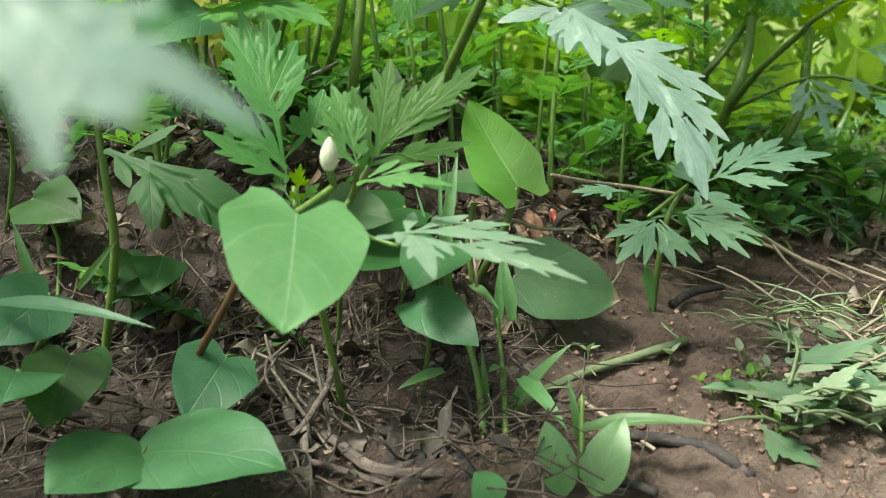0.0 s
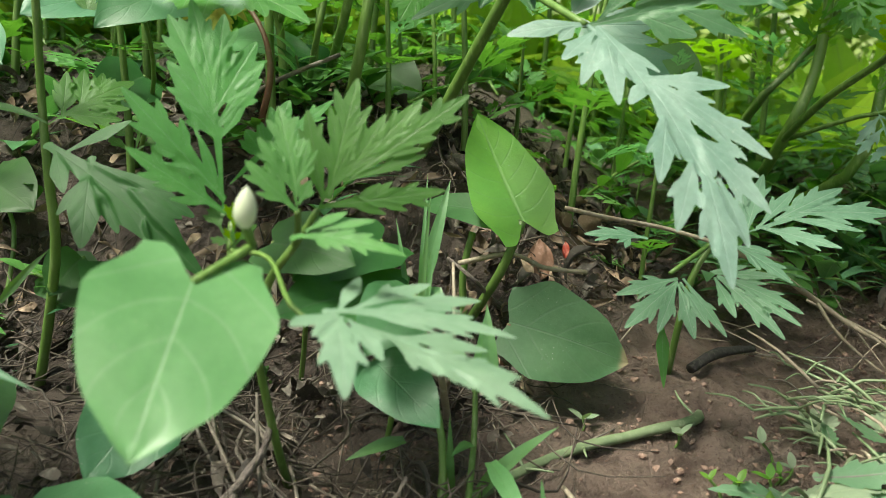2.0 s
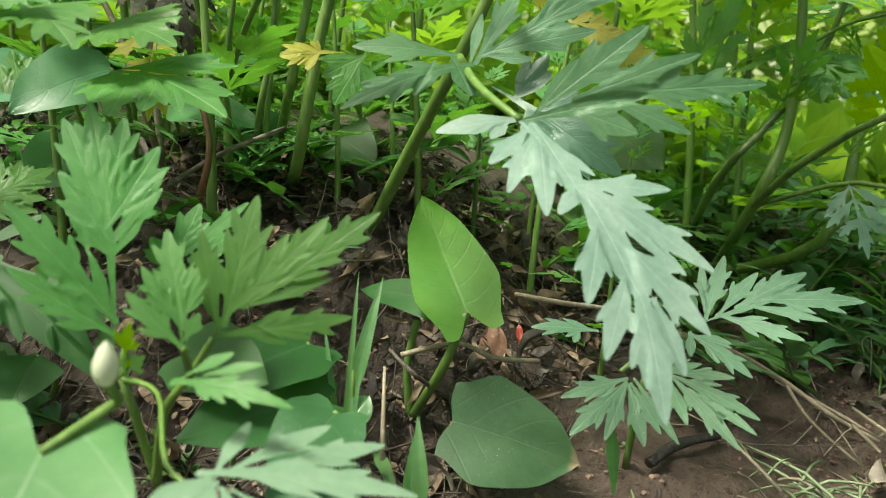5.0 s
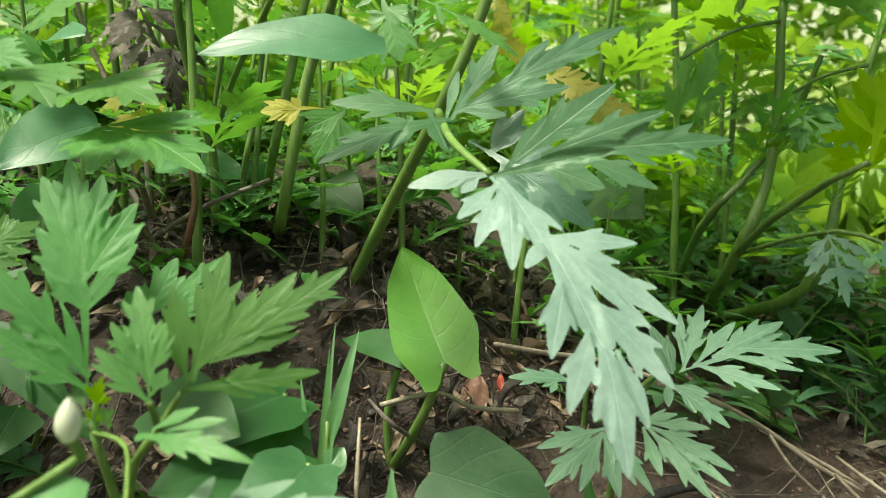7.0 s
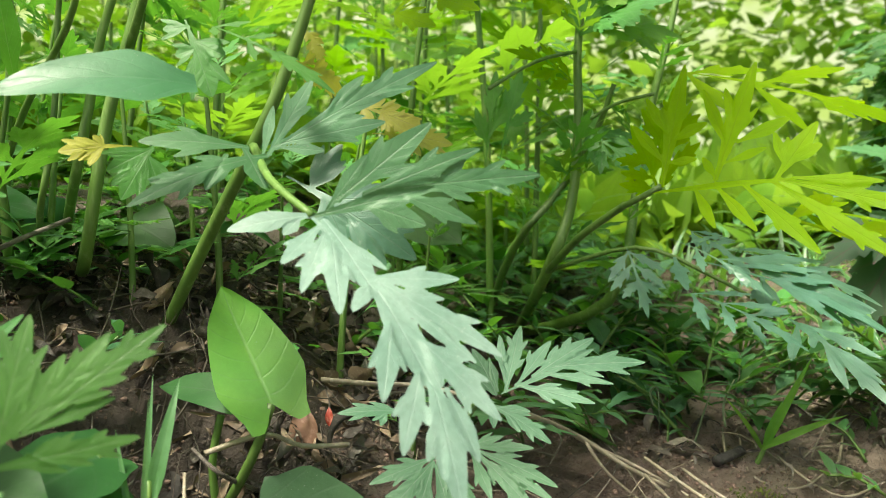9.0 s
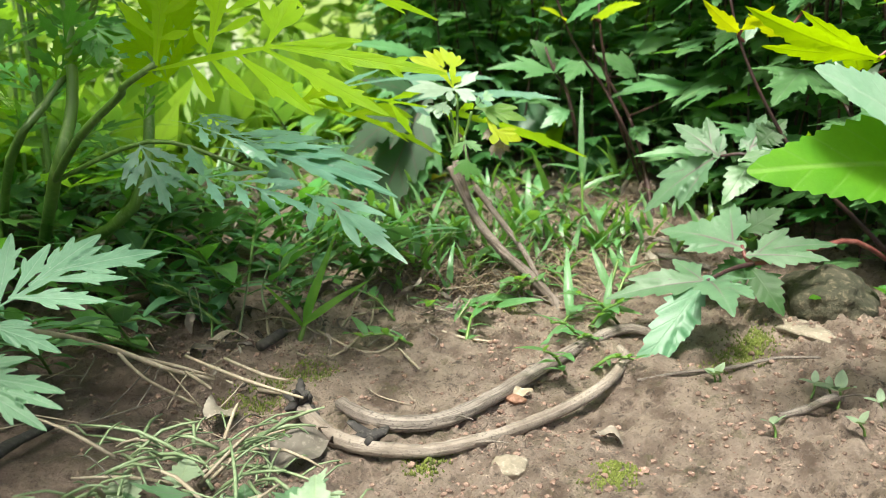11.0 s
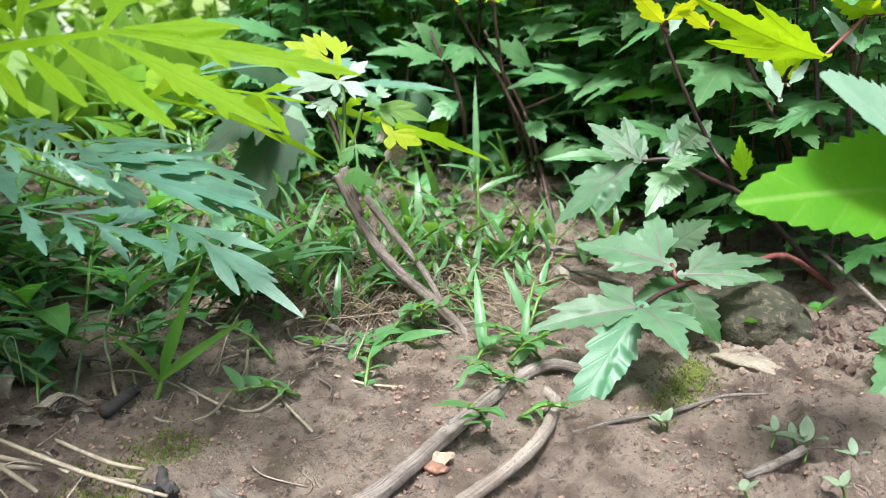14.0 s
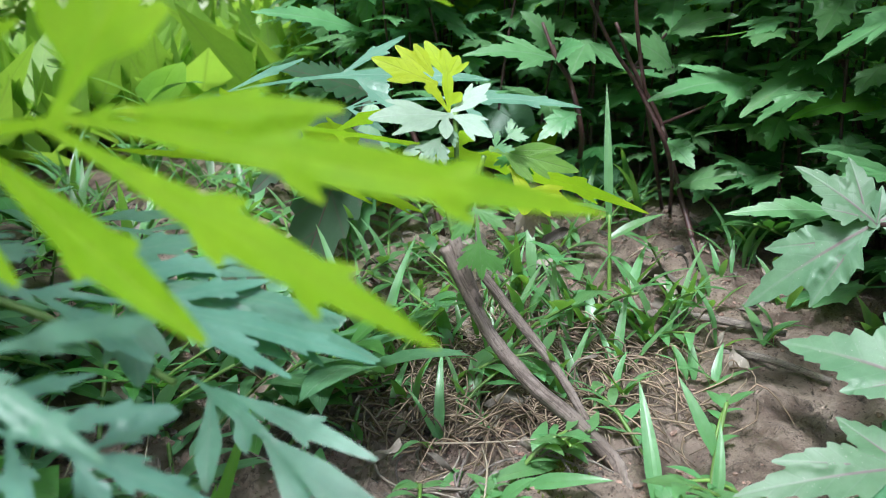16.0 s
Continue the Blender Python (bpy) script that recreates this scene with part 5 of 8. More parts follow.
    pinnate_leaf(p, BLUE, (0.2427, 0.4591, 0.1488), (0.3008, 0.4167, 0.1176), (0.0000, -0.5935, 0.8048), [(0.00, 0.00, 9, 0.45, 0.022, 0), (0.07, 0.24, -5, 0.77, 0.091, 2), (0.04, 0.18, -10, 0.70, 0.066, 1), (0.01, 0.11, -19, 0.51, 0.053, 1), (0.01, 0.06, -40, 0.45, 0.058, 1), (0.09, 0.40, 8, 0.34, 0.055, 0), (0.13, 0.25, 66, 0.29, 0.079, 1)], seed=144)
    lobed_leaf(p, BLUE, (0.1990, 0.4894, 0.1525), (0.2044, 0.4636, 0.1161), (-0.138, -0.434, 0.950), fat=0.7, seed=126)
    lobed_leaf(p, BLUE, (0.2131, 0.4447, 0.1613), (0.2253, 0.4194, 0.1489), (-0.131, -0.296, 0.950), fat=0.7, seed=127)
    lobed_leaf(p, MUG, (0.1346, 0.5476, 0.1921), (0.1381, 0.5403, 0.2445), (-0.1931, -0.9735, -0.1226), [(0.20, -24, 0.43), (0.30, 23, 0.70)], fat=0.9, seed=128)
    lobed_leaf(p, MUG, (0.1408, 0.5382, 0.1925), (0.1507, 0.5317, 0.2449), (-0.2433, -0.9670, -0.0755), [(0.40, 50, 0.31)], fat=0.9, seed=129)
    rnd = random.Random(1210)
    stems = (((0.1695, 0.5335, 0.1313), (0.1848, 0.5340, 0.2163), (0.1858, 0.5378, 0.2967)), ((0.1532, 0.5474, 0.1445), (0.1777, 0.5416, 0.1784), (0.2024, 0.5268, 0.2379)), ((0.2104, 0.5450, 0.1139), (0.2397, 0.5688, 0.2289), (0.2513, 0.5707, 0.2823)))
    for j, line in enumerate(stems):
        for k in range(9):
            v = 2 * (0.08 + 0.92 * k / 9)
            a, b = Vector(line[int(v)]), Vector(line[int(v) + 1])
            o = a + (b - a) * (v - int(v))
            turn = 2.4 * k + 1.3 * j
            d = Vector((math.cos(turn), math.sin(turn), rnd.uniform(0.3, 1.3))).normalized()
            lobed_leaf(p, (MUG, FRESH, MUG)[k % 3], o, o + d * rnd.uniform(0.035, 0.060), (-0.4 * d.x, -0.4 * d.y - 0.3, 0.8), fat=0.62, pairs=3, spread=0.42, bulge=0.06, seed=1300 + 20 * j + k, cells=62)
    for k, (b, t, n) in enumerate((((0.1828, 0.5366, 0.2780), (0.1187, 0.4997, 0.2811), (0.3672, -0.5758, 0.7305)), ((0.1832, 0.5368, 0.2811), (0.2315, 0.5124, 0.2923), (-0.4668, -0.6460, 0.6039)), ((0.1835, 0.5372, 0.2873), (0.2063, 0.5104, 0.3084), (-0.8307, -0.4110, 0.3756)), ((0.1833, 0.5363, 0.2688), (0.2388, 0.5219, 0.2638), (-0.1370, -0.7513, 0.6455)), ((0.1844, 0.5348, 0.2348), (0.1384, 0.5206, 0.2529), (0.4386, -0.6965, 0.5679)), ((0.1858, 0.5327, 0.1854), (0.2160, 0.5269, 0.2083), (-0.4615, -0.7858, 0.4117)))):
        lobed_leaf(p, FRESH if k % 2 else LIME, b, t, n, fat=0.9, seed=530 + k, bulge=0.1)
    for k, (b, t, n) in enumerate((((0.1831, 0.5358, 0.2595), (0.1957, 0.5190, 0.3016), (-0.5438, -0.8225, -0.1667)), ((0.1833, 0.5363, 0.2688), (0.2196, 0.4902, 0.2763), (-0.6314, -0.3890, 0.6708)), ((0.1849, 0.5339, 0.2132), (0.2155, 0.5058, 0.1876), (-0.1481, -0.7489, 0.6460)), ((0.1772, 0.5264, 0.2880), (0.1380, 0.5025, 0.2964), (0.4865, -0.5614, 0.6694)), ((0.2248, 0.5061, 0.1736), (0.1984, 0.4849, 0.2121), (0.1815, -0.9085, -0.3765)), ((0.2273, 0.5068, 0.1824), (0.2219, 0.4884, 0.2324), (-0.3683, -0.8592, -0.3550)), ((0.1093, 0.5390, 0.2826), (0.1560, 0.4840, 0.2897), (-0.4524, -0.2739, 0.8487)), ((0.0683, 0.4931, 0.2570), (0.1433, 0.4621, 0.2831), (-0.4600, -0.4908, 0.7400)))):
        lobed_leaf(p, LIME if k in (4, 5, 7) else MUG, b, t, n, fat=0.9, seed=131 + k, bulge=0.06)


near_mugwort()
left_drooping_mugwort()
bindweed()
low_heart_leaves()
pointed_leaf_weed()
bank_broad_leaves()
silver_mugwort()
small_mugwort()
bank_stems()
right_mugwort()


# ---- the broken twig and the roots ----
def twig():
    base = (0.3988, 0.4092, 0.0412)
    p = thing("broken_twig", base, "broken grey-brown woody twig with a fresh lobed sprout", "twig")
    stem(p, [base] + [(0.4085, 0.4208, 0.0437), (0.3980, 0.4334, 0.0619), (0.3870, 0.4441, 0.0768), (0.3791, 0.4536, 0.0931), (0.3738, 0.4586, 0.1079), (0.3684, 0.4647, 0.1261)], [0.0028, 0.0029, 0.0029, 0.0027, 0.0025, 0.0023, 0.0021], TWIGBARK, name="main_stem", sides=14, rough=0.14, fine=6)
    stem(p, [(0.4078, 0.4312, 0.0530), (0.4062, 0.4455, 0.0732), (0.4001, 0.4597, 0.0924), (0.3914, 0.4710, 0.1122)], [0.0015, 0.0018, 0.002, 0.0019], TWIGBARK, name="side_stem", rough=0.12)
    top = (0.3713, 0.4627, 0.1293)
    stem(p, [(0.3756, 0.4575, 0.1049), top], [0.0026, 0.0020], TWIGBARK, name="stub", rough=0.1)
    stalks = []
    for end in ((0.3721, 0.4666, 0.1573), (0.3767, 0.4657, 0.1710), (0.3777, 0.4537, 0.1570), (0.3680, 0.4688, 0.1505), (0.3714, 0.4560, 0.1421)):
        stalks.append((Vector(end), stem(p, [top, tuple(0.5 * (Vector(top) + Vector(end)) + Vector((0.001, 0, 0))), end], [0.0012, 0.0009], name="leaf_stalk")))
    holder = lambda b: min(stalks, key=lambda q: (q[0] - Vector(b)).length)[1]
    for k, (mat, b, t, n, lobes) in enumerate((
        (SHOOT, (0.3751, 0.4670, 0.1709), (0.3603, 0.4893, 0.1901), (-0.6084, -0.7098, 0.3549), [(0.00, 0.00, 20, 0.51, 0.047, 0), (0.16, 0.29, -13, 0.71, 0.114, 1), (0.21, 0.37, 5, 0.50, 0.072, 0), (0.24, 0.38, 22, 0.36, 0.071, 0), (0.11, 0.20, -16, 0.17, 0.054, 0)]),
        (SHOOT, (0.3751, 0.4670, 0.1709), (0.3758, 0.4784, 0.1949), (-0.6084, -0.7098, 0.3549), [(0.00, 0.00, 15, 0.67, 0.079, 0), (0.12, 0.43, -12, 0.58, 0.110, 0), (0.14, 0.50, 9, 0.33, 0.094, 0), (0.12, 0.43, 44, 0.33, 0.108, 1), (0.05, 0.10, 63, 0.21, 0.080, 0)]),
        (DOWNY, (0.3740, 0.4659, 0.1701), (0.3508, 0.4792, 0.1697), (-0.3030, -0.5051, 0.8081), [(0.00, 0.00, 1, 1.02, 0.214, 1), (-0.02, 0.11, -36, 0.47, 0.103, 0), (0.00, 0.04, -77, 0.44, 0.098, 0)]),
        (DOWNY, (0.3753, 0.4659, 0.1700), (0.3814, 0.4532, 0.1624), (-0.5077, -0.6092, 0.6092), [(0.00, 0.00, -0, 1.00, 0.202, 1), (-0.13, -0.06, -72, 1.04, 0.186, 1), (-0.06, -0.04, -62, 0.85, 0.136, 0)]),
        (DOWNY, (0.3634, 0.4662, 0.1604), (0.3599, 0.4627, 0.1540), (-0.5077, -0.6092, 0.6092), [(-0.00, -0.11, 68, 1.03, 0.314, 0), (-0.00, -0.11, -3, 1.16, 0.365, 0), (-0.00, -0.11, -72, 1.01, 0.343, 0)]),
        (FRESH, (0.3800, 0.4524, 0.1590), (0.3992, 0.4318, 0.1508), (-0.6084, -0.7098, 0.3549), [(0.00, 0.00, -0, 1.02, 0.126, 1), (-0.01, 0.14, -15, 0.68, 0.097, 0), (0.01, 0.15, 32, 0.46, 0.076, 0)]),
        (SHOOT, (0.3843, 0.4420, 0.1473), (0.3931, 0.4303, 0.1389), (-0.6084, -0.7098, 0.3549), [(-0.19, -0.43, 30, 0.86, 0.130, 0), (0.10, 0.06, -9, 0.97, 0.232, 1), (0.13, 0.11, 69, 0.44, 0.190, 0), (0.10, 0.06, -23, 0.72, 0.166, 0)]))):
        pinnate_leaf(holder(b), mat, b, t, n, lobes, seed=150 + k, slim=0.95, net=70)
    for k, (mat, b, t, n) in enumerate((
        (SERRPALE, (0.3760, 0.4653, 0.1668), (0.3598, 0.4643, 0.1564), (-0.4274, -0.5532, 0.7150)), (SERR, (0.3756, 0.4489, 0.1584), (0.3846, 0.4420, 0.1661), (-0.7531, -0.5050, 0.4217)),
        (MUG, (0.3698, 0.4508, 0.1437), (0.3659, 0.4448, 0.1183), (-0.6158, -0.7415, 0.2663)), (DRY, (0.3890, 0.4479, 0.1509), (0.3884, 0.4424, 0.1287), (-0.6591, -0.7262, 0.1957)), (MUG, (0.3903, 0.4488, 0.1592), (0.3823, 0.4517, 0.1401), (-0.6483, -0.7444, 0.1602)))):
        lobed_leaf(holder(b), mat, b, t, n, fat=1.1, pairs=2, spread=0.45, teeth=1, bulge=0.08, seed=160 + k)


def roots():
    for label, pts, rad, mat in (
        ("long curved grey root lying on the soil", [(0.2466, 0.3890, 0.0325), (0.2496, 0.3720, 0.0295), (0.2611, 0.3583, 0.0273), (0.2820, 0.3532, 0.0266), (0.3093, 0.3590, 0.0276), (0.3492, 0.3667, 0.0318), (0.3810, 0.3685, 0.0370), (0.4053, 0.3648, 0.0400), (0.4135, 0.3513, 0.0371)], [0.0034, 0.0040, 0.0044, 0.0044, 0.0042, 0.0040, 0.0038, 0.0034, 0.0028], BARK),
        ("long curved grey root lying on the soil", [(0.2304, 0.3931, 0.0327), (0.2282, 0.3719, 0.0293), (0.2333, 0.3564, 0.0268), (0.2430, 0.3455, 0.0251), (0.2545, 0.3371, 0.0238), (0.2723, 0.3327, 0.0232), (0.2974, 0.3314, 0.0230), (0.3300, 0.3337, 0.0236), (0.3566, 0.3357, 0.0276), (0.3820, 0.3452, 0.0325), (0.3900, 0.3560, 0.0340)], [0.0044, 0.0046, 0.0042, 0.0036, 0.0034, 0.0034, 0.0034, 0.0034, 0.0033, 0.0032, 0.0028], SMOOTHBARK),
        ("greenish fallen stem lying on the soil", [(0.0177, 0.2909, 0.0185), (0.0382, 0.3170, 0.0219), (0.0588, 0.3353, 0.0244), (0.0804, 0.3478, 0.0267), (0.1022, 0.3612, 0.0294)] + [(0.1088, 0.4132, 0.0178), (0.0983, 0.4089, 0.0299), (0.0960, 0.4052, 0.0416)], [0.0020, 0.0021, 0.0022, 0.0023, 0.0026, 0.0018, 0.0014, 0.0012], PALESTEM),
        ("dark root half buried in the soil", [(-0.0232, 0.2812, 0.0191), (-0.0064, 0.2708, 0.0200), (0.0071, 0.2505, 0.0190), (0.0106, 0.2428, 0.0171)], [0.0026, 0.003, 0.0030, 0.0024], BLACKWOOD),
        ("blackened stick on the soil", [(0.0480, 0.2420, 0.0178), (0.0550, 0.2394, 0.0180), (0.0637, 0.2323, 0.0176)], [0.0018, 0.0020, 0.0016], BLACKWOOD),
        ("blackened stick on the soil", [(0.0629, 0.2757, 0.0188), (0.0770, 0.2707, 0.0185), (0.0880, 0.2632, 0.0182), (0.0948, 0.2449, 0.0172)], [0.0022, 0.0026, 0.0026, 0.0018], BLACKWOOD),
        ("blackened stick on the soil", [(0.1045, 0.3924, 0.0392), (0.1180, 0.4078, 0.0422), (0.1377, 0.4253, 0.0409)], [0.0026, 0.0028, 0.0018], BLACKWOOD),
        ("grey dead stem lying on the soil", [(0.4845, 0.4954, 0.0702), (0.5023, 0.4694, 0.0683), (0.5158, 0.4451, 0.0672), (0.5286, 0.4164, 0.0632)], [0.0022, 0.0024, 0.0024, 0.002], BARK),
        ("grey dead stem lying on the soil", [(0.4969, 0.4317, 0.0606), (0.5034, 0.4119, 0.0593), (0.5075, 0.3876, 0.0549)], [0.0018, 0.002, 0.0016], BARK),
        ("short bent root on the soil", [(0.3855, 0.2646, 0.0244), (0.3962, 0.2586, 0.0265), (0.4082, 0.2530, 0.0298)] + [(0.4919, 0.2806, -0.0039), (0.5038, 0.2775, 0.0023), (0.5205, 0.2722, -0.0082)], [0.0016, 0.002, 0.0022, 0.002, 0.0014, 0.0008], BARK),
        ("thin dry runner on the soil", [(0.3736, 0.3303, 0.0273), (0.3919, 0.3202, 0.0291), (0.4117, 0.3051, 0.0309), (0.4324, 0.2951, 0.0331), (0.4465, 0.2813, 0.0332)], [0.0008, 0.001, 0.001, 0.0009, 0.0007], BARK),
        ("thin grey stick leaning on the soil", [(0.5579, 0.3000, 0.0728), (0.5465, 0.2798, 0.0624), (0.5378, 0.2522, 0.0436)], [0.0014, 0.0014, 0.0012], BARK),
        ("rotten wood chip on the soil", [(0.2418, 0.4611, 0.0446), (0.2597, 0.4701, 0.0470)], [0.0034, 0.003], BLACKWOOD)):
        p = thing("root", pts[0], label, "root")
        stem(p, pts, [0.8 * r for r in rad], mat, name="wood", sides=14, rough=0.16, fine=6)
        if len(pts) > 5:
            rr = random.Random(len(label) + int(1000 * pts[0][0]))
            for k in range(4):
                a = Vector(pts[rr.randrange(1, len(pts) - 1)])
                d = Vector((rr.uniform(-1, 1), rr.uniform(-1, 1), rr.uniform(-0.1, 0.3))).normalized() * rr.uniform(0.008, 0.02)
                e = a + d
                e.z = max(ground_z(e.x, e.y) + 0.001, e.z)
                stem(p, [a, a + d * 0.5 + Vector((rr.uniform(-0.002, 0.002), rr.uniform(-0.002, 0.002), 0.001)), e], [0.0007, 0.0005, 0.0003], mat, name="rootlet", sides=5, fine=3)
    n = thing("root_knot", (0.2300, 0.3960, 0.0300), "black charred knot of a cut root", "root")
    rnd = random.Random(5)
    for k in range(14):
        a = Vector((0.2304, 0.3945, 0.0345)) if k < 9 else Vector((0.2420, 0.3560, 0.0275))
        d = Vector((rnd.uniform(-1, 1), rnd.uniform(-1, 1), rnd.uniform(-0.2, 1))).normalized() * rnd.uniform(0.006, 0.012)
        stem(n, [a - d * 0.2, a + d * 0.6, a + d], [0.0022, 0.0020, 0.0007], BLACKWOOD, name="splinter", sides=7, fine=4, rough=0.5, seed=k)


# ---- serrate-leaved shrub on the right ----
def cut_leaflet(parent, mat, b, t, n, half, seed, teeth=7, bulge=0.04):
    return toothed_leaf(parent, mat, b, t, n, half, teeth, bulge, seed, lobed=seed % 3 != 1)


def toothed_leaf(parent, mat, b, t, n, half, teeth=8, bulge=0.04, seed=1, lobed=True, cells=70, label="", name="leaflet", tooth=0.34, shape=np_saw):
    """An egg-shaped leaflet with a saw edge, often cut into three."""
    m, length = frame_of(b, t, n)
    rnd = random.Random(seed)
    pieces = [(0, 0, 0, length, half, teeth, tooth, shape, 0.0)]
    if lobed:
        for side in (-1, 1):
            pieces.append((0, rnd.uniform(0.12, 0.20) * length, side * rnd.uniform(24, 34), rnd.uniform(0.42, 0.56) * length, half * 0.55, teeth // 2 + 1, 0.34, np_saw, 0.0))
    sh = cut_sheet(pieces, length / cells, 0.07, 0.07, 0.004, seed)
    bend(sh, length, bulge, rnd.uniform(-0.15, 0.15))
    return put(name, sh.mesh(name, mat), parent, m, label)


def saw_leaf(parent, mat, base, tip, normal, pieces, bulge=0.05, seed=1, label="", name="leaflet"):
    """A leaflet with coarse saw teeth from a few egg-shaped lobes: foot x, y, angle, length, half-width, teeth."""
    m, length = frame_of(base, tip, normal)
    rnd = random.Random(seed)
    laid = [(x * length, y * length, a, ln * length, 1.02 * half * length, teeth + 1, 0.30, np_saw, rnd.uniform(-0.08, 0.02) * length) for x, y, a, ln, half, teeth in pieces]
    sh = cut_sheet(laid, 1.15 * length / 85, 0.10, 0.10, 0.006, seed)
    bend(sh, length, bulge, rnd.uniform(-0.12, 0.12))
    return put(name, sh.mesh(name, mat), parent, m, label)


def low_branch():
    root = (0.5771, 0.2998, 0.0491)
    p = thing("serrate_shrub", root, "low branch of a shrub with toothed pale green leaflets", "shrub", "serrate shrubs")
    hub, hub2, hub3 = (0.4325, 0.3348, 0.0656), (0.4676, 0.3385, 0.0792), (0.4900, 0.3680, 0.1250)
    stem(p, [root, (0.5244, 0.3059, 0.0768), (0.4958, 0.3193, 0.0736), (0.4681, 0.3318, 0.0699), hub2], [0.0016, 0.0015, 0.0014, 0.0013, 0.0009], RUBYSTEM)
    stem(p, [(0.4681, 0.3318, 0.0699), (0.4510, 0.3342, 0.0688), hub], [0.0014, 0.0012, 0.001], PURPSTEM)
    stem(p, [root, (0.5376, 0.3276, 0.0991), (0.5116, 0.3439, 0.1160), (0.4960, 0.3550, 0.1257), hub3], [0.0016, 0.0014, 0.0013, 0.0011, 0.0009], PURPSTEM)
    for k, (mat, b, t, n, pieces) in enumerate((
        (SERRPALE, (0.4330, 0.3342, 0.0656), (0.3920, 0.2911, 0.0615), (-0.0736, -0.0257, 0.9970), [(0.00, 0.00, 0, 1.01, 0.214, 5), (-0.02, 0.04, -89, 0.36, 0.264, 3), (-0.04, 0.23, -22, 0.49, 0.171, 3)]),
        (HEART, (0.4327, 0.3343, 0.0655), (0.3835, 0.3450, 0.0192), (-0.6667, -0.4268, 0.6110), [(0.00, 0.00, -0, 1.01, 0.178, 7), (0.01, 0.17, -13, 0.56, 0.120, 4)]),
        (SERRPALE, (0.4330, 0.3342, 0.0656), (0.3962, 0.3713, 0.0581), (-0.4918, -0.3236, 0.8083), [(0.00, 0.00, -0, 1.01, 0.184, 5), (0.04, 0.07, 58, 0.40, 0.151, 3), (0.02, 0.20, 12, 0.57, 0.134, 3)]),
        (SERRPALE, (0.4664, 0.3405, 0.0789), (0.4626, 0.3894, 0.0853), (-0.4986, -0.1520, 0.8534), [(0.00, 0.00, 0, 1.01, 0.308, 6), (0.04, 0.07, 57, 0.73, 0.217, 4), (-0.01, 0.09, -39, 0.49, 0.172, 3)]),
        (SERRPALE, (0.4663, 0.3319, 0.0746), (0.4913, 0.3025, 0.0720), (-0.4505, -0.4505, 0.7708), [(0.00, 0.00, 1, 1.01, 0.234, 5), (-0.05, 0.09, -48, 0.65, 0.183, 3), (-0.07, 0.13, -16, 1.09, 0.183, 4)]),
        (SERRPALE, (0.4904, 0.3693, 0.1257), (0.4672, 0.4066, 0.0932), (-0.8372, -0.0467, 0.5449), [(0.00, 0.00, -0, 1.01, 0.241, 6), (-0.03, 0.12, -22, 0.58, 0.158, 3), (0.01, 0.24, 30, 0.50, 0.148, 3)]),
        (SERRPALE, (0.4892, 0.3706, 0.1266), (0.4846, 0.3964, 0.1454), (-0.5529, -0.5529, 0.6233), [(0.00, 0.00, 1, 1.03, 0.304, 4), (-0.00, 0.09, 40, 0.75, 0.240, 3), (-0.07, 0.12, -29, 0.43, 0.199, 2)]),
        (SERR, (0.5073, 0.3898, 0.1245), (0.4772, 0.4204, 0.1247), (-0.4505, -0.4505, 0.7708), [(0.00, 0.00, -0, 1.02, 0.155, 5)]),
        (SERRPALE, (0.4901, 0.3692, 0.1266), (0.4973, 0.3713, 0.1378), (-0.6092, -0.6092, 0.5077), [(0.00, 0.00, 1, 1.02, 0.273, 2)]),
        (SERRPALE, (0.5020, 0.3568, 0.1292), (0.5200, 0.3593, 0.1474), (-0.5529, -0.5529, 0.6233), [(0.01, -0.02, -0, 1.03, 0.339, 4), (0.00, 0.00, 41, 0.93, 0.307, 3), (-0.05, 0.02, -63, 0.25, 0.222, 2)]),
        (SERR, (0.5043, 0.3576, 0.1206), (0.4799, 0.3593, 0.0997), (-0.5758, -0.5234, 0.6281), [(0.00, 0.00, 0, 1.02, 0.327, 5), (-0.01, 0.02, -15, 0.70, 0.296, 4)]),
        (SERR, (0.4901, 0.3547, 0.1229), (0.5027, 0.3418, 0.1237), (-0.5150, -0.4635, 0.7210), [(0.00, 0.00, -11, 1.10, 0.312, 3)]),
        (DEEP, (0.4664, 0.3317, 0.0660), (0.4656, 0.3121, 0.0457), (-0.6108, -0.5599, 0.5599), [(-0.03, -0.03, 2, 1.06, 0.404, 5)]),
        (DEEP, (0.4743, 0.3453, 0.0679), (0.4586, 0.3524, 0.0608), (-0.5392, -0.5392, 0.6470), [(-0.28, -0.43, 10, 1.58, 0.562, 5)]))):
        saw_leaf(p, mat, b, t, n, pieces, seed=170 + k)
    for b, t, k in (((0.5056, 0.3539, 0.1309), (0.5186, 0.3445, 0.1443), 180), ((0.4848, 0.3477, 0.0837), (0.5009, 0.3347, 0.0958), 181)):
        cut_leaflet(p, DEEP, b, t, (-0.75, -0.45, 0.5), 0.011, k)
    cut_leaflet(p, LIME, (0.5058, 0.3213, 0.1177), (0.5028, 0.3226, 0.1381), (-0.876, -0.472, -0.099), 0.006, 186)


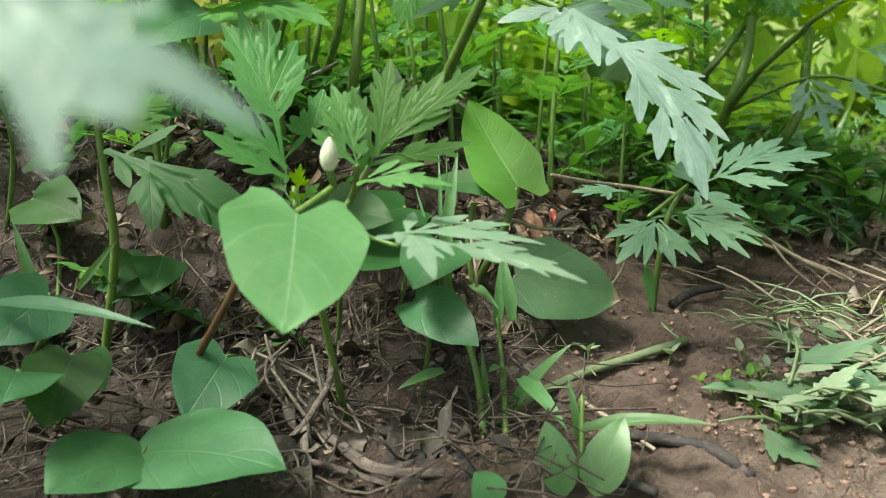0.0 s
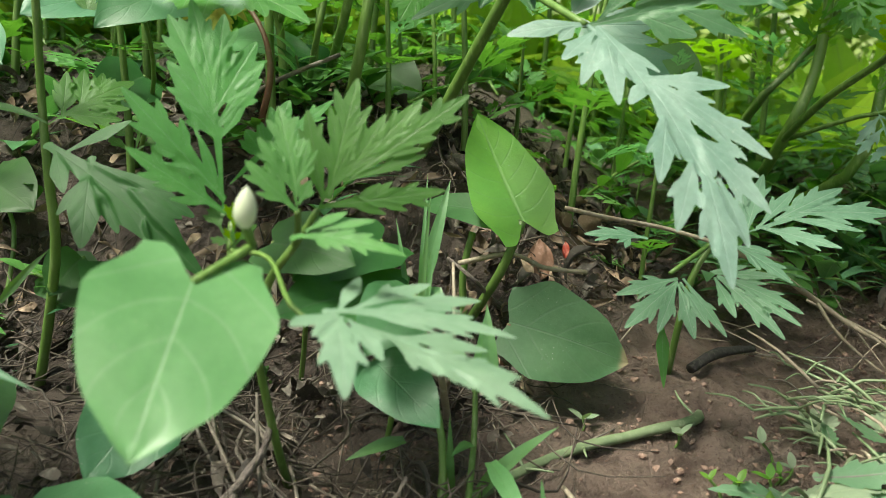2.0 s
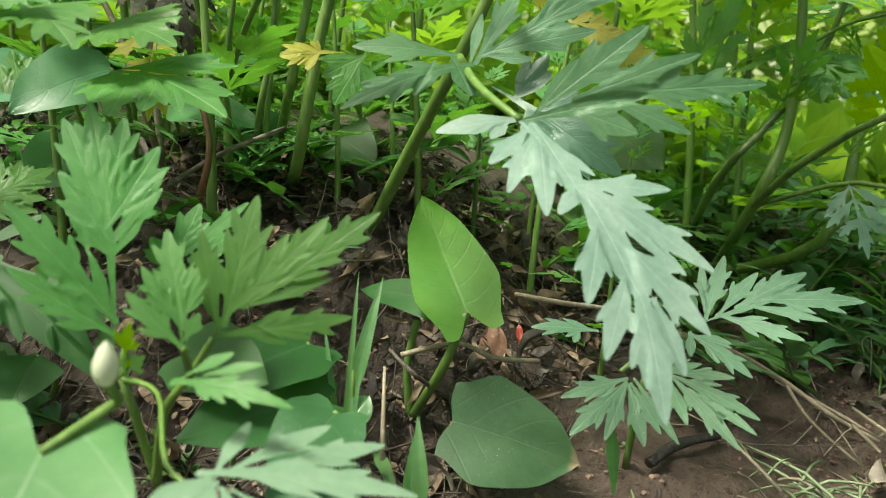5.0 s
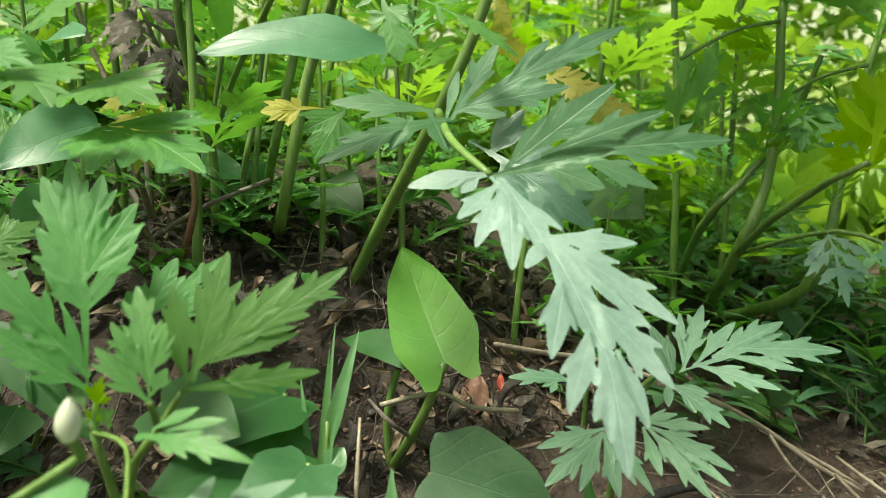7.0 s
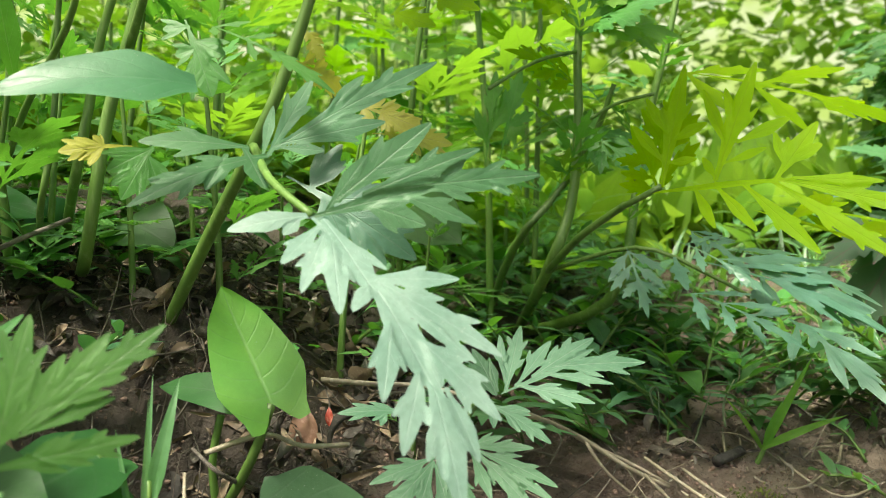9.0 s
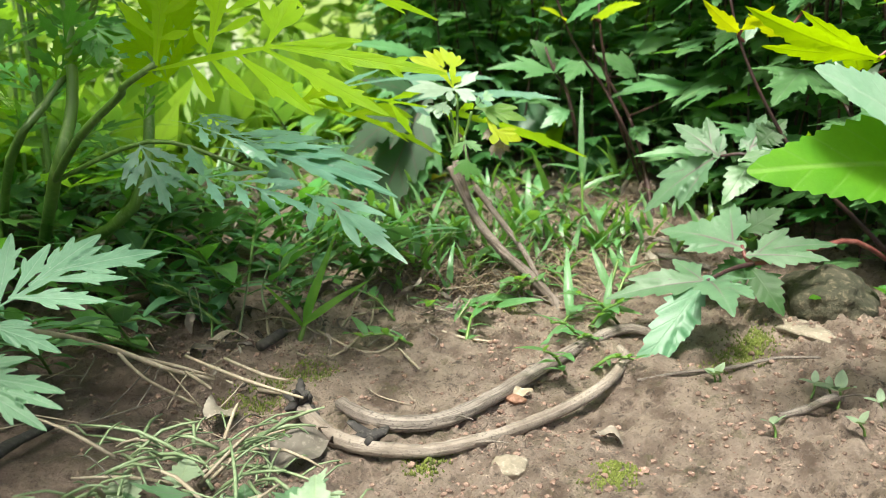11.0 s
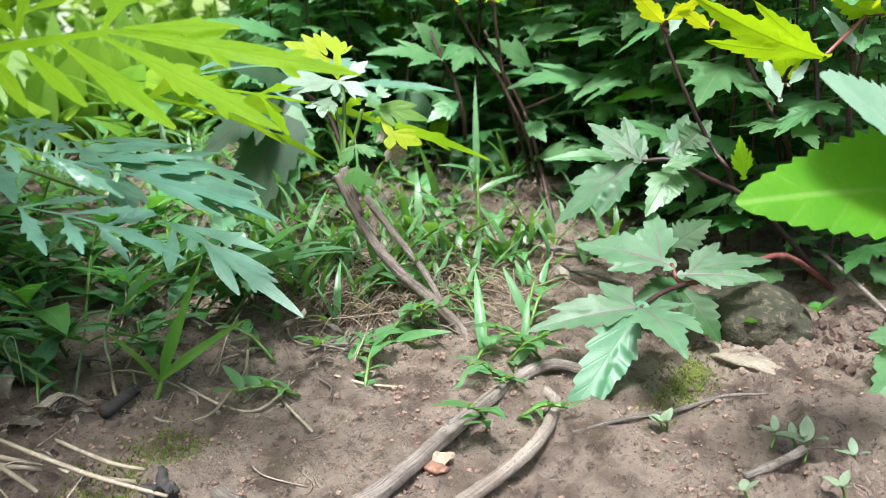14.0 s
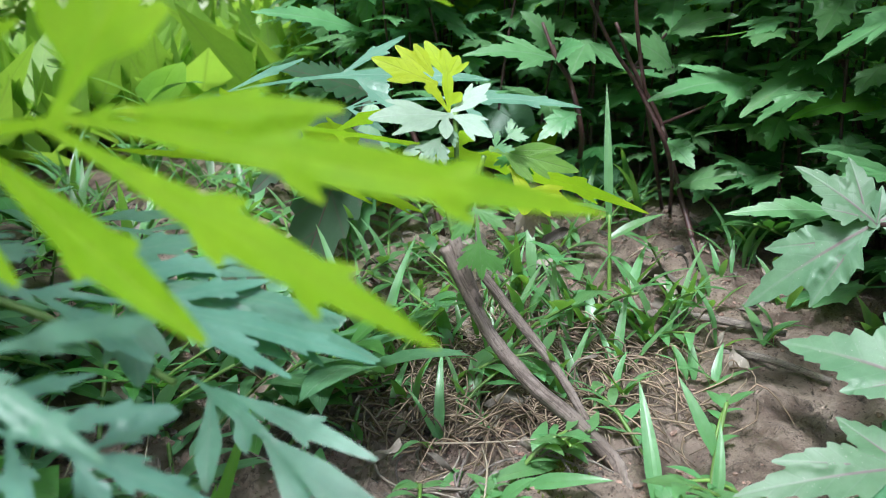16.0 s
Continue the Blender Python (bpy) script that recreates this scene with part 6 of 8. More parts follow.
def purple_stems():
    specs = (
        ([(0.6452, 0.3869, 0.0697)] + [(0.5256, 0.3367, 0.1150), (0.5162, 0.3436, 0.1318), (0.5014, 0.3524, 0.1628), (0.4943, 0.3601, 0.1912), (0.4902, 0.3629, 0.2131)], 0.0019),
        ([(0.6767, 0.3535, 0.0684)] + [(0.5642, 0.3233, 0.1289), (0.5547, 0.3329, 0.1552), (0.5461, 0.3409, 0.1794), (0.5416, 0.3461, 0.2088)], 0.0021),
        ([(0.6722, 0.3594, 0.0688)] + [(0.5616, 0.3289, 0.1397), (0.5469, 0.3206, 0.1611), (0.5426, 0.3135, 0.1724)], 0.0018),
        ([(0.6835, 0.3467, 0.0682)] + [(0.5660, 0.3075, 0.1307), (0.5607, 0.3090, 0.1692), (0.5551, 0.3101, 0.2060), (0.5588, 0.3134, 0.2315)], 0.0023),
        ([(0.6973, 0.3312, 0.0675)] + [(0.5564, 0.2902, 0.1375), (0.5428, 0.2849, 0.1739), (0.5387, 0.2795, 0.1919)], 0.0021),
        ([(0.6241, 0.5349, 0.0906)] + [(0.5547, 0.4929, 0.1329), (0.5405, 0.5026, 0.1693), (0.5258, 0.5090, 0.1915), (0.5132, 0.5140, 0.2165), (0.5039, 0.5164, 0.2439)], 0.0019),
        ([(0.6214, 0.5384, 0.0908)] + [(0.5505, 0.5038, 0.1578), (0.5435, 0.5047, 0.1878), (0.5377, 0.5039, 0.2167), (0.5413, 0.5082, 0.2458)], 0.0018),
    )
    tops = (
        (0, SHOOT, (0.4925, 0.3584, 0.1931), (0.4637, 0.3608, 0.2081), (-0.4494, -0.3995, -0.7990), [(0.00, 0.00, 0, 1.00, 0.188, 4)]),
        (0, SHOOT, (0.4922, 0.3564, 0.1942), (0.4930, 0.3366, 0.2037), (-0.4494, -0.3995, -0.7990), [(0.00, 0.00, 0, 1.00, 0.285, 4)]),
        (0, DOWNY, (0.4958, 0.3571, 0.1877), (0.5073, 0.3543, 0.2019), (-0.6084, -0.7098, 0.3549), [(0.00, 0.00, -1, 1.03, 0.181, 1)]),
        (1, SHOOT, (0.5115, 0.3436, 0.1898), (0.4872, 0.3494, 0.2005), (-0.4494, -0.3995, -0.7990), [(0.00, 0.00, 0, 1.00, 0.185, 4)]),
        (2, LIME, (0.5510, 0.3198, 0.1645), (0.5225, 0.3118, 0.1845), (-0.4494, -0.3995, -0.7990), [(0.00, 0.00, 0, 1.05, 0.260, 6)]),
        (2, DOWNY, (0.5303, 0.3149, 0.1542), (0.5314, 0.3247, 0.1758), (-0.6084, -0.7098, 0.3549), [(0.00, 0.00, 0, 1.00, 0.217, 2)]),
        (2, DOWNY, (0.5363, 0.3131, 0.1609), (0.5502, 0.3075, 0.1735), (-0.6084, -0.7098, 0.3549), [(0.00, 0.00, 0, 1.00, 0.172, 2)]),
        (3, SERR, (0.5564, 0.3263, 0.1640), (0.5261, 0.3350, 0.1902), (-0.4295, -0.8798, -0.2037), [(0.00, 0.00, 0, 1.00, 0.200, 5)]),
        (4, SHOOT, (0.5441, 0.2736, 0.1918), (0.5126, 0.2897, 0.2015), (-0.4494, -0.3995, -0.7990), [(0.00, 0.00, -1, 1.03, 0.238, 5)]),
        (4, DOWNY, (0.5288, 0.2795, 0.1749), (0.5240, 0.2944, 0.1966), (-0.6084, -0.7098, 0.3549), [(0.00, 0.00, 0, 1.00, 0.164, 2)]),
        (4, LIME, (0.4904, 0.2810, 0.1728), (0.4250, 0.3090, 0.1957), (-0.4494, -0.3995, -0.7990), [(0.00, 0.00, 0, 1.01, 0.150, 9), (-0.00, 0.17, -18, 0.61, 0.107, 5), (0.02, 0.11, 13, 0.65, 0.079, 5)]),
        (5, SERR, (0.5132, 0.5140, 0.2165), (0.5137, 0.4738, 0.2295), (-0.7587, 0.1943, 0.6218), [(0.00, 0.00, 0, 1.00, 0.240, 6)]),
        (5, SHOOT, (0.5135, 0.5142, 0.2183), (0.4816, 0.5051, 0.2259), (0.3339, -0.4956, 0.8018), [(0.00, 0.00, 0, 1.00, 0.260, 6)]),
        (6, SHOOT, (0.5278, 0.5001, 0.2194), (0.5275, 0.4587, 0.2255), (-0.6932, 0.1098, 0.7123), [(0.00, 0.00, 0, 1.00, 0.220, 6)]),
    )
    for k, (pts, r) in enumerate(specs):
        p = thing("serrate_shrub", pts[0], "upright dark purple stem of a toothed shrub with bright top leaves", "shrub", "serrate shrubs")
        stem(p, pts, [0.62 * r, 0.62 * r, r * 0.58, r * 0.5, r * 0.42], PURPSTEM, sides=9)
        for j, (own, mat, b, t, n, pieces) in enumerate(tops):
            if own == k:
                stalk_foot = min((Vector(q) for q in pts), key=lambda q: (q - Vector(b)).length)
                stalk = stem(p, [stalk_foot, b], [0.0009, 0.0008], RUBYSTEM, name="leaf_stalk", fine=2)
                saw_leaf(stalk, mat, b, t, n, pieces, seed=200 + j)
    p = thing("serrate_shrub", (0.7243, 0.2855, 0.0675), "large toothed light green leaf close by on a red stalk", "shrub", "serrate shrubs")
    hub = (0.4142, 0.2140, 0.1277)
    stem(p, [(0.7243, 0.2855, 0.0675), (0.4709, 0.2180, 0.0869), hub], [0.003, 0.0022, 0.0014], PURPSTEM)
    toothed_leaf(p, BRIGHT, hub, (0.3406, 0.2512, 0.1302), (-0.55, -0.6, 0.55), 0.021, 13, 0.04, 230, lobed=False, cells=110, tooth=0.15, shape=np_egg, label="large toothed light green leaflet")
    # The silvery colour holds the glare on this leaflet.
    toothed_leaf(p, SILVERY, hub, (0.3537, 0.2343, 0.1648), (-0.45, -0.45, 0.9), 0.024, 11, 0.04, 231, lobed=False, cells=110, tooth=0.15, shape=np_egg, label="toothed leaflet with glare put into its pale colour")
    toothed_leaf(p, BRIGHT, hub, (0.3941, 0.2232, 0.0982), (-0.5, -0.5, 0.5), 0.014, 14, 0.04, 232, lobed=False, cells=110, tooth=0.15, shape=np_egg)
    q = thing("serrate_shrub", (0.5154, 0.2432, 0.0383), "small toothed green leaves low over the soil", "shrub", "serrate shrubs")
    cut_leaflet(q, SERR, (0.4973, 0.2388, 0.0485), (0.4626, 0.2472, 0.0308), (-0.5, -0.5, 0.5), 0.014, 240)
    cut_leaflet(q, SERR, (0.4981, 0.2393, 0.0534), (0.4725, 0.2516, 0.0572), (-0.5, -0.5, 0.5), 0.010, 241)
    stem(q, [(0.5154, 0.2432, 0.0383), (0.4975, 0.2389, 0.0497)], [0.001, 0.0009], PURPSTEM)
    for label, root, trunk, leaves in (
        ("toothed shrub shoot with broad lit green leaves", (0.5652, 0.4796, 0.0741), [(0.5886, 0.5083, 0.1134), (0.5793, 0.5141, 0.1485), (0.5650, 0.5231, 0.1795), (0.5543, 0.5266, 0.2030)], (
            (SERR, 0.0130, (0.6130, 0.4754, 0.1685), (0.5442, 0.5020, 0.1626), (-0.2688, -0.5126, 0.8155)), (SERR, 0.0110, (0.5895, 0.5142, 0.1784), (0.5542, 0.5247, 0.1972), (-0.1066, -0.9387, 0.3279)), (SERR, 0.0100, (0.5906, 0.5189, 0.1965), (0.6022, 0.4826, 0.2039), (-0.7333, -0.0971, 0.6729)), (SERR, 0.0100, (0.5798, 0.5106, 0.1394), (0.5702, 0.4875, 0.1267), (-0.5997, -0.1793, 0.7799)), (SERR, 0.0090, (0.5797, 0.5030, 0.1151), (0.5911, 0.4669, 0.1226), (-0.6770, -0.0606, 0.7335)))),
        ("toothed shrub shoot with broad lit green leaves", (0.6177, 0.4084, 0.0695), [(0.6579, 0.4323, 0.1200), (0.6475, 0.4399, 0.1571), (0.6475, 0.4474, 0.1809), (0.6392, 0.4486, 0.2042)], (
            (SERR, 0.0150, (0.6448, 0.4483, 0.1757), (0.5626, 0.4612, 0.1538), (-0.2934, -0.3654, 0.8834)), (FRESH, 0.0120, (0.6399, 0.4190, 0.1573), (0.5794, 0.4451, 0.1520), (-0.2484, -0.3958, 0.8841)), (SERR, 0.0120, (0.6481, 0.4478, 0.1838), (0.6516, 0.4189, 0.1913), (-0.7433, 0.0796, 0.6642)), (SERR, 0.0110, (0.6469, 0.4357, 0.1423), (0.6066, 0.4419, 0.1328), (-0.2656, -0.3284, 0.9064)), (SERR, 0.0120, (0.6531, 0.4479, 0.1984), (0.6076, 0.4640, 0.2050), (-0.1060, -0.6163, 0.7804)))),
        ("toothed shrub shoot with broad lit green leaves", (0.6172, 0.6063, 0.1011), [(0.5622, 0.5548, 0.1391), (0.5554, 0.5573, 0.1712), (0.5442, 0.5582, 0.1854), (0.5423, 0.5663, 0.2052)], (
            (SERR, 0.0100, (0.5442, 0.5582, 0.1854), (0.4919, 0.5797, 0.1890), (-0.2150, -0.6461, 0.7324)), (SERR, 0.0100, (0.5445, 0.5584, 0.1869), (0.5402, 0.5360, 0.1922), (-0.7690, 0.2815, 0.5740)), (SERR, 0.0110, (0.5525, 0.5669, 0.1930), (0.5344, 0.5756, 0.2117), (-0.2978, -0.9426, 0.1507)), (SERR, 0.0090, (0.5547, 0.5529, 0.1557), (0.5281, 0.5593, 0.1422), (-0.4770, -0.5465, 0.6883))))):
        w = thing("serrate_shrub", root, label, "shrub", "serrate shrubs")
        stem(w, [root] + trunk, [0.0018, 0.0016, 0.0014, 0.0012, 0.0009], PURPSTEM)
        for k, (mat, half, b, t, n) in enumerate(leaves):
            near = min(trunk, key=lambda q: (Vector(q) - Vector(b)).length)
            holder = w
            if (Vector(near) - Vector(b)).length > 0.004:
                holder = stem(w, [near, b], [0.0009, 0.0007], PURPSTEM, name="leaf_stalk", fine=2)
            toothed_leaf(holder, mat, b, t, n, half, 7, 0.08, 260 + k, lobed=True)
    v = thing("purple_veined_leaf", (0.4082, 0.5970, 0.0725), "large grey-green leaf with purple veins hanging from a purple stalk", "leaf")
    stem(v, [(0.5015, 0.6090, 0.0865)] + [(0.5039, 0.6338, 0.1443), (0.4775, 0.6379, 0.1681), (0.4623, 0.6378, 0.1644)], [0.0018, 0.0016, 0.0014], PURPSTEM)
    toothed_leaf(v, PURPLE, (0.4716, 0.6367, 0.1682), (0.4132, 0.6325, 0.0694), (-0.5, -0.7, 0.25), 0.026, 9, 0.04, 250, lobed=False, cells=80, name="leaf", tooth=0.2, shape=np_egg)
    toothed_leaf(v, SERR, (0.4700, 0.6300, 0.1600), (0.4500, 0.6250, 0.0850), (-0.6, -0.6, 0.35), 0.018, 8, 0.06, 253, cells=80, name="leaf")
    toothed_leaf(v, PURPLE, (0.4620, 0.6370, 0.1650), (0.3880, 0.6280, 0.1250), (-0.4, -0.7, 0.5), 0.018, 8, 0.06, 254, cells=80, name="leaf")
    toothed_leaf(v, PURPLE, (0.4778, 0.6381, 0.1701), (0.4236, 0.6540, 0.1870), (-0.4, -0.5, 0.8), 0.018, 9, 0.04, 251, lobed=False, cells=80, name="leaf")
    toothed_leaf(v, SERR, (0.4927, 0.6618, 0.2059), (0.4254, 0.6748, 0.2171), (-0.3, -0.5, 0.8), 0.013, 8, 0.04, 252, lobed=False, cells=80, name="leaf")


twig()
roots()
low_branch()
purple_stems()


# ---- plants further back ----
def tall_mugwort(at, height, seed, label, mat=None, leaves=15, size=0.085, first=0.12, stem_mat=None):
    rnd = random.Random(seed)
    p = thing("mugwort_plant", at, label, "plant", "mugwort stand")
    o = Vector(at)
    lean = Vector((rnd.uniform(-0.12, 0.12), rnd.uniform(-0.12, 0.12), 0))
    line = [o + Vector((0, 0, height * s)) + lean * (height * max(0, s) ** 1.6) for s in (-0.03, 0.25, 0.5, 0.75, 1.0)]
    stem(p, line, [0.0024, 0.0021, 0.0018, 0.0014, 0.0009], stem_mat or STEM)
    turn = rnd.uniform(0, 6.28)
    for k in range(leaves):
        s = first + (1 - first) * k / (leaves - 1)
        b = o + Vector((0, 0, height * s)) + lean * (height * s ** 1.6)
        turn += 2.4
        ln = size * (1.15 - 0.7 * s) * rnd.uniform(0.8, 1.2)
        rise = rnd.uniform(-0.25, 0.55) + 0.5 * s
        d = Vector((math.cos(turn), math.sin(turn), rise)).normalized()
        n = Vector((-0.2 * math.cos(turn), -0.2 * math.sin(turn), 1.0))
        lobed_leaf(p, mat or (BRIGHT if k % 5 == 3 else (MUG if k % 4 == 0 else FRESH)), b + d * 0.008, b + d * (0.008 + ln), n, fat=rnd.uniform(0.62, 0.95), pairs=4, spread=0.44, bulge=rnd.uniform(0.02, 0.12), slim=0.85, seed=seed * 50 + k, cells=62)
    return p


def serrate_shrub(at, height, seed, dark=True):
    rnd = random.Random(seed)
    p = thing("serrate_shrub", at, "dark green toothed shrub shoot on a purple stem", "shrub", "serrate shrubs")
    o = Vector(at)
    lean = Vector((rnd.uniform(-0.22, 0.22), rnd.uniform(-0.22, 0.22), 0))
    line = [o + Vector((0, 0, height * s)) + lean * (height * max(0, s) ** 1.4) for s in (-0.03, 0.3, 0.6, 0.85, 1.0)]
    stem(p, line, [0.0012, 0.0011, 0.001, 0.0009, 0.0007], PURPSTEM)
    turn = rnd.uniform(0, 6.28)
    for k in range(19):
        s = 0.05 + 0.95 * k / 18
        b = o + Vector((0, 0, height * s)) + lean * (height * s ** 1.4)
        turn += 2.4
        d = Vector((math.cos(turn) - 0.55, math.sin(turn) - 0.45, rnd.uniform(-0.45, 0.15))).normalized()
        reach = rnd.uniform(0.018, 0.040)
        mat = (SERR, DEEP, LIME)[2 if s > 0.9 and not dark else (1 if k % 4 == 1 else 0)]
        m, _ = frame_of(b, b + d, (0.6 * d.x - 0.15, 0.6 * d.y - 0.12, 1))
        pieces = [(0, 0, 0, reach * 1.05, 0.0016, 0, 0, np_stalk, 0.0)]
        for a in (-58, 0, 58):
            ln = rnd.uniform(0.028, 0.044) * (1.0 if a == 0 else 0.85)
            fall = rnd.uniform(-0.35, 0.05) * ln
            pieces.append((0, reach, a, ln, ln * 0.30, 6, 0.36, np_saw, fall))
            for side in (-1, 1):
                pieces.append((0.25 * ln * math.sin(radians(a)), reach + 0.25 * ln * math.cos(radians(a)), a + side * 33, 0.50 * ln, 0.13 * ln, 3, 0.34, np_saw, 0.4 * fall, 0.25 * fall))
        sh = cut_sheet(pieces, 0.0011, 0.14, 0.08, 0.006, seed * 40 + k)
        bend(sh, 0.1, 0.06, rnd.uniform(-0.4, 0.4))
        put("leaf", sh.mesh("leaf", mat), p, m)
    return p


def spread_out(count, x0, x1, y0, y1, gap, seed, ok=None):
    rnd = random.Random(seed)
    got = []
    for _ in range(count * 40):
        x, y = rnd.uniform(x0, x1), rnd.uniform(y0, y1)
        if (ok is None or ok(x, y)) and all((x - a) ** 2 + (y - b) ** 2 > gap * gap for a, b in got):
            got.append((x, y))
            if len(got) == count:
                break
    return got


def background():
    rnd = random.Random(11)
    spots = spread_out(62, -0.8, 0.62, 0.54, 1.7, 0.055, 3, lambda x, y: x < 0.27 + 0.05 * (y - 0.56) and x > -0.15 - 0.7 * y)
    protos = []
    for k, (x, y) in enumerate(spots):
        at = on_ground(x, y)
        if k < 5:
            protos.append(tall_mugwort(at, rnd.uniform(0.42, 0.6), 300 + k, "tall leafy green mugwort standing in a thicket", leaves=22, size=rnd.uniform(0.08, 0.10), first=0.05))
        else:
            m = Matrix.Translation(at) @ Matrix.Rotation(rnd.uniform(0, 6.28), 4, "Z")
            s = rnd.uniform(0.8, 1.15)
            copy_thing(protos[k % 5], m @ Matrix.Scale(s, 4))
    spots = spread_out(78, 0.42, 1.0, 0.26, 1.2, 0.045, 5, lambda x, y: (x > 0.585 + 0.35 * (y - 0.36) if y < 0.55 else x > max(0.65 - 1.1 * (y - 0.55), 0.50 + 0.60 * (y - 0.69))))
    protos = []
    for k, (x, y) in enumerate(spots):
        at = on_ground(x, y)
        if k < 5:
            protos.append(serrate_shrub(at, rnd.uniform(0.25, 0.35), 400 + k, k != 2))
        else:
            m = Matrix.Translation(at) @ Matrix.Rotation(rnd.uniform(-0.8, 0.8), 4, "Z")
            copy_thing(protos[k % 5], m @ Matrix.Scale(rnd.uniform(0.75, 1.25), 4))
    rim = spread_out(66, 0.42, 0.85, 0.30, 0.95, 0.026, 6, lambda x, y: 0 < (x - 0.585 - 0.35 * (y - 0.36) if y < 0.55 else x - max(0.65 - 1.1 * (y - 0.55), 0.50 + 0.60 * (y - 0.69))) < 0.11)
    for k, (x, y) in enumerate(rim):
        m = Matrix.Translation(on_ground(x, y)) @ Matrix.Rotation(rnd.uniform(-0.8, 0.8), 4, "Z")
        copy_thing(protos[k % 5], m @ Matrix.Scale(rnd.uniform(0.5, 0.85), 4))
    # the dense inner leaves of the thicket
    sh = Sheet()
    while len(sh.v) < 13 * 5000:
        x, y, h = rnd.uniform(0.45, 1.7), rnd.uniform(0.15, 1.9), rnd.uniform(0.0, 0.50)
        inward = x - 0.585 - 0.35 * (y - 0.36) if y < 0.55 else x - max(0.65 - 1.1 * (y - 0.55), 0.50 + 0.60 * (y - 0.69))
        if inward < 0.16 + 0.10 * rnd.random() - 0.06 * h:
            continue
        c = Vector((x, y, ground_z(x, y) + h))
        a = rnd.uniform(0, 6.28)
        d = Vector((math.cos(a), math.sin(a), rnd.uniform(-0.6, 0.15))).normalized()
        side = d.cross(Vector((rnd.uniform(-0.35, 0.35), rnd.uniform(-0.35, 0.35), 1))).normalized()
        ln, n0 = rnd.uniform(0.030, 0.055), len(sh.v)
        up = side.cross(d)
        for along, wide in ((0.0, 0.0), (0.22, 0.22), (0.30, 0.17), (0.50, 0.30), (0.58, 0.18), (0.76, 0.17), (1.0, 0.0), (0.76, -0.17), (0.58, -0.18), (0.50, -0.30), (0.30, -0.17), (0.22, -0.22)):
            sh.v.append(tuple(c + d * (ln * along) + side * (ln * wide) - up * (ln * (0.25 * along * along - 0.15 * abs(wide)))))
            sh.uv.append((0.5 + wide, along))
        sh.v.append(tuple(c + d * (0.45 * ln)))
        sh.uv.append((0.5, 0.45))
        sh.f += [(n0 + 12, n0 + k, n0 + (k + 1) % 12) for k in range(12)]
    tagged(new("thicket_leaves", sh.mesh("thicket_leaves", SERR)), "dense dark green toothed leaves inside the thicket", "shrub", kind="stuff")
    # Unseen plant, added left of the path to shade the low leaves there.
    tall_mugwort(on_ground(-0.30, 0.17), 0.50, 360, "tall mugwort out of view beside the path, set to shade the left plants", MUG, leaves=13, size=0.12, first=0.5)
    bank = []
    for k, (x, y) in enumerate(spread_out(15, -0.36, -0.06, 0.40, 0.58, 0.045, 16)):
        if k < 4:
            bank.append(tall_mugwort(on_ground(x, y), rnd.uniform(0.13, 0.2), 350 + k, "young green mugwort on the littered bank", MUG, leaves=11, size=0.062, first=0.12))
        else:
            copy_thing(bank[k % 4], Matrix.Translation(on_ground(x, y)) @ Matrix.Rotation(rnd.uniform(0, 6.28), 4, "Z") @ Matrix.Scale(rnd.uniform(0.8, 1.2), 4))
    for k, (x, y) in enumerate(spread_out(9, -0.05, 0.10, 0.43, 0.56, 0.035, 18)):
        copy_thing(bank[k % 4], Matrix.Translation(on_ground(x, y)) @ Matrix.Rotation(rnd.uniform(0, 6.28), 4, "Z") @ Matrix.Scale(rnd.uniform(0.55, 0.85), 4))
    # a far hedge of many leaves
    sh = Sheet()
    for k in range(52000):
        a = rnd.uniform(-1.2, 1.9)
        r = rnd.uniform(1.8, 3.2)
        h = rnd.uniform(0, 1) ** 1.2 * 1.7
        c = Vector((r * math.sin(a * 0.9), r * math.cos(a * 0.9), h + 0.1))
        if noise.noise(c * 2.3) < -0.20 - 0.2 * (1 - h):
            continue
        ln = rnd.uniform(0.035, 0.08)
        d = Vector((rnd.uniform(-1, 1), rnd.uniform(-1, 1), rnd.uniform(-0.6, 0.6))).normalized()
        e = d.cross(Vector((rnd.uniform(-0.5, 0.5), rnd.uniform(-0.5, 0.5), 1))).normalized() * ln * 0.3
        n0 = len(sh.v)
        for q, u in ((c, (0.5, 0)), (c + d * ln * 0.45 + e, (1, 0.45)), (c + d * ln, (0.5, 1)), (c + d * ln * 0.45 - e, (0, 0.45)), (c + d * ln * 0.5 + Vector((0, 0, 0.006)), (0.5, 0.5))):
            sh.v.append(tuple(q))
            sh.uv.append(u)
        sh.f += [(n0, n0 + 1, n0 + 4), (n0 + 1, n0 + 2, n0 + 4), (n0 + 2, n0 + 3, n0 + 4), (n0 + 3, n0, n0 + 4)]
    for k in range(60000):
        a, r = rnd.uniform(-1.2, 1.9) if k < 16000 else rnd.uniform(-3.5, 3.5), 1.1 + 7.0 * rnd.random() ** 1.3
        c = Vector((r * math.sin(a * 0.9), r * math.cos(a * 0.9), 0))
        c.z = ground_z(c.x, c.y) + rnd.uniform(0, 0.05)
        ln = rnd.uniform(0.05, 0.14)
        d = Vector((rnd.uniform(-1, 1), rnd.uniform(-1, 1), rnd.uniform(0.1, 1.4))).normalized()
        e = d.cross(Vector((rnd.uniform(-0.5, 0.5), rnd.uniform(-0.5, 0.5), 1))).normalized() * ln * 0.2
        n0 = len(sh.v)
        for q, u in ((c, (0.5, 0)), (c + d * ln * 0.45 + e, (1, 0.45)), (c + d * ln, (0.5, 1)), (c + d * ln * 0.45 - e, (0, 0.45))):
            sh.v.append(tuple(q))
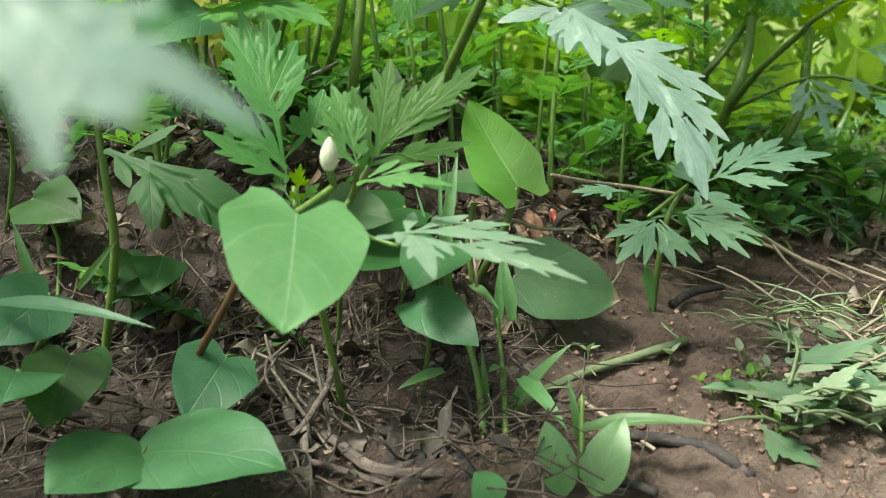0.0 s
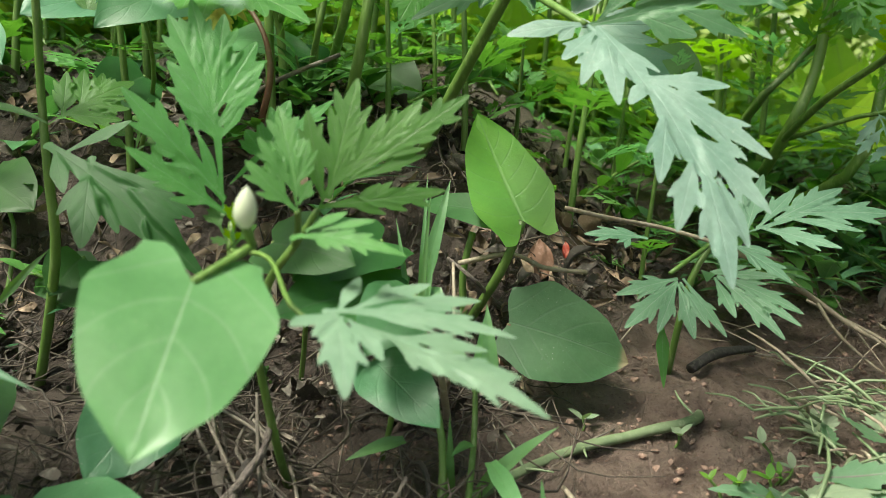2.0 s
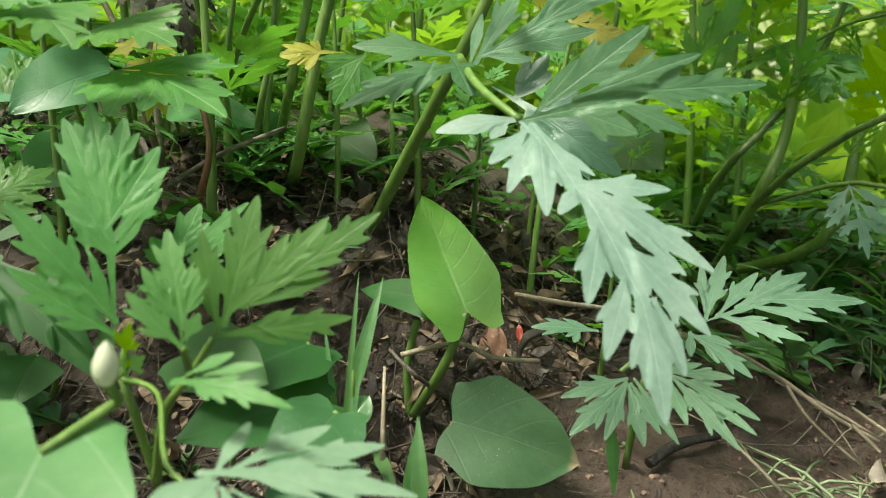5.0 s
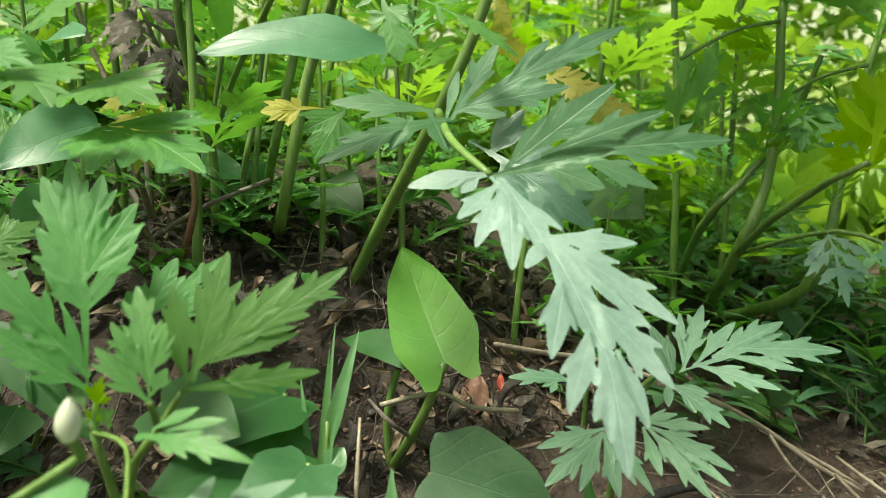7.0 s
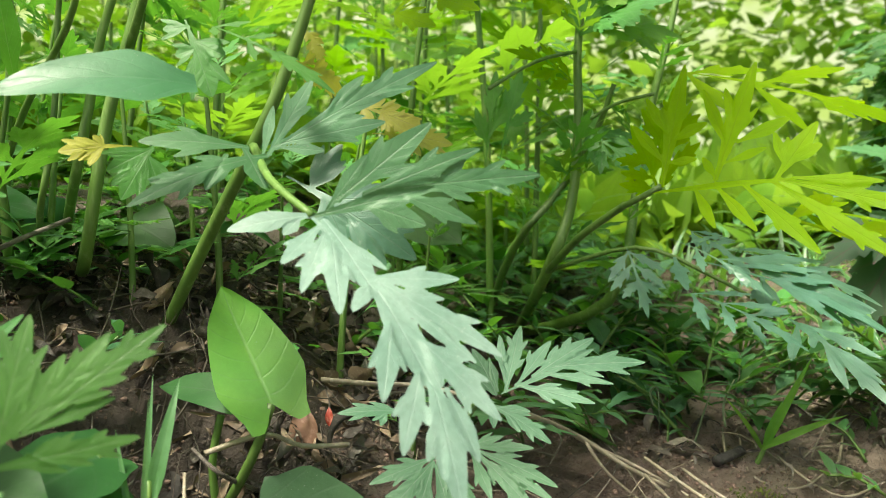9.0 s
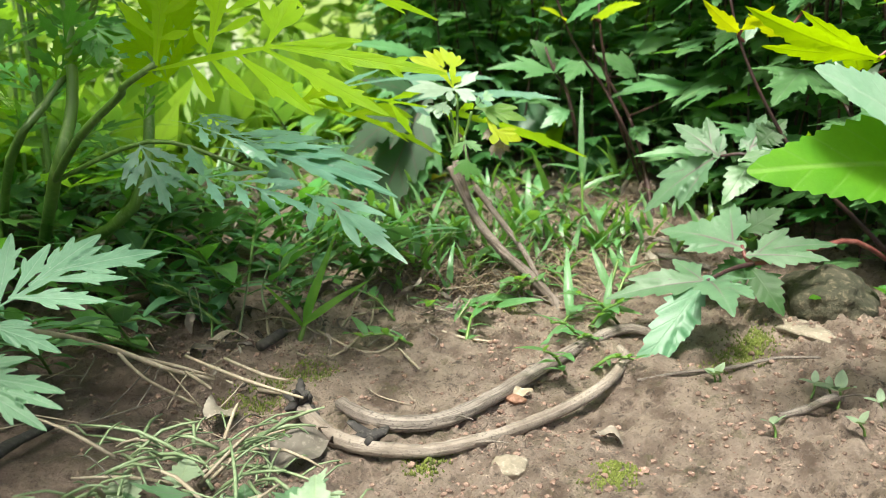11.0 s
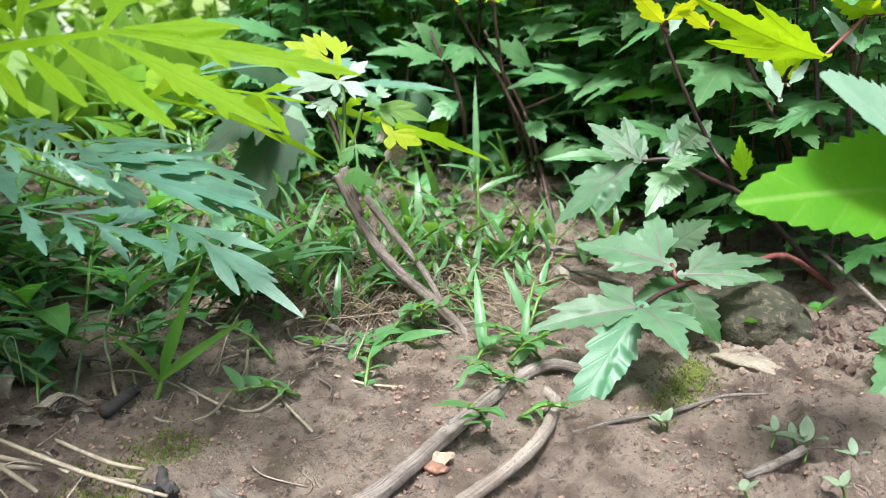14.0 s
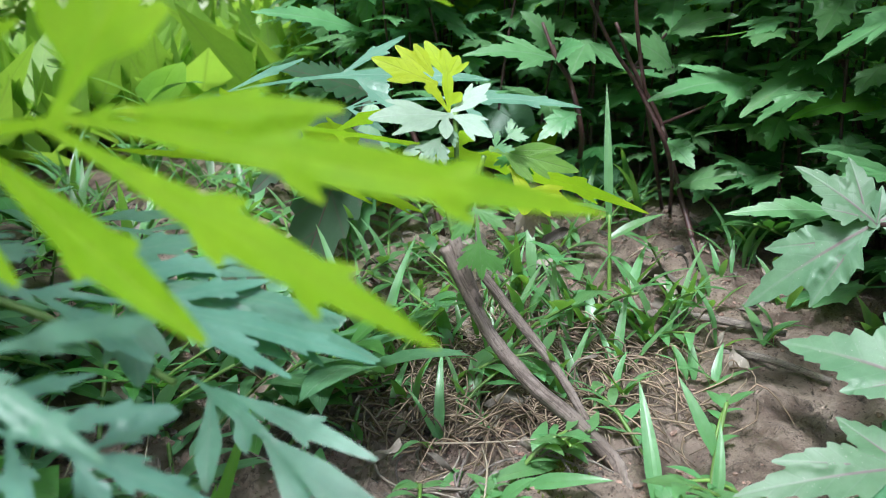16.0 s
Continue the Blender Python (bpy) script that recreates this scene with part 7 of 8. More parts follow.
            sh.uv.append(u)
        sh.f.append((n0, n0 + 1, n0 + 2, n0 + 3))
    tagged(new("far_hedge", sh.mesh("far_hedge", HEDGE)), "sunlit yellow-green bushes and grass far behind", "bushes", kind="stuff")


def glowing_distance():
    """An added glowing backdrop behind the hedge that brightens the gaps between leaves."""
    mat, nt, bsdf, out = nodes_of("glow_backdrop")
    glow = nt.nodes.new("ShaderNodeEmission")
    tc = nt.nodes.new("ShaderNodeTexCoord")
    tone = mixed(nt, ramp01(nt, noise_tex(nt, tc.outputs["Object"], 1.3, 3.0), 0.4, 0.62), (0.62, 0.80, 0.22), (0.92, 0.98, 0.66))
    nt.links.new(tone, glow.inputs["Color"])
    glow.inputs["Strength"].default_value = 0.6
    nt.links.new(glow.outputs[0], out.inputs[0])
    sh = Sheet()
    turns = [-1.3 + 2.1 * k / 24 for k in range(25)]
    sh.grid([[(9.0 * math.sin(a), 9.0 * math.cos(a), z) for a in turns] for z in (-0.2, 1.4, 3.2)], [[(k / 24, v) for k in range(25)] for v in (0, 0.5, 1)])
    tagged(new("backdrop", sh.mesh("backdrop", mat)), "glowing pale backdrop added far behind the bushes", "backdrop", kind="structure")


# ---- low plants and litter ----
def grass_tuft(at, seed, size=0.05, count=6, mat=None, label="tuft of small green grass blades", half=0.0021):
    rnd = random.Random(seed)
    p = thing("grass_tuft", at, label, "grass", "grass tufts")
    o = Vector(at)
    for k in range(count):
        a = rnd.uniform(0, 6.28)
        d = Vector((math.cos(a), math.sin(a), rnd.uniform(0.2, 1.8))).normalized()
        b = o + Vector((rnd.uniform(-1, 1), rnd.uniform(-1, 1), 0)) * 0.006
        ln = size * rnd.uniform(0.6, 1.2)
        simple_leaf(p, mat or GRASS, b, b + d * ln, (-d.x, -d.y, 1.2), half * rnd.uniform(0.7, 1.4), lance_shape, bulge=rnd.uniform(0.03, 0.18), rows=7, cols=3, fold=0.25, seed=seed * 9 + k, name="blade")
    return p


def leafy_weed(at, seed, size=0.05, mat=None, label="low creeping weed with narrow green leaves", far=False):
    """A creeping weed; a far one has its small leaves in one part."""
    rnd = random.Random(seed)
    p = thing("leafy_weed", at, label, "weed", "creeping weeds")
    o = Vector(at)
    a = rnd.uniform(0, 6.28)
    d = Vector((math.cos(a), math.sin(a), rnd.uniform(0.3, 0.9))).normalized()
    line = [o, o + d * size * 0.5 + Vector((0, 0, 0.004)), o + d * size]
    stem(p, line, [0.0009, 0.0008, 0.0006], fine=2, sides=5)
    foliage = Sheet()
    for k in range(11 if far else 8):
        s = 0.12 + 0.88 * k / (10 if far else 7)
        b = o + d * size * s + Vector((0, 0, 0.003 * math.sin(3.1 * s)))
        t = a + (1 if k % 2 else -1) * rnd.uniform(0.5, 1.3)
        e = Vector((math.cos(t), math.sin(t), rnd.uniform(-0.15, 0.6))).normalized() * rnd.uniform(0.26, 0.56) * size
        half, bulge = rnd.choice((0.11, 0.15, 0.19, 0.27)) * e.length, rnd.uniform(0.03, 0.15)
        if far:
            m, length = frame_of(b - o, b + e - o, (-e.x, -e.y, 0.05))
            one = Sheet()
            blade(one, (0, 0), 0, length, half, lance_shape, rows=7, cols=5, wave=0.04, seed=seed * 7 + k)
            bend(one, length, bulge)
            n0 = len(foliage.v)
            foliage.v += [tuple(m @ Vector(q)) for q in one.v]
            foliage.uv += one.uv
            foliage.f += [tuple(i + n0 for i in f) for f in one.f]
        else:
            simple_leaf(p, mat or GRASS, b, b + e, (-e.x, -e.y, 0.05), half, lance_shape, bulge=bulge, rows=7, cols=5, seed=seed * 7 + k)
    if far:
        put("leaves", foliage.mesh("leaves", mat or GRASS), p, Matrix.Translation(o))
    return p


def low_plants():
    rnd = random.Random(21)

    def scatter(spots, build, low, high):
        protos = []
        for k, (x, y) in enumerate(spots):
            at = on_ground(x, y)
            if k < 6:
                protos.append(build(at, k))
            else:
                m = Matrix.Translation(at) @ Matrix.Rotation(rnd.uniform(0, 6.28), 4, "Z")
                copy_thing(protos[k % 6], m @ Matrix.Scale(rnd.uniform(low, high), 4))

    scatter(spread_out(60, 0.345, 0.60, 0.44, 0.80, 0.017, 7, lambda x, y: y > 0.80 - 0.85 * x), lambda at, k: leafy_weed(at, 500 + k, 0.042), 0.7, 1.25)
    scatter(spread_out(46, 0.34, 0.52, 0.42, 0.60, 0.012, 23, lambda x, y: y > 0.79 - 0.88 * x), lambda at, k: grass_tuft(at, 690 + k, 0.030, 4, half=0.0018), 0.6, 1.4)
    scatter(spread_out(65, 0.335, 0.62, 0.45, 0.95, 0.016, 8, lambda x, y: y > 0.83 - 0.85 * x), lambda at, k: grass_tuft(at, 520 + k, 0.05), 0.6, 1.2)
    scatter(spread_out(70, 0.10, 0.345, 0.485, 0.95, 0.017, 9), lambda at, k: leafy_weed(at, 540 + k, 0.06, MUG if k % 2 else SHADEGREEN, "dark green leafy weed in the shade", True), 0.7, 1.4)
    scatter(spread_out(64, -0.45, 0.2, 0.46, 1.0, 0.022, 10), lambda at, k: leafy_weed(at, 560 + k, 0.06, DEEP if k % 2 else MUG, "dark green leafy weed in the shade", True), 0.7, 1.4)
    scatter(spread_out(30, 0.19, 0.33, 0.485, 0.66, 0.022, 22), lambda at, k: leafy_weed(at, 660 + k, 0.060, SHADEGREEN if k % 3 else DEEP, "dark green weed with long leaves in the shade"), 0.7, 1.3)
    scatter(spread_out(20, 0.40, 0.60, 0.30, 0.56, 0.02, 12, lambda x, y: y > 0.80 - 0.80 * x), lambda at, k: grass_tuft(at, 580 + k, 0.03, 4, half=0.003), 0.5, 1.1)
    scatter(spread_out(40, 0.25, 0.62, 0.75, 1.6, 0.04, 13), lambda at, k: leafy_weed(at, 600 + k, 0.10, GRASS, "bright green leafy weed in the open", True), 0.8, 1.5)
    scatter(spread_out(34, 0.50, 0.82, 0.34, 0.90, 0.03, 15, lambda x, y: -0.02 < (x - 0.585 - 0.35 * (y - 0.36) if y < 0.55 else x - max(0.65 - 1.1 * (y - 0.55), 0.50 + 0.60 * (y - 0.69))) < 0.12), lambda at, k: leafy_weed(at, 640 + k, 0.045, DEEP, "low dark green weed at the foot of the shrubs", True), 0.7, 1.3)
    scatter(spread_out(56, -0.36, -0.04, 0.34, 0.58, 0.024, 14), lambda at, k: leafy_weed(at, 620 + k, 0.052, (DEEP, MUG, HEART)[k % 3], "dark green weed on the littered bank", True), 0.6, 1.1)


def litter():
    rnd = random.Random(31)
    # dry leaves on the bank and under the plants
    for name, mat, n, area, label in (
        ("dead_leaf_litter", DARKDRY, 2800, (-0.40, 0.10, 0.34, 0.62), "heap of grey and black rotting leaves on the bank"),
        ("dead_leaf_litter", DARKDRY, 420, (-0.30, 0.035, 0.20, 0.37), "dark rotting leaves under the low plants"),
        ("dry_leaf_litter", DRY, 150, (-0.26, -0.03, 0.24, 0.38), "grey curled dry leaves under the low plants"),
        ("dry_leaf_litter", DRY, 300, (-0.3, 0.10, 0.34, 0.60), "pale crumpled dry leaves on the bank"),
        ("brown_leaf_litter", BROWNLEAF, 1100, (-0.22, 0.10, 0.36, 0.56), "brown curled leaves heaped round the stalks on the bank"),
        ("dead_leaf_litter", DARKDRY, 600, (0.15, 0.70, 0.46, 0.80), "brown crumpled leaves on the soil"),
        ("dry_leaf_litter", DRY, 420, (0.2, 0.70, 0.42, 0.80), "pale bits of dry leaf on the soil")):
        sh = Sheet()
        for k in range(n):
            x, y = rnd.uniform(area[0], area[1]), rnd.uniform(area[2], area[3])
            if area[0] < -0.2 and x > 0.035 + 0.6 * max(0, y - 0.36):
                continue
            o = Vector(on_ground(x, y, rnd.uniform(0.001, 0.010)))
            a = rnd.uniform(0, 6.28)
            ln, w = 0.004 + 0.018 * rnd.random() ** 2.5, rnd.uniform(0.10, 0.34)
            m = Matrix.Translation(o) @ Euler((rnd.uniform(-0.9, 0.9), rnd.uniform(-0.9, 0.9), a)).to_matrix().to_4x4()
            one = Sheet()
            blade(one, (0, 0), 0, ln, ln * w * 0.6, oval_shape, rows=9, cols=5, fold=rnd.uniform(-0.6, 1.4), wave=0.45, seed=k)
            bend(one, ln, rnd.uniform(-0.3, 0.4), rnd.uniform(-2.4, 2.4))
            n0 = len(sh.v)
            sh.v += [tuple(m @ Vector(q)) for q in one.v]
            sh.uv += one.uv
            sh.f += [tuple(i + n0 for i in f) for f in one.f]
        tagged(new(name, sh.mesh(name, mat)), label, "leaf litter", kind="stuff")
    # fine dead stalks over the bank
    sh = Sheet()
    for k in range(900):
        x, y = (rnd.uniform(-0.35, 0.06), rnd.uniform(0.34, 0.58)) if k < 520 else (rnd.uniform(-0.2, 0.04), rnd.uniform(0.22, 0.37))
        a, ln = rnd.uniform(0, 6.28), rnd.uniform(0.012, 0.05)
        pts = [on_ground(x + ln * s * math.cos(a + s), y + ln * s * math.sin(a + s), 0.002 + rnd.uniform(0, 0.014)) for s in (0, 0.5, 1.0)]
        thick = rnd.choice((0.00022, 0.0003, 0.0003, 0.0005))
        tube_mesh("", pts, [thick, thick, 0.5 * thick], None, sides=4, fine=3, sheet=sh)
    tagged(new("dead_stalk_litter", sh.mesh("dead_stalk_litter", FIBRE)), "tangle of fine grey dead stalks and roots", "dead stalks", kind="stuff")
    # tangled dead grass between the twig and the shrubs
    sh = Sheet()
    for k in range(850):
        x, y = rnd.gauss(0.400, 0.042), rnd.gauss(0.468, 0.036)
        if y < 0.80 - 0.88 * x or x > 0.56:
            continue
        a, ln, up = rnd.uniform(0, 6.28), rnd.uniform(0.012, 0.045), rnd.uniform(0.001, 0.012)
        bow = rnd.uniform(-1.2, 1.2)
        pts = [on_ground(x + ln * s * math.cos(a + bow * s), y + ln * s * math.sin(a + bow * s), 0.0005 + up * math.sin(3.0 * s)) for s in (0, 0.35, 0.7, 1.0)]
        tube_mesh("", pts, [0.0004, 0.0004, 0.0003, 0.0002], None, sides=4, fine=2, sheet=sh)
    tagged(new("dead_grass", sh.mesh("dead_grass", DEADGRASS)), "tangle of straw-brown dead grass on the soil", "dead grass", kind="stuff")
    # crumbs of soil
    def lump(sh, c, r, seed):
        rr = random.Random(seed)
        n0 = len(sh.v)
        vs = [(0, 0, 1)] + [(math.cos(t), math.sin(t), 0.45) for t in (0, 1.257, 2.513, 3.77, 5.027)] + [(math.cos(t), math.sin(t), -0.45) for t in (0.628, 1.885, 3.14, 4.4, 5.65)] + [(0, 0, -1)]
        for v in vs:
            q = Vector(v).normalized() * r * rr.uniform(0.65, 1.25)
            sh.v.append((c[0] + q.x, c[1] + q.y, c[2] + q.z * 0.75))
        for k in range(5):
            k2 = (k + 1) % 5
            sh.f += [(n0, n0 + 1 + k, n0 + 1 + k2), (n0 + 1 + k, n0 + 6 + k, n0 + 1 + k2), (n0 + 1 + k2, n0 + 6 + k, n0 + 6 + k2), (n0 + 11, n0 + 6 + k2, n0 + 6 + k)]

    sh = Sheet()
    for k in range(34000):
        x, y = rnd.uniform(-0.1, 0.62), rnd.uniform(0.2, 0.6)
        if noise.noise(Vector((x, y, 3)) * 14) < rnd.uniform(-0.5, 0.5):
            continue
        r = 0.0003 + 0.0015 * rnd.random() ** 4
        lump(sh, on_ground(x, y, r * 0.3), r, k)
    me = sh.mesh("soil_crumbs", CLOD)
    me.polygons.foreach_set("use_smooth", np.zeros(len(me.polygons), dtype=bool))
    tagged(new("soil_crumbs", me), "small crumbs of reddish soil", "soil crumbs", kind="stuff")
    # larger clods by the stone
    shapes = []
    for k in range(7):
        bm = bmesh.new()
        bmesh.ops.create_icosphere(bm, subdivisions=2, radius=1.0)
        for v in bm.verts:
            q = v.co.copy()
            v.co = q * (1 + 0.75 * noise.noise(q * 1.5 + Vector((k * 5, 0, 0))) + 0.22 * noise.noise(q * 4 + Vector((0, k * 3, 0))) + 0.22 * noise.noise(q * 8) + 0.10 * noise.noise(q * 17))
        me = bpy.data.meshes.new("soil_clod")
        bm.to_mesh(me)
        bm.free()
        me.materials.append(CLOD)
        me.polygons.foreach_set("use_smooth", np.zeros(len(me.polygons), dtype=bool))
        shapes.append(me)
    for k in range(150):
        x, y = 0.515 + rnd.gauss(0, 0.026), 0.262 + rnd.gauss(0, 0.020)
        r = 0.0010 + 0.0026 * rnd.random() ** 3
        ob = new("soil_clod", shapes[k % 7])
        ob.location = on_ground(x, y, r * 0.35)
        ob.rotation_euler = (rnd.uniform(0, 6), rnd.uniform(0, 6), rnd.uniform(0, 6))
        ob.scale = (r, r * rnd.uniform(0.7, 1.0), r * rnd.uniform(0.6, 0.9))
        tagged(ob, "rough reddish clod of dry soil", "soil clod", "soil clods")


def stone(at, size, seed, mat, label):
    bm = bmesh.new()
    bmesh.ops.create_icosphere(bm, subdivisions=4, radius=1.0)
    for v in bm.verts:
        q = v.co.copy()
        v.co = q * (1 + 0.30 * noise.noise(q * 1.3 + Vector((seed, 0, 0))) + 0.10 * noise.noise(q * 4 + Vector((0, seed, 0))) + 0.03 * noise.noise(q * 13))
        v.co.x *= size[0]
        v.co.y *= size[1]
        v.co.z *= size[2]
    me = bpy.data.meshes.new("stone")
    bm.to_mesh(me)
    bm.free()
    me.polygons.foreach_set("use_smooth", np.ones(len(me.polygons), dtype=bool))
    me.materials.append(mat)
    ob = new("stone", me)
    ob.matrix_world = pose(*at, 0, 0, 30 + seed * 20)
    tagged(ob, label, "stone")


def stones():
    stone((0.5099, 0.3128, 0.0470), (0.030, 0.022, 0.016), 1, STONE, "brown stone with dark moss half sunk in the soil")
    stone((0.4730, 0.3042, 0.0368), (0.024, 0.010, 0.004), 2, PALESTONE, "flat pale yellowish stone on the soil")
    stone((0.2787, 0.3126, 0.0176), (0.009, 0.007, 0.005), 3, PALESTONE, "small pale stone in the soil")
    stone((0.3182, 0.3543, 0.0255), (0.0048, 0.0034, 0.0022), 4, CLAY, "small orange-brown clay shard")


background()
glowing_distance()
low_plants()
litter()
stones()


# ---- grass blades and single leaves by the path ----
def blades(root, label, rows, mat=None):
    """A grass plant: rows of base, tip, normal and half-width."""
    p = thing("grass_plant", root, label, "grass", "grass by the path")
    for k, (b, t, n, half) in enumerate(rows):
        simple_leaf(p, mat or GRASS, b, t, n, half, grass_shape, bulge=0.06, rows=11, cols=5, fold=0.3, wave=0.02, seed=700 + k, name="blade")
    return p


def path_grass():
    g = blades((-0.0101, 0.3807, 0.0511), "bright green grass plant with broad upright blades", (
        ((-0.0009, 0.3233, 0.0776), (0.0059, 0.3359, 0.1159), (0.1415, -0.9481, 0.2848), 0.0027), ((-0.0029, 0.3177, 0.0682), (-0.0108, 0.3261, 0.1027), (0.2461, -0.9269, 0.2834), 0.0012), ((-0.0013, 0.3233, 0.0776), (-0.0020, 0.3353, 0.1176), (0.1716, -0.9426, 0.2864), 0.0009)))
    stem(g, [(-0.0101, 0.3807, 0.0511), (-0.0002, 0.3207, 0.0730), (-0.0010, 0.3235, 0.0785)], [0.0012, 0.0012, 0.001])
    simple_leaf(g, GRASS, (0.0015, 0.3109, 0.0747), (0.0065, 0.3176, 0.0820), (0.1964, -0.7860, 0.5862), 0.0045, oval_shape, seed=711)
    g = blades((0.0136, 0.2974, 0.0169), "bright green grass plant with narrow blades", (
        ((0.0203, 0.3136, 0.0486), (0.0223, 0.3177, 0.0771), (-0.0597, -0.9875, 0.1457), 0.0022), ((0.0155, 0.2985, 0.0157), (0.0136, 0.2976, 0.0467), (0.1203, -0.9925, -0.0236), 0.0016), ((0.0225, 0.2994, 0.0176), (0.0473, 0.2954, 0.0468), (-0.6723, -0.5483, 0.4973), 0.0035),
        ((0.0214, 0.3018, 0.0354), (0.0160, 0.2816, 0.0398), (0.2793, 0.1355, 0.9506), 0.0022), ((0.0008, 0.3120, 0.0488), (0.0038, 0.3184, 0.0937), (0.0000, -0.9899, 0.1416), 0.0014), ((0.0273, 0.2920, 0.0346), (0.0414, 0.2616, 0.0256), (-0.0839, -0.3199, 0.9437), 0.0035),
        ((0.0008, 0.3125, 0.0529), (0.0024, 0.3113, 0.1165), (0.0440, -0.9988, -0.0208), 0.0012), ((0.0100, 0.3150, 0.0650), (0.0205, 0.2948, 0.0595), (-0.1552, -0.3367, 0.9287), 0.0022), ((-0.0004, 0.2999, 0.0356), (-0.0168, 0.2879, 0.0322), (0.1893, -0.4981, 0.8462), 0.0026)))
    stem(g, [(0.0140, 0.2841, 0.0162), (0.0115, 0.3009, 0.0355), (0.0029, 0.3138, 0.0610), (0.0008, 0.3176, 0.0896)], [0.0016, 0.0013, 0.001, 0.0008])
    stem(g, [(0.0216, 0.2756, 0.0158), (0.0214, 0.3018, 0.0354), (0.0199, 0.3141, 0.0527)], [0.0013, 0.001, 0.0008])
    g = blades((0.0440, 0.2473, 0.0144), "grass with a long arching blade and oval leaves", (
        ((0.0451, 0.2552, 0.0288), (0.0829, 0.2426, 0.0343), (-0.2297, -0.2759, 0.9333), 0.0036), ((0.0461, 0.2639, 0.0178), (0.0420, 0.2671, 0.0428), (-0.0031, -0.9918, 0.1276), 0.0018)))
    stem(g, [(0.0440, 0.2473, 0.0144), (0.0456, 0.2596, 0.0234), (0.0465, 0.2664, 0.0362)], [0.0012, 0.001, 0.0008])
    simple_leaf(g, LITHEART, (0.0378, 0.2378, 0.0143), (0.0328, 0.2454, 0.0352), (0.0981, -0.9265, 0.3634), 0.006, oval_shape, seed=720)
    simple_leaf(g, LITHEART, (0.0456, 0.2333, 0.0162), (0.0560, 0.2418, 0.0374), (-0.3234, -0.8137, 0.4831), 0.007, oval_shape, seed=721)
    simple_leaf(g, LITHEART, (0.0174, 0.2222, 0.0182), (0.0113, 0.2233, 0.0286), (0.4555, -0.8157, 0.3566), 0.006, oval_shape, seed=722)
    g = blades((0.0202, 0.3557, 0.0270), "short upright bright green grass blade", (((0.0255, 0.3050, 0.0529), (0.0220, 0.3136, 0.0790), (0.1183, -0.9378, 0.3263), 0.0028),))
    g = blades((-0.2147, 0.3581, 0.0302), "long arching green grass blade", (((-0.1328, 0.2434, 0.0753), (-0.0776, 0.2272, 0.0702), (-0.0937, -0.5758, 0.8122), 0.0028),), HEART)
    g = blades((-0.1745, 0.3789, 0.0518), "yellow-green curling shoots on the bank", (((-0.1378, 0.3028, 0.0685), (-0.1224, 0.3066, 0.0867), (0.1820, -0.9819, 0.0521), 0.0016), ((-0.1365, 0.2726, 0.0688), (-0.1449, 0.2759, 0.0983), (0.5435, -0.8028, 0.2452), 0.0022)), GRASS)
    g = blades((0.2660, 0.4665, 0.0414), "grass plant with broad bright green blades", (
        ((0.2699, 0.4657, 0.0505), (0.2910, 0.4617, 0.0995), (-0.60, -0.75, 0.20), 0.0023), ((0.2680, 0.4650, 0.0500), (0.3010, 0.4455, 0.0726), (-0.65, -0.60, 0.45), 0.0024), ((0.2699, 0.4657, 0.0505), (0.2778, 0.4659, 0.0745), (-0.60, -0.75, 0.20), 0.0024), ((0.2690, 0.4660, 0.0480), (0.2480, 0.4700, 0.0760), (0.10, -0.90, 0.40), 0.0016)), FRESH)
    stem(g, [(0.2660, 0.4665, 0.0414), (0.2680, 0.4660, 0.0460), (0.2699, 0.4657, 0.0505)], [0.0014, 0.0014, 0.0012])
    g = blades((0.3971, 0.3909, 0.0381), "trailing grass with narrow pointed blades", (
        ((0.3958, 0.3969, 0.0420), (0.4141, 0.4169, 0.0770), (-0.5848, -0.5336, 0.6110), 0.0030), ((0.4203, 0.3902, 0.0548), (0.4238, 0.4074, 0.0779), (-0.6393, -0.5675, 0.5189), 0.0026), ((0.3879, 0.3899, 0.0398), (0.3700, 0.3916, 0.0333), (-0.3427, -0.4945, 0.7988), 0.0035), ((0.4063, 0.3878, 0.0470), (0.4092, 0.3562, 0.0482), (-0.5316, -0.0154, 0.8468), 0.0030),
        ((0.3916, 0.3861, 0.0397), (0.3565, 0.3894, 0.0283), (-0.3171, -0.4068, 0.8567), 0.0035), ((0.4097, 0.3835, 0.0441), (0.4231, 0.3904, 0.0658), (-0.6435, -0.5206, 0.5611), 0.0022), ((0.3806, 0.3665, 0.0334), (0.3669, 0.3633, 0.0239), (-0.4482, -0.4245, 0.7867), 0.0030), ((0.3945, 0.3763, 0.0410), (0.4110, 0.3706, 0.0547), (-0.6501, -0.4886, 0.5818), 0.0025)))
    stem(g, [(0.4033, 0.3837, 0.0377), (0.3897, 0.3880, 0.0398), (0.3565, 0.3894, 0.0283), (0.3367, 0.3867, 0.0295)], [0.001, 0.001, 0.0009])
    stem(g, [(0.4033, 0.3837, 0.0377), (0.4203, 0.3902, 0.0548), (0.4298, 0.3921, 0.0701)], [0.001, 0.0009, 0.0007])
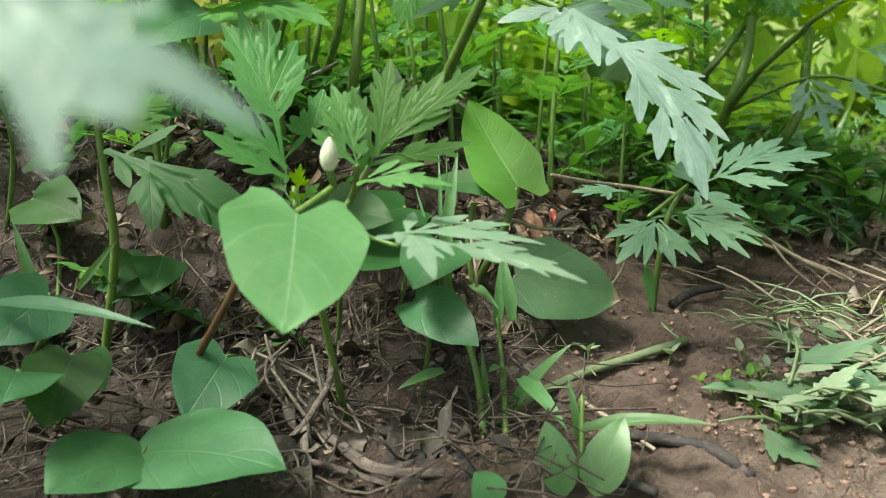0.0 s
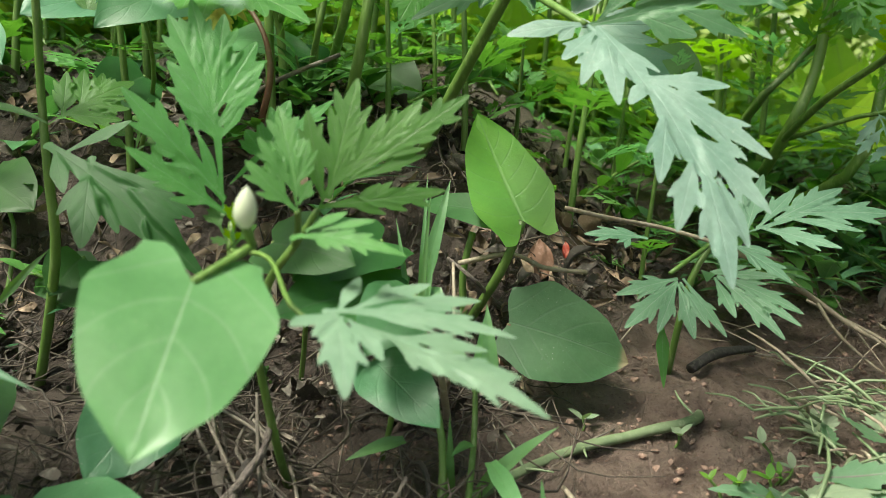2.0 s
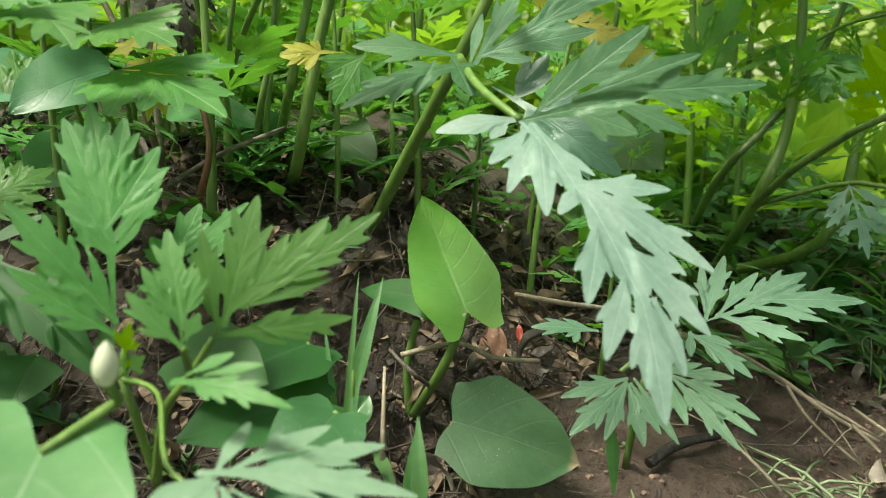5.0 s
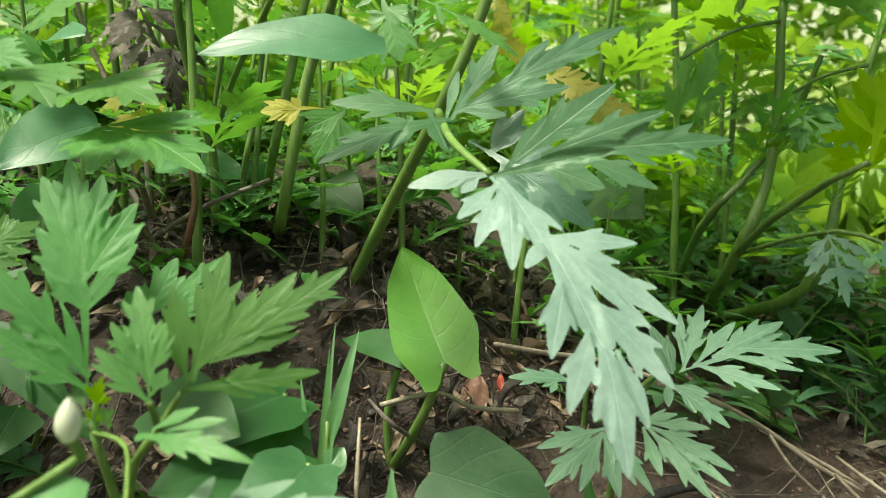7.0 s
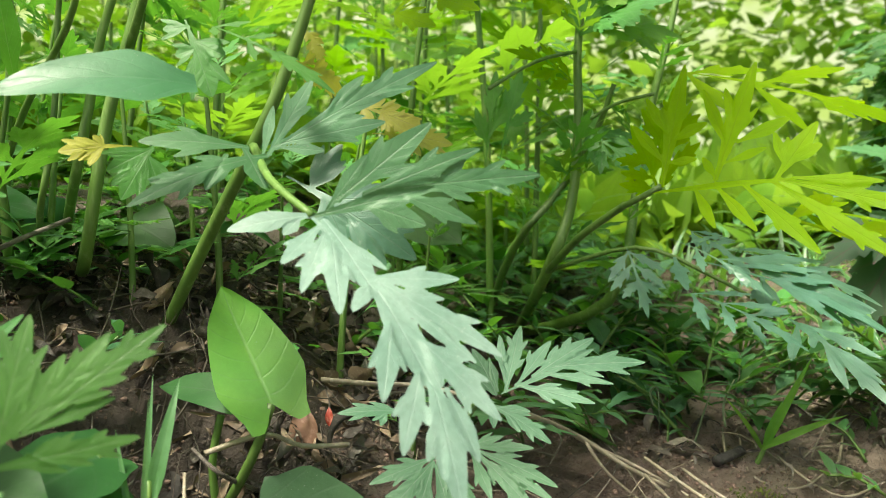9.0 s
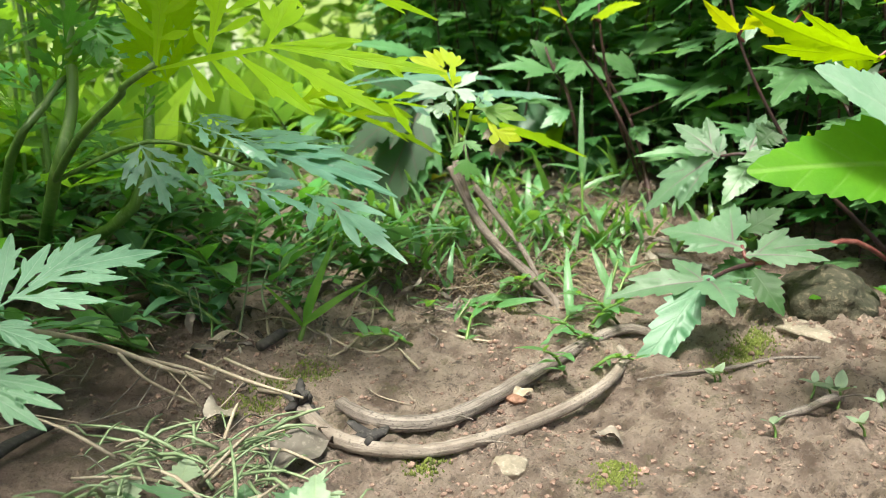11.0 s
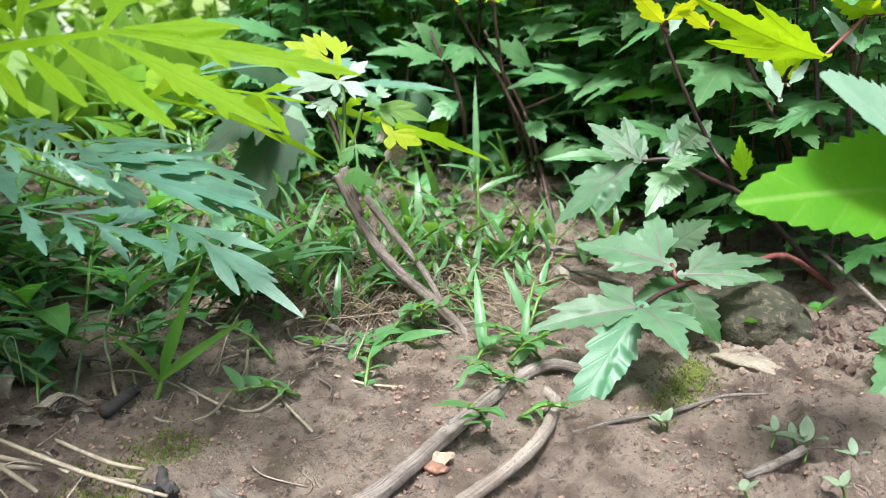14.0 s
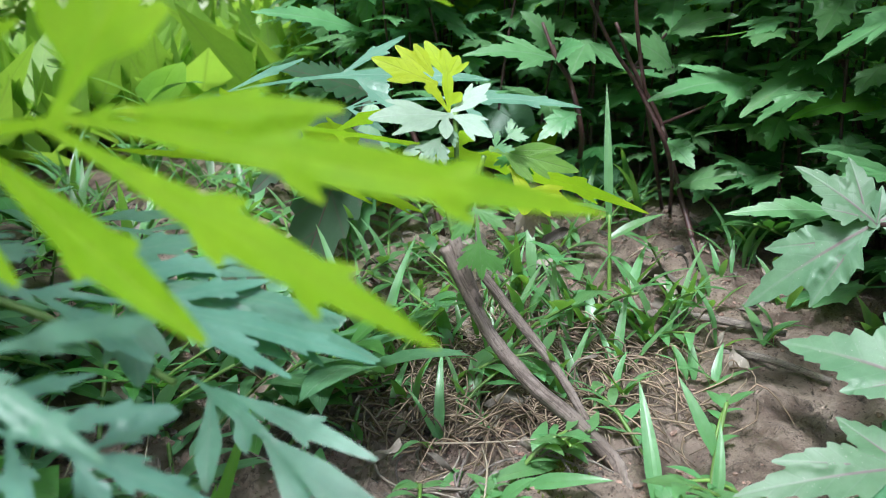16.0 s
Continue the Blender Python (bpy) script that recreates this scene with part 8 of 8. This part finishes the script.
    g = blades((0.3971, 0.4212, 0.0429), "trailing grass with narrow pointed blades", (
        ((0.3896, 0.4338, 0.0481), (0.3546, 0.4408, 0.0507), (-0.0518, -0.5568, 0.8290), 0.0036), ((0.3649, 0.4582, 0.0464), (0.3402, 0.4506, 0.0337), (-0.2963, -0.4522, 0.8413), 0.0032), ((0.3742, 0.4342, 0.0458), (0.3877, 0.4078, 0.0519), (-0.6096, -0.1309, 0.7818), 0.0032), ((0.3507, 0.4414, 0.0386), (0.3567, 0.4390, 0.0519), (-0.7564, -0.6125, 0.2296), 0.0026), ((0.3479, 0.4852, 0.0300), (0.3577, 0.4464, 0.0298), (-0.3606, -0.0958, 0.9278), 0.0040), ((0.3343, 0.5127, 0.0277), (0.3465, 0.4730, 0.0330), (-0.4072, -0.0028, 0.9133), 0.0035)))
    g = blades((0.5110, 0.4990, 0.0640), "tall single grass stem with a long upright blade", (
        ((0.5135, 0.5010, 0.1062), (0.5290, 0.5140, 0.1745), (-0.7442, -0.5630, 0.3595), 0.0024), ((0.5128, 0.4995, 0.0985), (0.5420, 0.4870, 0.1075), (-0.8910, -0.0419, 0.4520), 0.0028), ((0.5150, 0.5020, 0.1110), (0.4870, 0.5110, 0.1180), (-0.0766, -0.5881, 0.8051), 0.0020)))
    stem(g, [(0.5110, 0.4990, 0.0640), (0.5120, 0.4995, 0.0900), (0.5140, 0.5012, 0.1100)], [0.0012, 0.0010, 0.0008])
    g = thing("heart_leaf_weed", (0.5259, 0.5468, 0.0798), "low weed with a broad green heart-shaped leaf", "weed", "heart-leaved weeds")
    stem(g, [(0.5193, 0.5415, 0.0780), (0.5897, 0.5931, 0.0817), (0.5944, 0.5873, 0.1199)], [0.0012, 0.001, 0.0009], name="leaf_stalk")
    simple_leaf(g, HEART, (0.6167, 0.5804, 0.1200), (0.5755, 0.5818, 0.0925), (-0.4617, -0.5897, 0.6626), 0.022, heart_shape, back=0.15, rows=15, cols=11, seed=730)
    simple_leaf(g, HEART, (0.5858, 0.6504, 0.1570), (0.5968, 0.6185, 0.1355), (-0.6869, -0.5556, 0.4684), 0.020, heart_shape, back=0.15, rows=15, cols=11, seed=731)
    simple_leaf(g, LIME, (0.5788, 0.6035, 0.1243), (0.5869, 0.5909, 0.1519), (-0.9010, -0.4279, 0.0712), 0.008, egg_shape, seed=732)


# ---- leaves close to the lens ----
def close_leaves():
    p = thing("leaf_shoot", (-0.2241, 0.2358, 0.0138), "pale green cut leaf on a shoot close to the camera", "leaf")
    stem(p, [(-0.2241, 0.2358, 0.0138), (-0.0506, 0.0763, 0.1205), (-0.0204, 0.0597, 0.1358)], [0.0012, 0.0008, 0.0006])
    lobed_leaf(p, SILVER, (-0.0204, 0.0597, 0.1358), (-0.0063, 0.0535, 0.1231), (0.1, -0.6, 0.8), fat=2.6, spread=0.3, seed=741)
    q = thing("leaf_shoot", (-0.3364, 0.3749, 0.0470), "pale green leaf hanging in close to the camera", "leaf")
    stem(q, [(-0.3364, 0.3749, 0.0470), (-0.0530, 0.1649, 0.1920), (-0.0037, 0.1459, 0.2093)], [0.0014, 0.001, 0.0008])
    lobed_leaf(q, SILVER, (-0.0037, 0.1459, 0.2093), (0.0319, 0.1443, 0.2012), (0.1, -0.35, 1.0), fat=1.7, spread=0.3, seed=742)


def white_edge_leaf():
    p = thing("leaf_shoot", (-0.3275, 0.3363, 0.0206), "pale green cut leaf reaching in close by", "leaf")
    stem(p, [(-0.3275, 0.3363, 0.0206), (-0.1000, 0.1761, 0.1424), (-0.0581, 0.1690, 0.1647)], [0.0014, 0.001, 0.0008])
    lobed_leaf(p, SILVERY, (-0.0498, 0.1594, 0.1633), (0.0009, 0.1456, 0.1503), (0.15, -0.6, 0.8), fat=0.9, spread=0.35, seed=743)


# ---- straw, dead stalks, fine roots ----
def dry_stalk(pts, radii, label="thin dry straw-coloured stalk", mat=None, group="dry stalks"):
    p = thing("dry_stalk", pts[0], label, "dry stalk", group)
    stem(p, pts, radii, mat or STRAW, name="stalk", sides=6, fine=4, rough=0.12)
    return p


def straws():
    p = dry_stalk([(0.1122, 0.4004, 0.0898), (0.1391, 0.4218, 0.0789), (0.1694, 0.4474, 0.0606), (0.1913, 0.4426, 0.0477), (0.2200, 0.4385, 0.0352)], [0.0012, 0.0013, 0.0014, 0.0011, 0.0008], "long forked straw-coloured dead stem")
    stem(p, [(0.1694, 0.4474, 0.0606), (0.1789, 0.4412, 0.0470), (0.1955, 0.4358, 0.0338)] + [(0.2002, 0.4114, 0.0326)], [0.0009, 0.0008, 0.0007], STRAW, name="stalk")
    dry_stalk([(0.0479, 0.3908, 0.1024), (0.0662, 0.4022, 0.0982), (0.0901, 0.4141, 0.0942), (0.1143, 0.4057, 0.0899)], [0.001, 0.0011, 0.001])
    dry_stalk([(0.0065, 0.3564, 0.0279), (0.0125, 0.3106, 0.0652), (0.0093, 0.3260, 0.0889)], [0.0009, 0.0008, 0.0005], "flat straw-coloured dead grass stalk")
    dry_stalk([(0.0073, 0.3732, 0.0797), (0.0275, 0.3858, 0.0826), (0.0410, 0.3865, 0.0780), (0.0587, 0.3931, 0.0762)], [0.001, 0.001, 0.001])
    dry_stalk([(0.0239, 0.3945, 0.0578), (0.0143, 0.3632, 0.0756), (0.0030, 0.3731, 0.0815)], [0.0011, 0.0009, 0.0006], mat=BARK)
    dry_stalk([(-0.1042, 0.4185, 0.1329), (-0.0841, 0.4263, 0.1474), (-0.0566, 0.4299, 0.1603)], [0.0013, 0.0012, 0.001], mat=DRY)
    dry_stalk([(0.2370, 0.4061, 0.0338), (0.2209, 0.4306, 0.0354), (0.1980, 0.4483, 0.0460), (0.1684, 0.4576, 0.0585)], [0.001, 0.001, 0.001, 0.0008])
    dry_stalk([(0.0512, 0.3114, 0.0196), (0.0581, 0.2930, 0.0197), (0.0703, 0.2665, 0.0173)], [0.0009, 0.0009, 0.0007])
    dry_stalk([(0.0098, 0.3439, 0.0220), (0.0097, 0.3219, 0.0419), (0.0070, 0.3142, 0.0610)], [0.0016, 0.0014, 0.001])
    p = thing("dead_root", (-0.0366, 0.2346, 0.0160), "forked grey-brown dead root hanging to the soil", "root", "dead roots")
    stem(p, [(-0.0388, 0.2850, 0.0486), (-0.0399, 0.2800, 0.0364), (-0.0470, 0.2760, 0.0250), (-0.0440, 0.2573, 0.0185), (-0.0366, 0.2346, 0.0165)], [0.0008, 0.0012, 0.0013, 0.0014, 0.0013], BARK, name="root", rough=0.2, sides=8)
    stem(p, [(-0.0399, 0.2800, 0.0364), (-0.0460, 0.2750, 0.0270), (-0.0545, 0.2693, 0.0185)], [0.0011, 0.0011, 0.0009], BARK, name="root", rough=0.2)
    stem(p, [(-0.0471, 0.2849, 0.0205), (-0.0330, 0.2660, 0.0195), (-0.0198, 0.2483, 0.0190), (0.0016, 0.2456, 0.0185)], [0.0012, 0.0017, 0.0019, 0.0015], BARK, name="root", rough=0.2, sides=9)
    stem(p, [(-0.0440, 0.2573, 0.0185), (-0.0300, 0.2500, 0.0180), (-0.0150, 0.2400, 0.0175)], [0.0010, 0.0010, 0.0007], BARK, name="root", rough=0.2)
    rnd = random.Random(44)
    for k in range(17):
        a = Vector((-0.0525, 0.3063, 0.0411)) + Vector((rnd.uniform(-0.022, 0.016), rnd.uniform(-0.012, 0.012), rnd.uniform(-0.012, 0.008)))
        end = Vector((a.x + rnd.uniform(-0.03, 0.035), a.y - rnd.uniform(0.0, 0.045), 0))
        end.z = ground_z(end.x, end.y) + 0.002
        mid = (a + end) / 2 + Vector((rnd.uniform(-0.01, 0.01), rnd.uniform(-0.006, 0.006), rnd.uniform(-0.004, 0.006)))
        dry_stalk([a, mid, end], [0.0005, 0.0007, 0.0005], "grey-brown fibrous dead root", DRY if k % 3 else BARK, "dead roots")
    # loose stalks by the straw and over the soil
    for k in range(58):
        if k < 34:
            x, y = rnd.uniform(0.13, 0.30), rnd.uniform(0.40, 0.53)
        elif k < 40:
            x, y = rnd.uniform(-0.1, 0.12), rnd.uniform(0.33, 0.42)
        else:
            x, y = rnd.uniform(0.33, 0.55), rnd.uniform(0.44, 0.58)
        a, ln, h = rnd.uniform(0, 6.28), rnd.uniform(0.02, 0.07), rnd.uniform(0.001, 0.014)
        b = Vector(on_ground(x, y, 0.001))
        m = Vector(on_ground(x + 0.5 * ln * math.cos(a), y + 0.5 * ln * math.sin(a), h * 0.8)) + Vector((rnd.uniform(-0.006, 0.006), rnd.uniform(-0.006, 0.006), 0))
        e = Vector(on_ground(x + ln * math.cos(a), y + ln * math.sin(a), h if k % 2 else 0.001))
        dry_stalk([b, m, e], [0.0003, 0.00035, 0.0002], "thin pale dry stalk lying loose", STRAW if k % 3 else DRY)


def root_mat():
    rnd = random.Random(47)
    for pts in (
        [(0.2687, 0.4916, 0.0485), (0.2569, 0.4547, 0.0400), (0.2723, 0.4387, 0.0385), (0.2971, 0.4527, 0.0430), (0.3087, 0.4618, 0.0450)], [(0.2781, 0.4689, 0.0448), (0.2832, 0.4422, 0.0390), (0.2930, 0.4304, 0.0375), (0.3148, 0.4393, 0.0401)],
        [(0.3282, 0.4907, 0.0483), (0.3104, 0.4656, 0.0443), (0.2958, 0.4451, 0.0400)], [(0.3043, 0.4304, 0.0375), (0.2989, 0.4033, 0.0330)], [(0.3350, 0.4333, 0.0398), (0.3400, 0.4200, 0.0375), (0.3492, 0.4068, 0.0360)],
        [(0.2635, 0.5004, 0.0499), (0.2560, 0.4830, 0.0480), (0.2506, 0.4673, 0.0430)], [(0.2928, 0.4695, 0.0430), (0.3020, 0.4740, 0.0470), (0.3135, 0.4775, 0.0462)]):
        dry_stalk(pts, [0.0006, 0.0008, 0.0007, 0.0006], "pale bare root twisting over the soil", STRAW, "dead roots")
    for k in range(36):
        x, y = rnd.gauss(0.385, 0.03), rnd.gauss(0.462, 0.022)
        a, ln = rnd.uniform(0, 6.28), rnd.uniform(0.012, 0.04)
        pts = [on_ground(x + ln * s * math.cos(a + 0.8 * s), y + ln * s * math.sin(a + 0.8 * s), rnd.uniform(0.0005, 0.005)) for s in (0, 0.35, 0.7, 1.0)]
        dry_stalk(pts, [0.0005, 0.0005, 0.0004, 0.0003], "fine fibrous root lying bare on the soil", DRY if k % 2 else BARK, "dead roots")
    for pts in ([(0.2004, 0.4500, 0.0508), (0.2136, 0.4130, 0.0449), (0.2275, 0.3853, 0.0404)], [(0.2147, 0.4386, 0.0490), (0.2221, 0.4148, 0.0452), (0.2294, 0.4032, 0.0433)], [(0.1946, 0.4338, 0.0482), (0.1980, 0.4122, 0.0448)]):
        dry_stalk(pts, [0.0007, 0.0009, 0.0006], "pale dead stalk lying at the edge of the weeds", STRAW)
    for pts in ([(0.2394, 0.4833, 0.0441), (0.2432, 0.4840, 0.0582), (0.2478, 0.4844, 0.0735)], [(0.2531, 0.4760, 0.0579), (0.2529, 0.4791, 0.0688), (0.2579, 0.4787, 0.0823)], [(0.2234, 0.5010, 0.0625), (0.2225, 0.5036, 0.0694), (0.2258, 0.5015, 0.0714), (0.2256, 0.4961, 0.0509)]):
        dry_stalk(pts, [0.0006, 0.0006, 0.0004], "thin pale upright weed stalk", PALESTEM)
    for k, at in enumerate(((0.3420, 0.4340, 0.0378), (0.3691, 0.4404, 0.0423), (0.3510, 0.4629, 0.0436), (0.3851, 0.4409, 0.0445), (0.3951, 0.3842, 0.0367), (0.3892, 0.3671, 0.0332), (0.4133, 0.3762, 0.0378), (0.3369, 0.4156, 0.0342), (0.3149, 0.4326, 0.0360), (0.3262, 0.4667, 0.0415), (0.3548, 0.3589, 0.0275), (0.3677, 0.3541, 0.0284), (0.3803, 0.3922, 0.0361), (0.3870, 0.3806, 0.0351), (0.4249, 0.3818, 0.0402), (0.4195, 0.4181, 0.0453), (0.4371, 0.4005, 0.0448), (0.3978, 0.4383, 0.0457))):
        leafy_weed(at, 660 + k, rnd.uniform(0.022, 0.034))


# ---- heap of pulled weeds, seedlings, moss, scraps ----
def weed_heap():
    rnd = random.Random(61)
    for k in range(85):
        u, v = rnd.random(), rnd.random()
        x, y = 0.112 + 0.065 * u + 0.035 * v, 0.258 + 0.132 * v
        o = Vector(on_ground(x, y, rnd.uniform(0.002, 0.016)))
        a = rnd.uniform(0, 6.28)
        ln = rnd.uniform(0.016, 0.04)
        d = Vector((math.cos(a), math.sin(a), rnd.uniform(-0.1, 0.5))).normalized()
        p = thing("pulled_weed", o, "wilting pale green pulled weed lying on the soil", "weed", "heap of pulled weeds")
        stem(p, [o, o + d * ln * 0.5 + Vector((rnd.uniform(-0.003, 0.003), rnd.uniform(-0.003, 0.003), 0.003)), o + d * ln], [0.0008, 0.0007, 0.0004], PALESTEM if k % 4 else STRAW, fine=2, sides=5)
        for j in range(4):
            s = 0.2 + 0.8 * j / 3
            t = a + rnd.choice((-1, 1)) * rnd.uniform(0.4, 1.6)
            e = Vector((math.cos(t), math.sin(t), rnd.uniform(-0.1, 0.5))).normalized()
            b = o + d * ln * s
            if k % 5 == 4 or (v >= 0.62 and j < 1):
                stem(p, [b, b + e * 0.008 + Vector((0, 0, 0.002)), b + e * rnd.uniform(0.012, 0.020)], [0.0005, 0.0004, 0.0003], PALESTEM, name="pod", fine=2, sides=5)
            elif j < 2 and v < 0.62:
                reach = rnd.uniform(0.016, 0.032)
                toothed_leaf(p, PALEWEED if (k + j) % 3 else SERRPALE, b, b + e * reach, (0.35 * rnd.uniform(-1, 1), 0.35 * rnd.uniform(-1, 1) - 0.15, 1), reach * rnd.uniform(0.18, 0.27), 6, rnd.uniform(-0.1, 0.12), 800 + 6 * k + j, lobed=(k + j) % 2 == 0, cells=50, name="leaf")


def seedling(at, tilt, label, size=0.007, mat=None):
    p = thing("seedling", at, label, "seedling", "seedlings")
    o = Vector(at)
    top = o + Vector((tilt[0], tilt[1], 0.0035 + 0.35 * size))
    stem(p, [o, (o + top) / 2 + Vector((0.001, 0, 0)), top], [0.0006, 0.0005, 0.0005])
    for k, a in enumerate((0.5, 2.9, 4.4)):
        a += 40 * at[0]
        d = Vector((math.cos(a), math.sin(a), (0.5, 0.9, 0.2)[k]))
        simple_leaf(p, mat or PALEWEED, top, top + d.normalized() * size, (-d.x * 0.6, -d.y * 0.6, 1), size * (0.30, 0.24, 0.28)[k], oval_shape, rows=7, cols=5, seed=850 + k)
    return p


def moss_patch(at, size, seed):
    rnd = random.Random(seed)
    sh = Sheet()
    for k in range(420):
        x, y = at[0] + rnd.gauss(0, size), at[1] + rnd.gauss(0, size * 0.6)
        o = Vector(on_ground(x, y, -0.0005))
        d = Vector((rnd.uniform(-0.5, 0.5), rnd.uniform(-0.5, 0.5), 1)).normalized() * rnd.uniform(0.0008, 0.0018)
        tube_mesh("", [o, o + d], [0.0007, 0.0002], None, sides=4, fine=1, sheet=sh)
    tagged(new("moss", sh.mesh("moss", MOSS)), "patch of bright green moss on the soil", "moss", kind="stuff")


def scraps():
    rnd0 = random.Random(77)
    for at, tilt in (((0.3945, 0.3030, 0.0255), (0.0, 0.0)), ((0.3995, 0.3033, 0.0262), (-0.004, -0.002)), ((0.4121, 0.2359, 0.0245), (0.002, 0.001)), ((0.3952, 0.2336, 0.0222), (-0.004, 0.0)), ((0.0579, 0.3490, 0.0233), (0.001, 0.0)), ((0.0911, 0.3453, 0.0221), (0.002, 0.0)), ((0.3715, 0.2575, 0.0203), (0.0, 0.001)), ((0.4122, 0.2569, 0.0255), (0.0, 0.001)), ((0.2144, 0.3801, 0.0276), (0, 0)), ((0.4111, 0.2654, 0.0258), (0.003, 0))):
        seedling(at, tilt, "tiny pale green seedling in the soil")
    for k in range(14):
        seedling(on_ground(0.114 + rnd0.gauss(0, 0.006), 0.315 + rnd0.gauss(0, 0.014)), (rnd0.uniform(-0.004, 0.004), rnd0.uniform(-0.003, 0.003)), "tiny fresh green seedling beside the pulled weeds", rnd0.uniform(0.004, 0.007), FRESH if k % 3 else PALEWEED)
    seedling((0.4089, 0.2523, 0.0249), (0.002, 0.0), "small seedling with pale round leaves on a bent root", 0.011)
    seedling((0.4859, 0.3075, 0.0376), (0.003, 0.0), "young seedling with broad green leaves", 0.014, MUG)
    seedling((0.5306, 0.2896, 0.0426), (-0.006, 0.0), "young seedling with broad green leaves", 0.012, MUG)
    for k, (at, s) in enumerate((((0.4468, 0.3164, 0.0330), 0.008), ((0.2448, 0.4245, 0.0347), 0.010), ((0.4413, 0.3172, 0.0323), 0.007), ((0.4276, 0.3141, 0.0304), 0.010), ((0.3050, 0.2823, 0.0161), 0.006), ((0.2175, 0.4162, 0.0334), 0.010), ((0.3872, 0.4337, 0.0436), 0.006), ((0.2543, 0.3342, 0.0203), 0.004))):
        moss_patch(at, s, 860 + k)
    rnd = random.Random(71)
    # fallen leaves that lie singly
    for k, (at, ln, mat, label) in enumerate((
        ((0.3273, 0.2980, 0.0189), 0.014, DRY, "crumpled whitish dry leaf on the soil"), ((0.2021, 0.4074, 0.0350), 0.02, DRY, "grey dry leaf on the soil"), ((0.1960, 0.3560, 0.0260), 0.03, DRY, "broad grey dry leaf on the soil"),
        ((0.3174, 0.3550, 0.0256), 0.011, STRAW, "small tan fallen leaf beside the root"), ((0.4881, 0.6533, 0.1019), 0.016, YELLOW, "fallen orange-yellow leaf in the grass"), ((0.4100, 0.6453, 0.0864), 0.03, DRY, "pinkish brown dry leaf"),
        ((0.5316, 0.4631, 0.0711), 0.03, DRY, "curled brown dry leaf on the soil"), ((0.5670, 0.3746, 0.0615), 0.02, DARKDRY, "rotting brown leaf on the soil"), ((-0.0208, 0.3477, 0.0256), 0.02, DARKDRY, "rotting brown leaf on the soil"),
        ((-0.0143, 0.2519, 0.0166), 0.03, DARKDRY, "dark curled dead leaf on the soil"))):
        p = thing("fallen_leaf", at, label, "fallen leaf", "fallen leaves")
        a = rnd.uniform(0, 6.28)
        o = Vector(at)
        simple_leaf(p, mat, o, o + Vector((math.cos(a), math.sin(a), 0.15)) * ln, (0.3, -0.3, 1), ln * 0.32, oval_shape, bulge=0.12, wave=0.3, fold=0.4, rows=9, cols=7, seed=870 + k)
    # scrap of red wrapper behind the pointed leaves
    p = thing("plastic_scrap", (0.0482, 0.4315, 0.0731), "torn scrap of red and clear plastic wrapper", "litter")
    simple_leaf(p, REDPLASTIC, (0.0506, 0.4128, 0.0778), (0.0504, 0.4165, 0.0850), (-0.0069, -0.8662, 0.4996), 0.0016, oval_shape, wave=0.35, bulge=0.08, fold=0.5, rows=11, cols=7, seed=890, name="wrapper")
    simple_leaf(p, CLAY, (0.0406, 0.4152, 0.0664), (0.0390, 0.4228, 0.0843), (0.0278, -0.9188, 0.3937), 0.006, oval_shape, wave=0.2, bulge=0.05, rows=9, cols=7, seed=891, name="shard")


path_grass()
close_leaves()
white_edge_leaf()
straws()
root_mat()
weed_heap()
scraps()
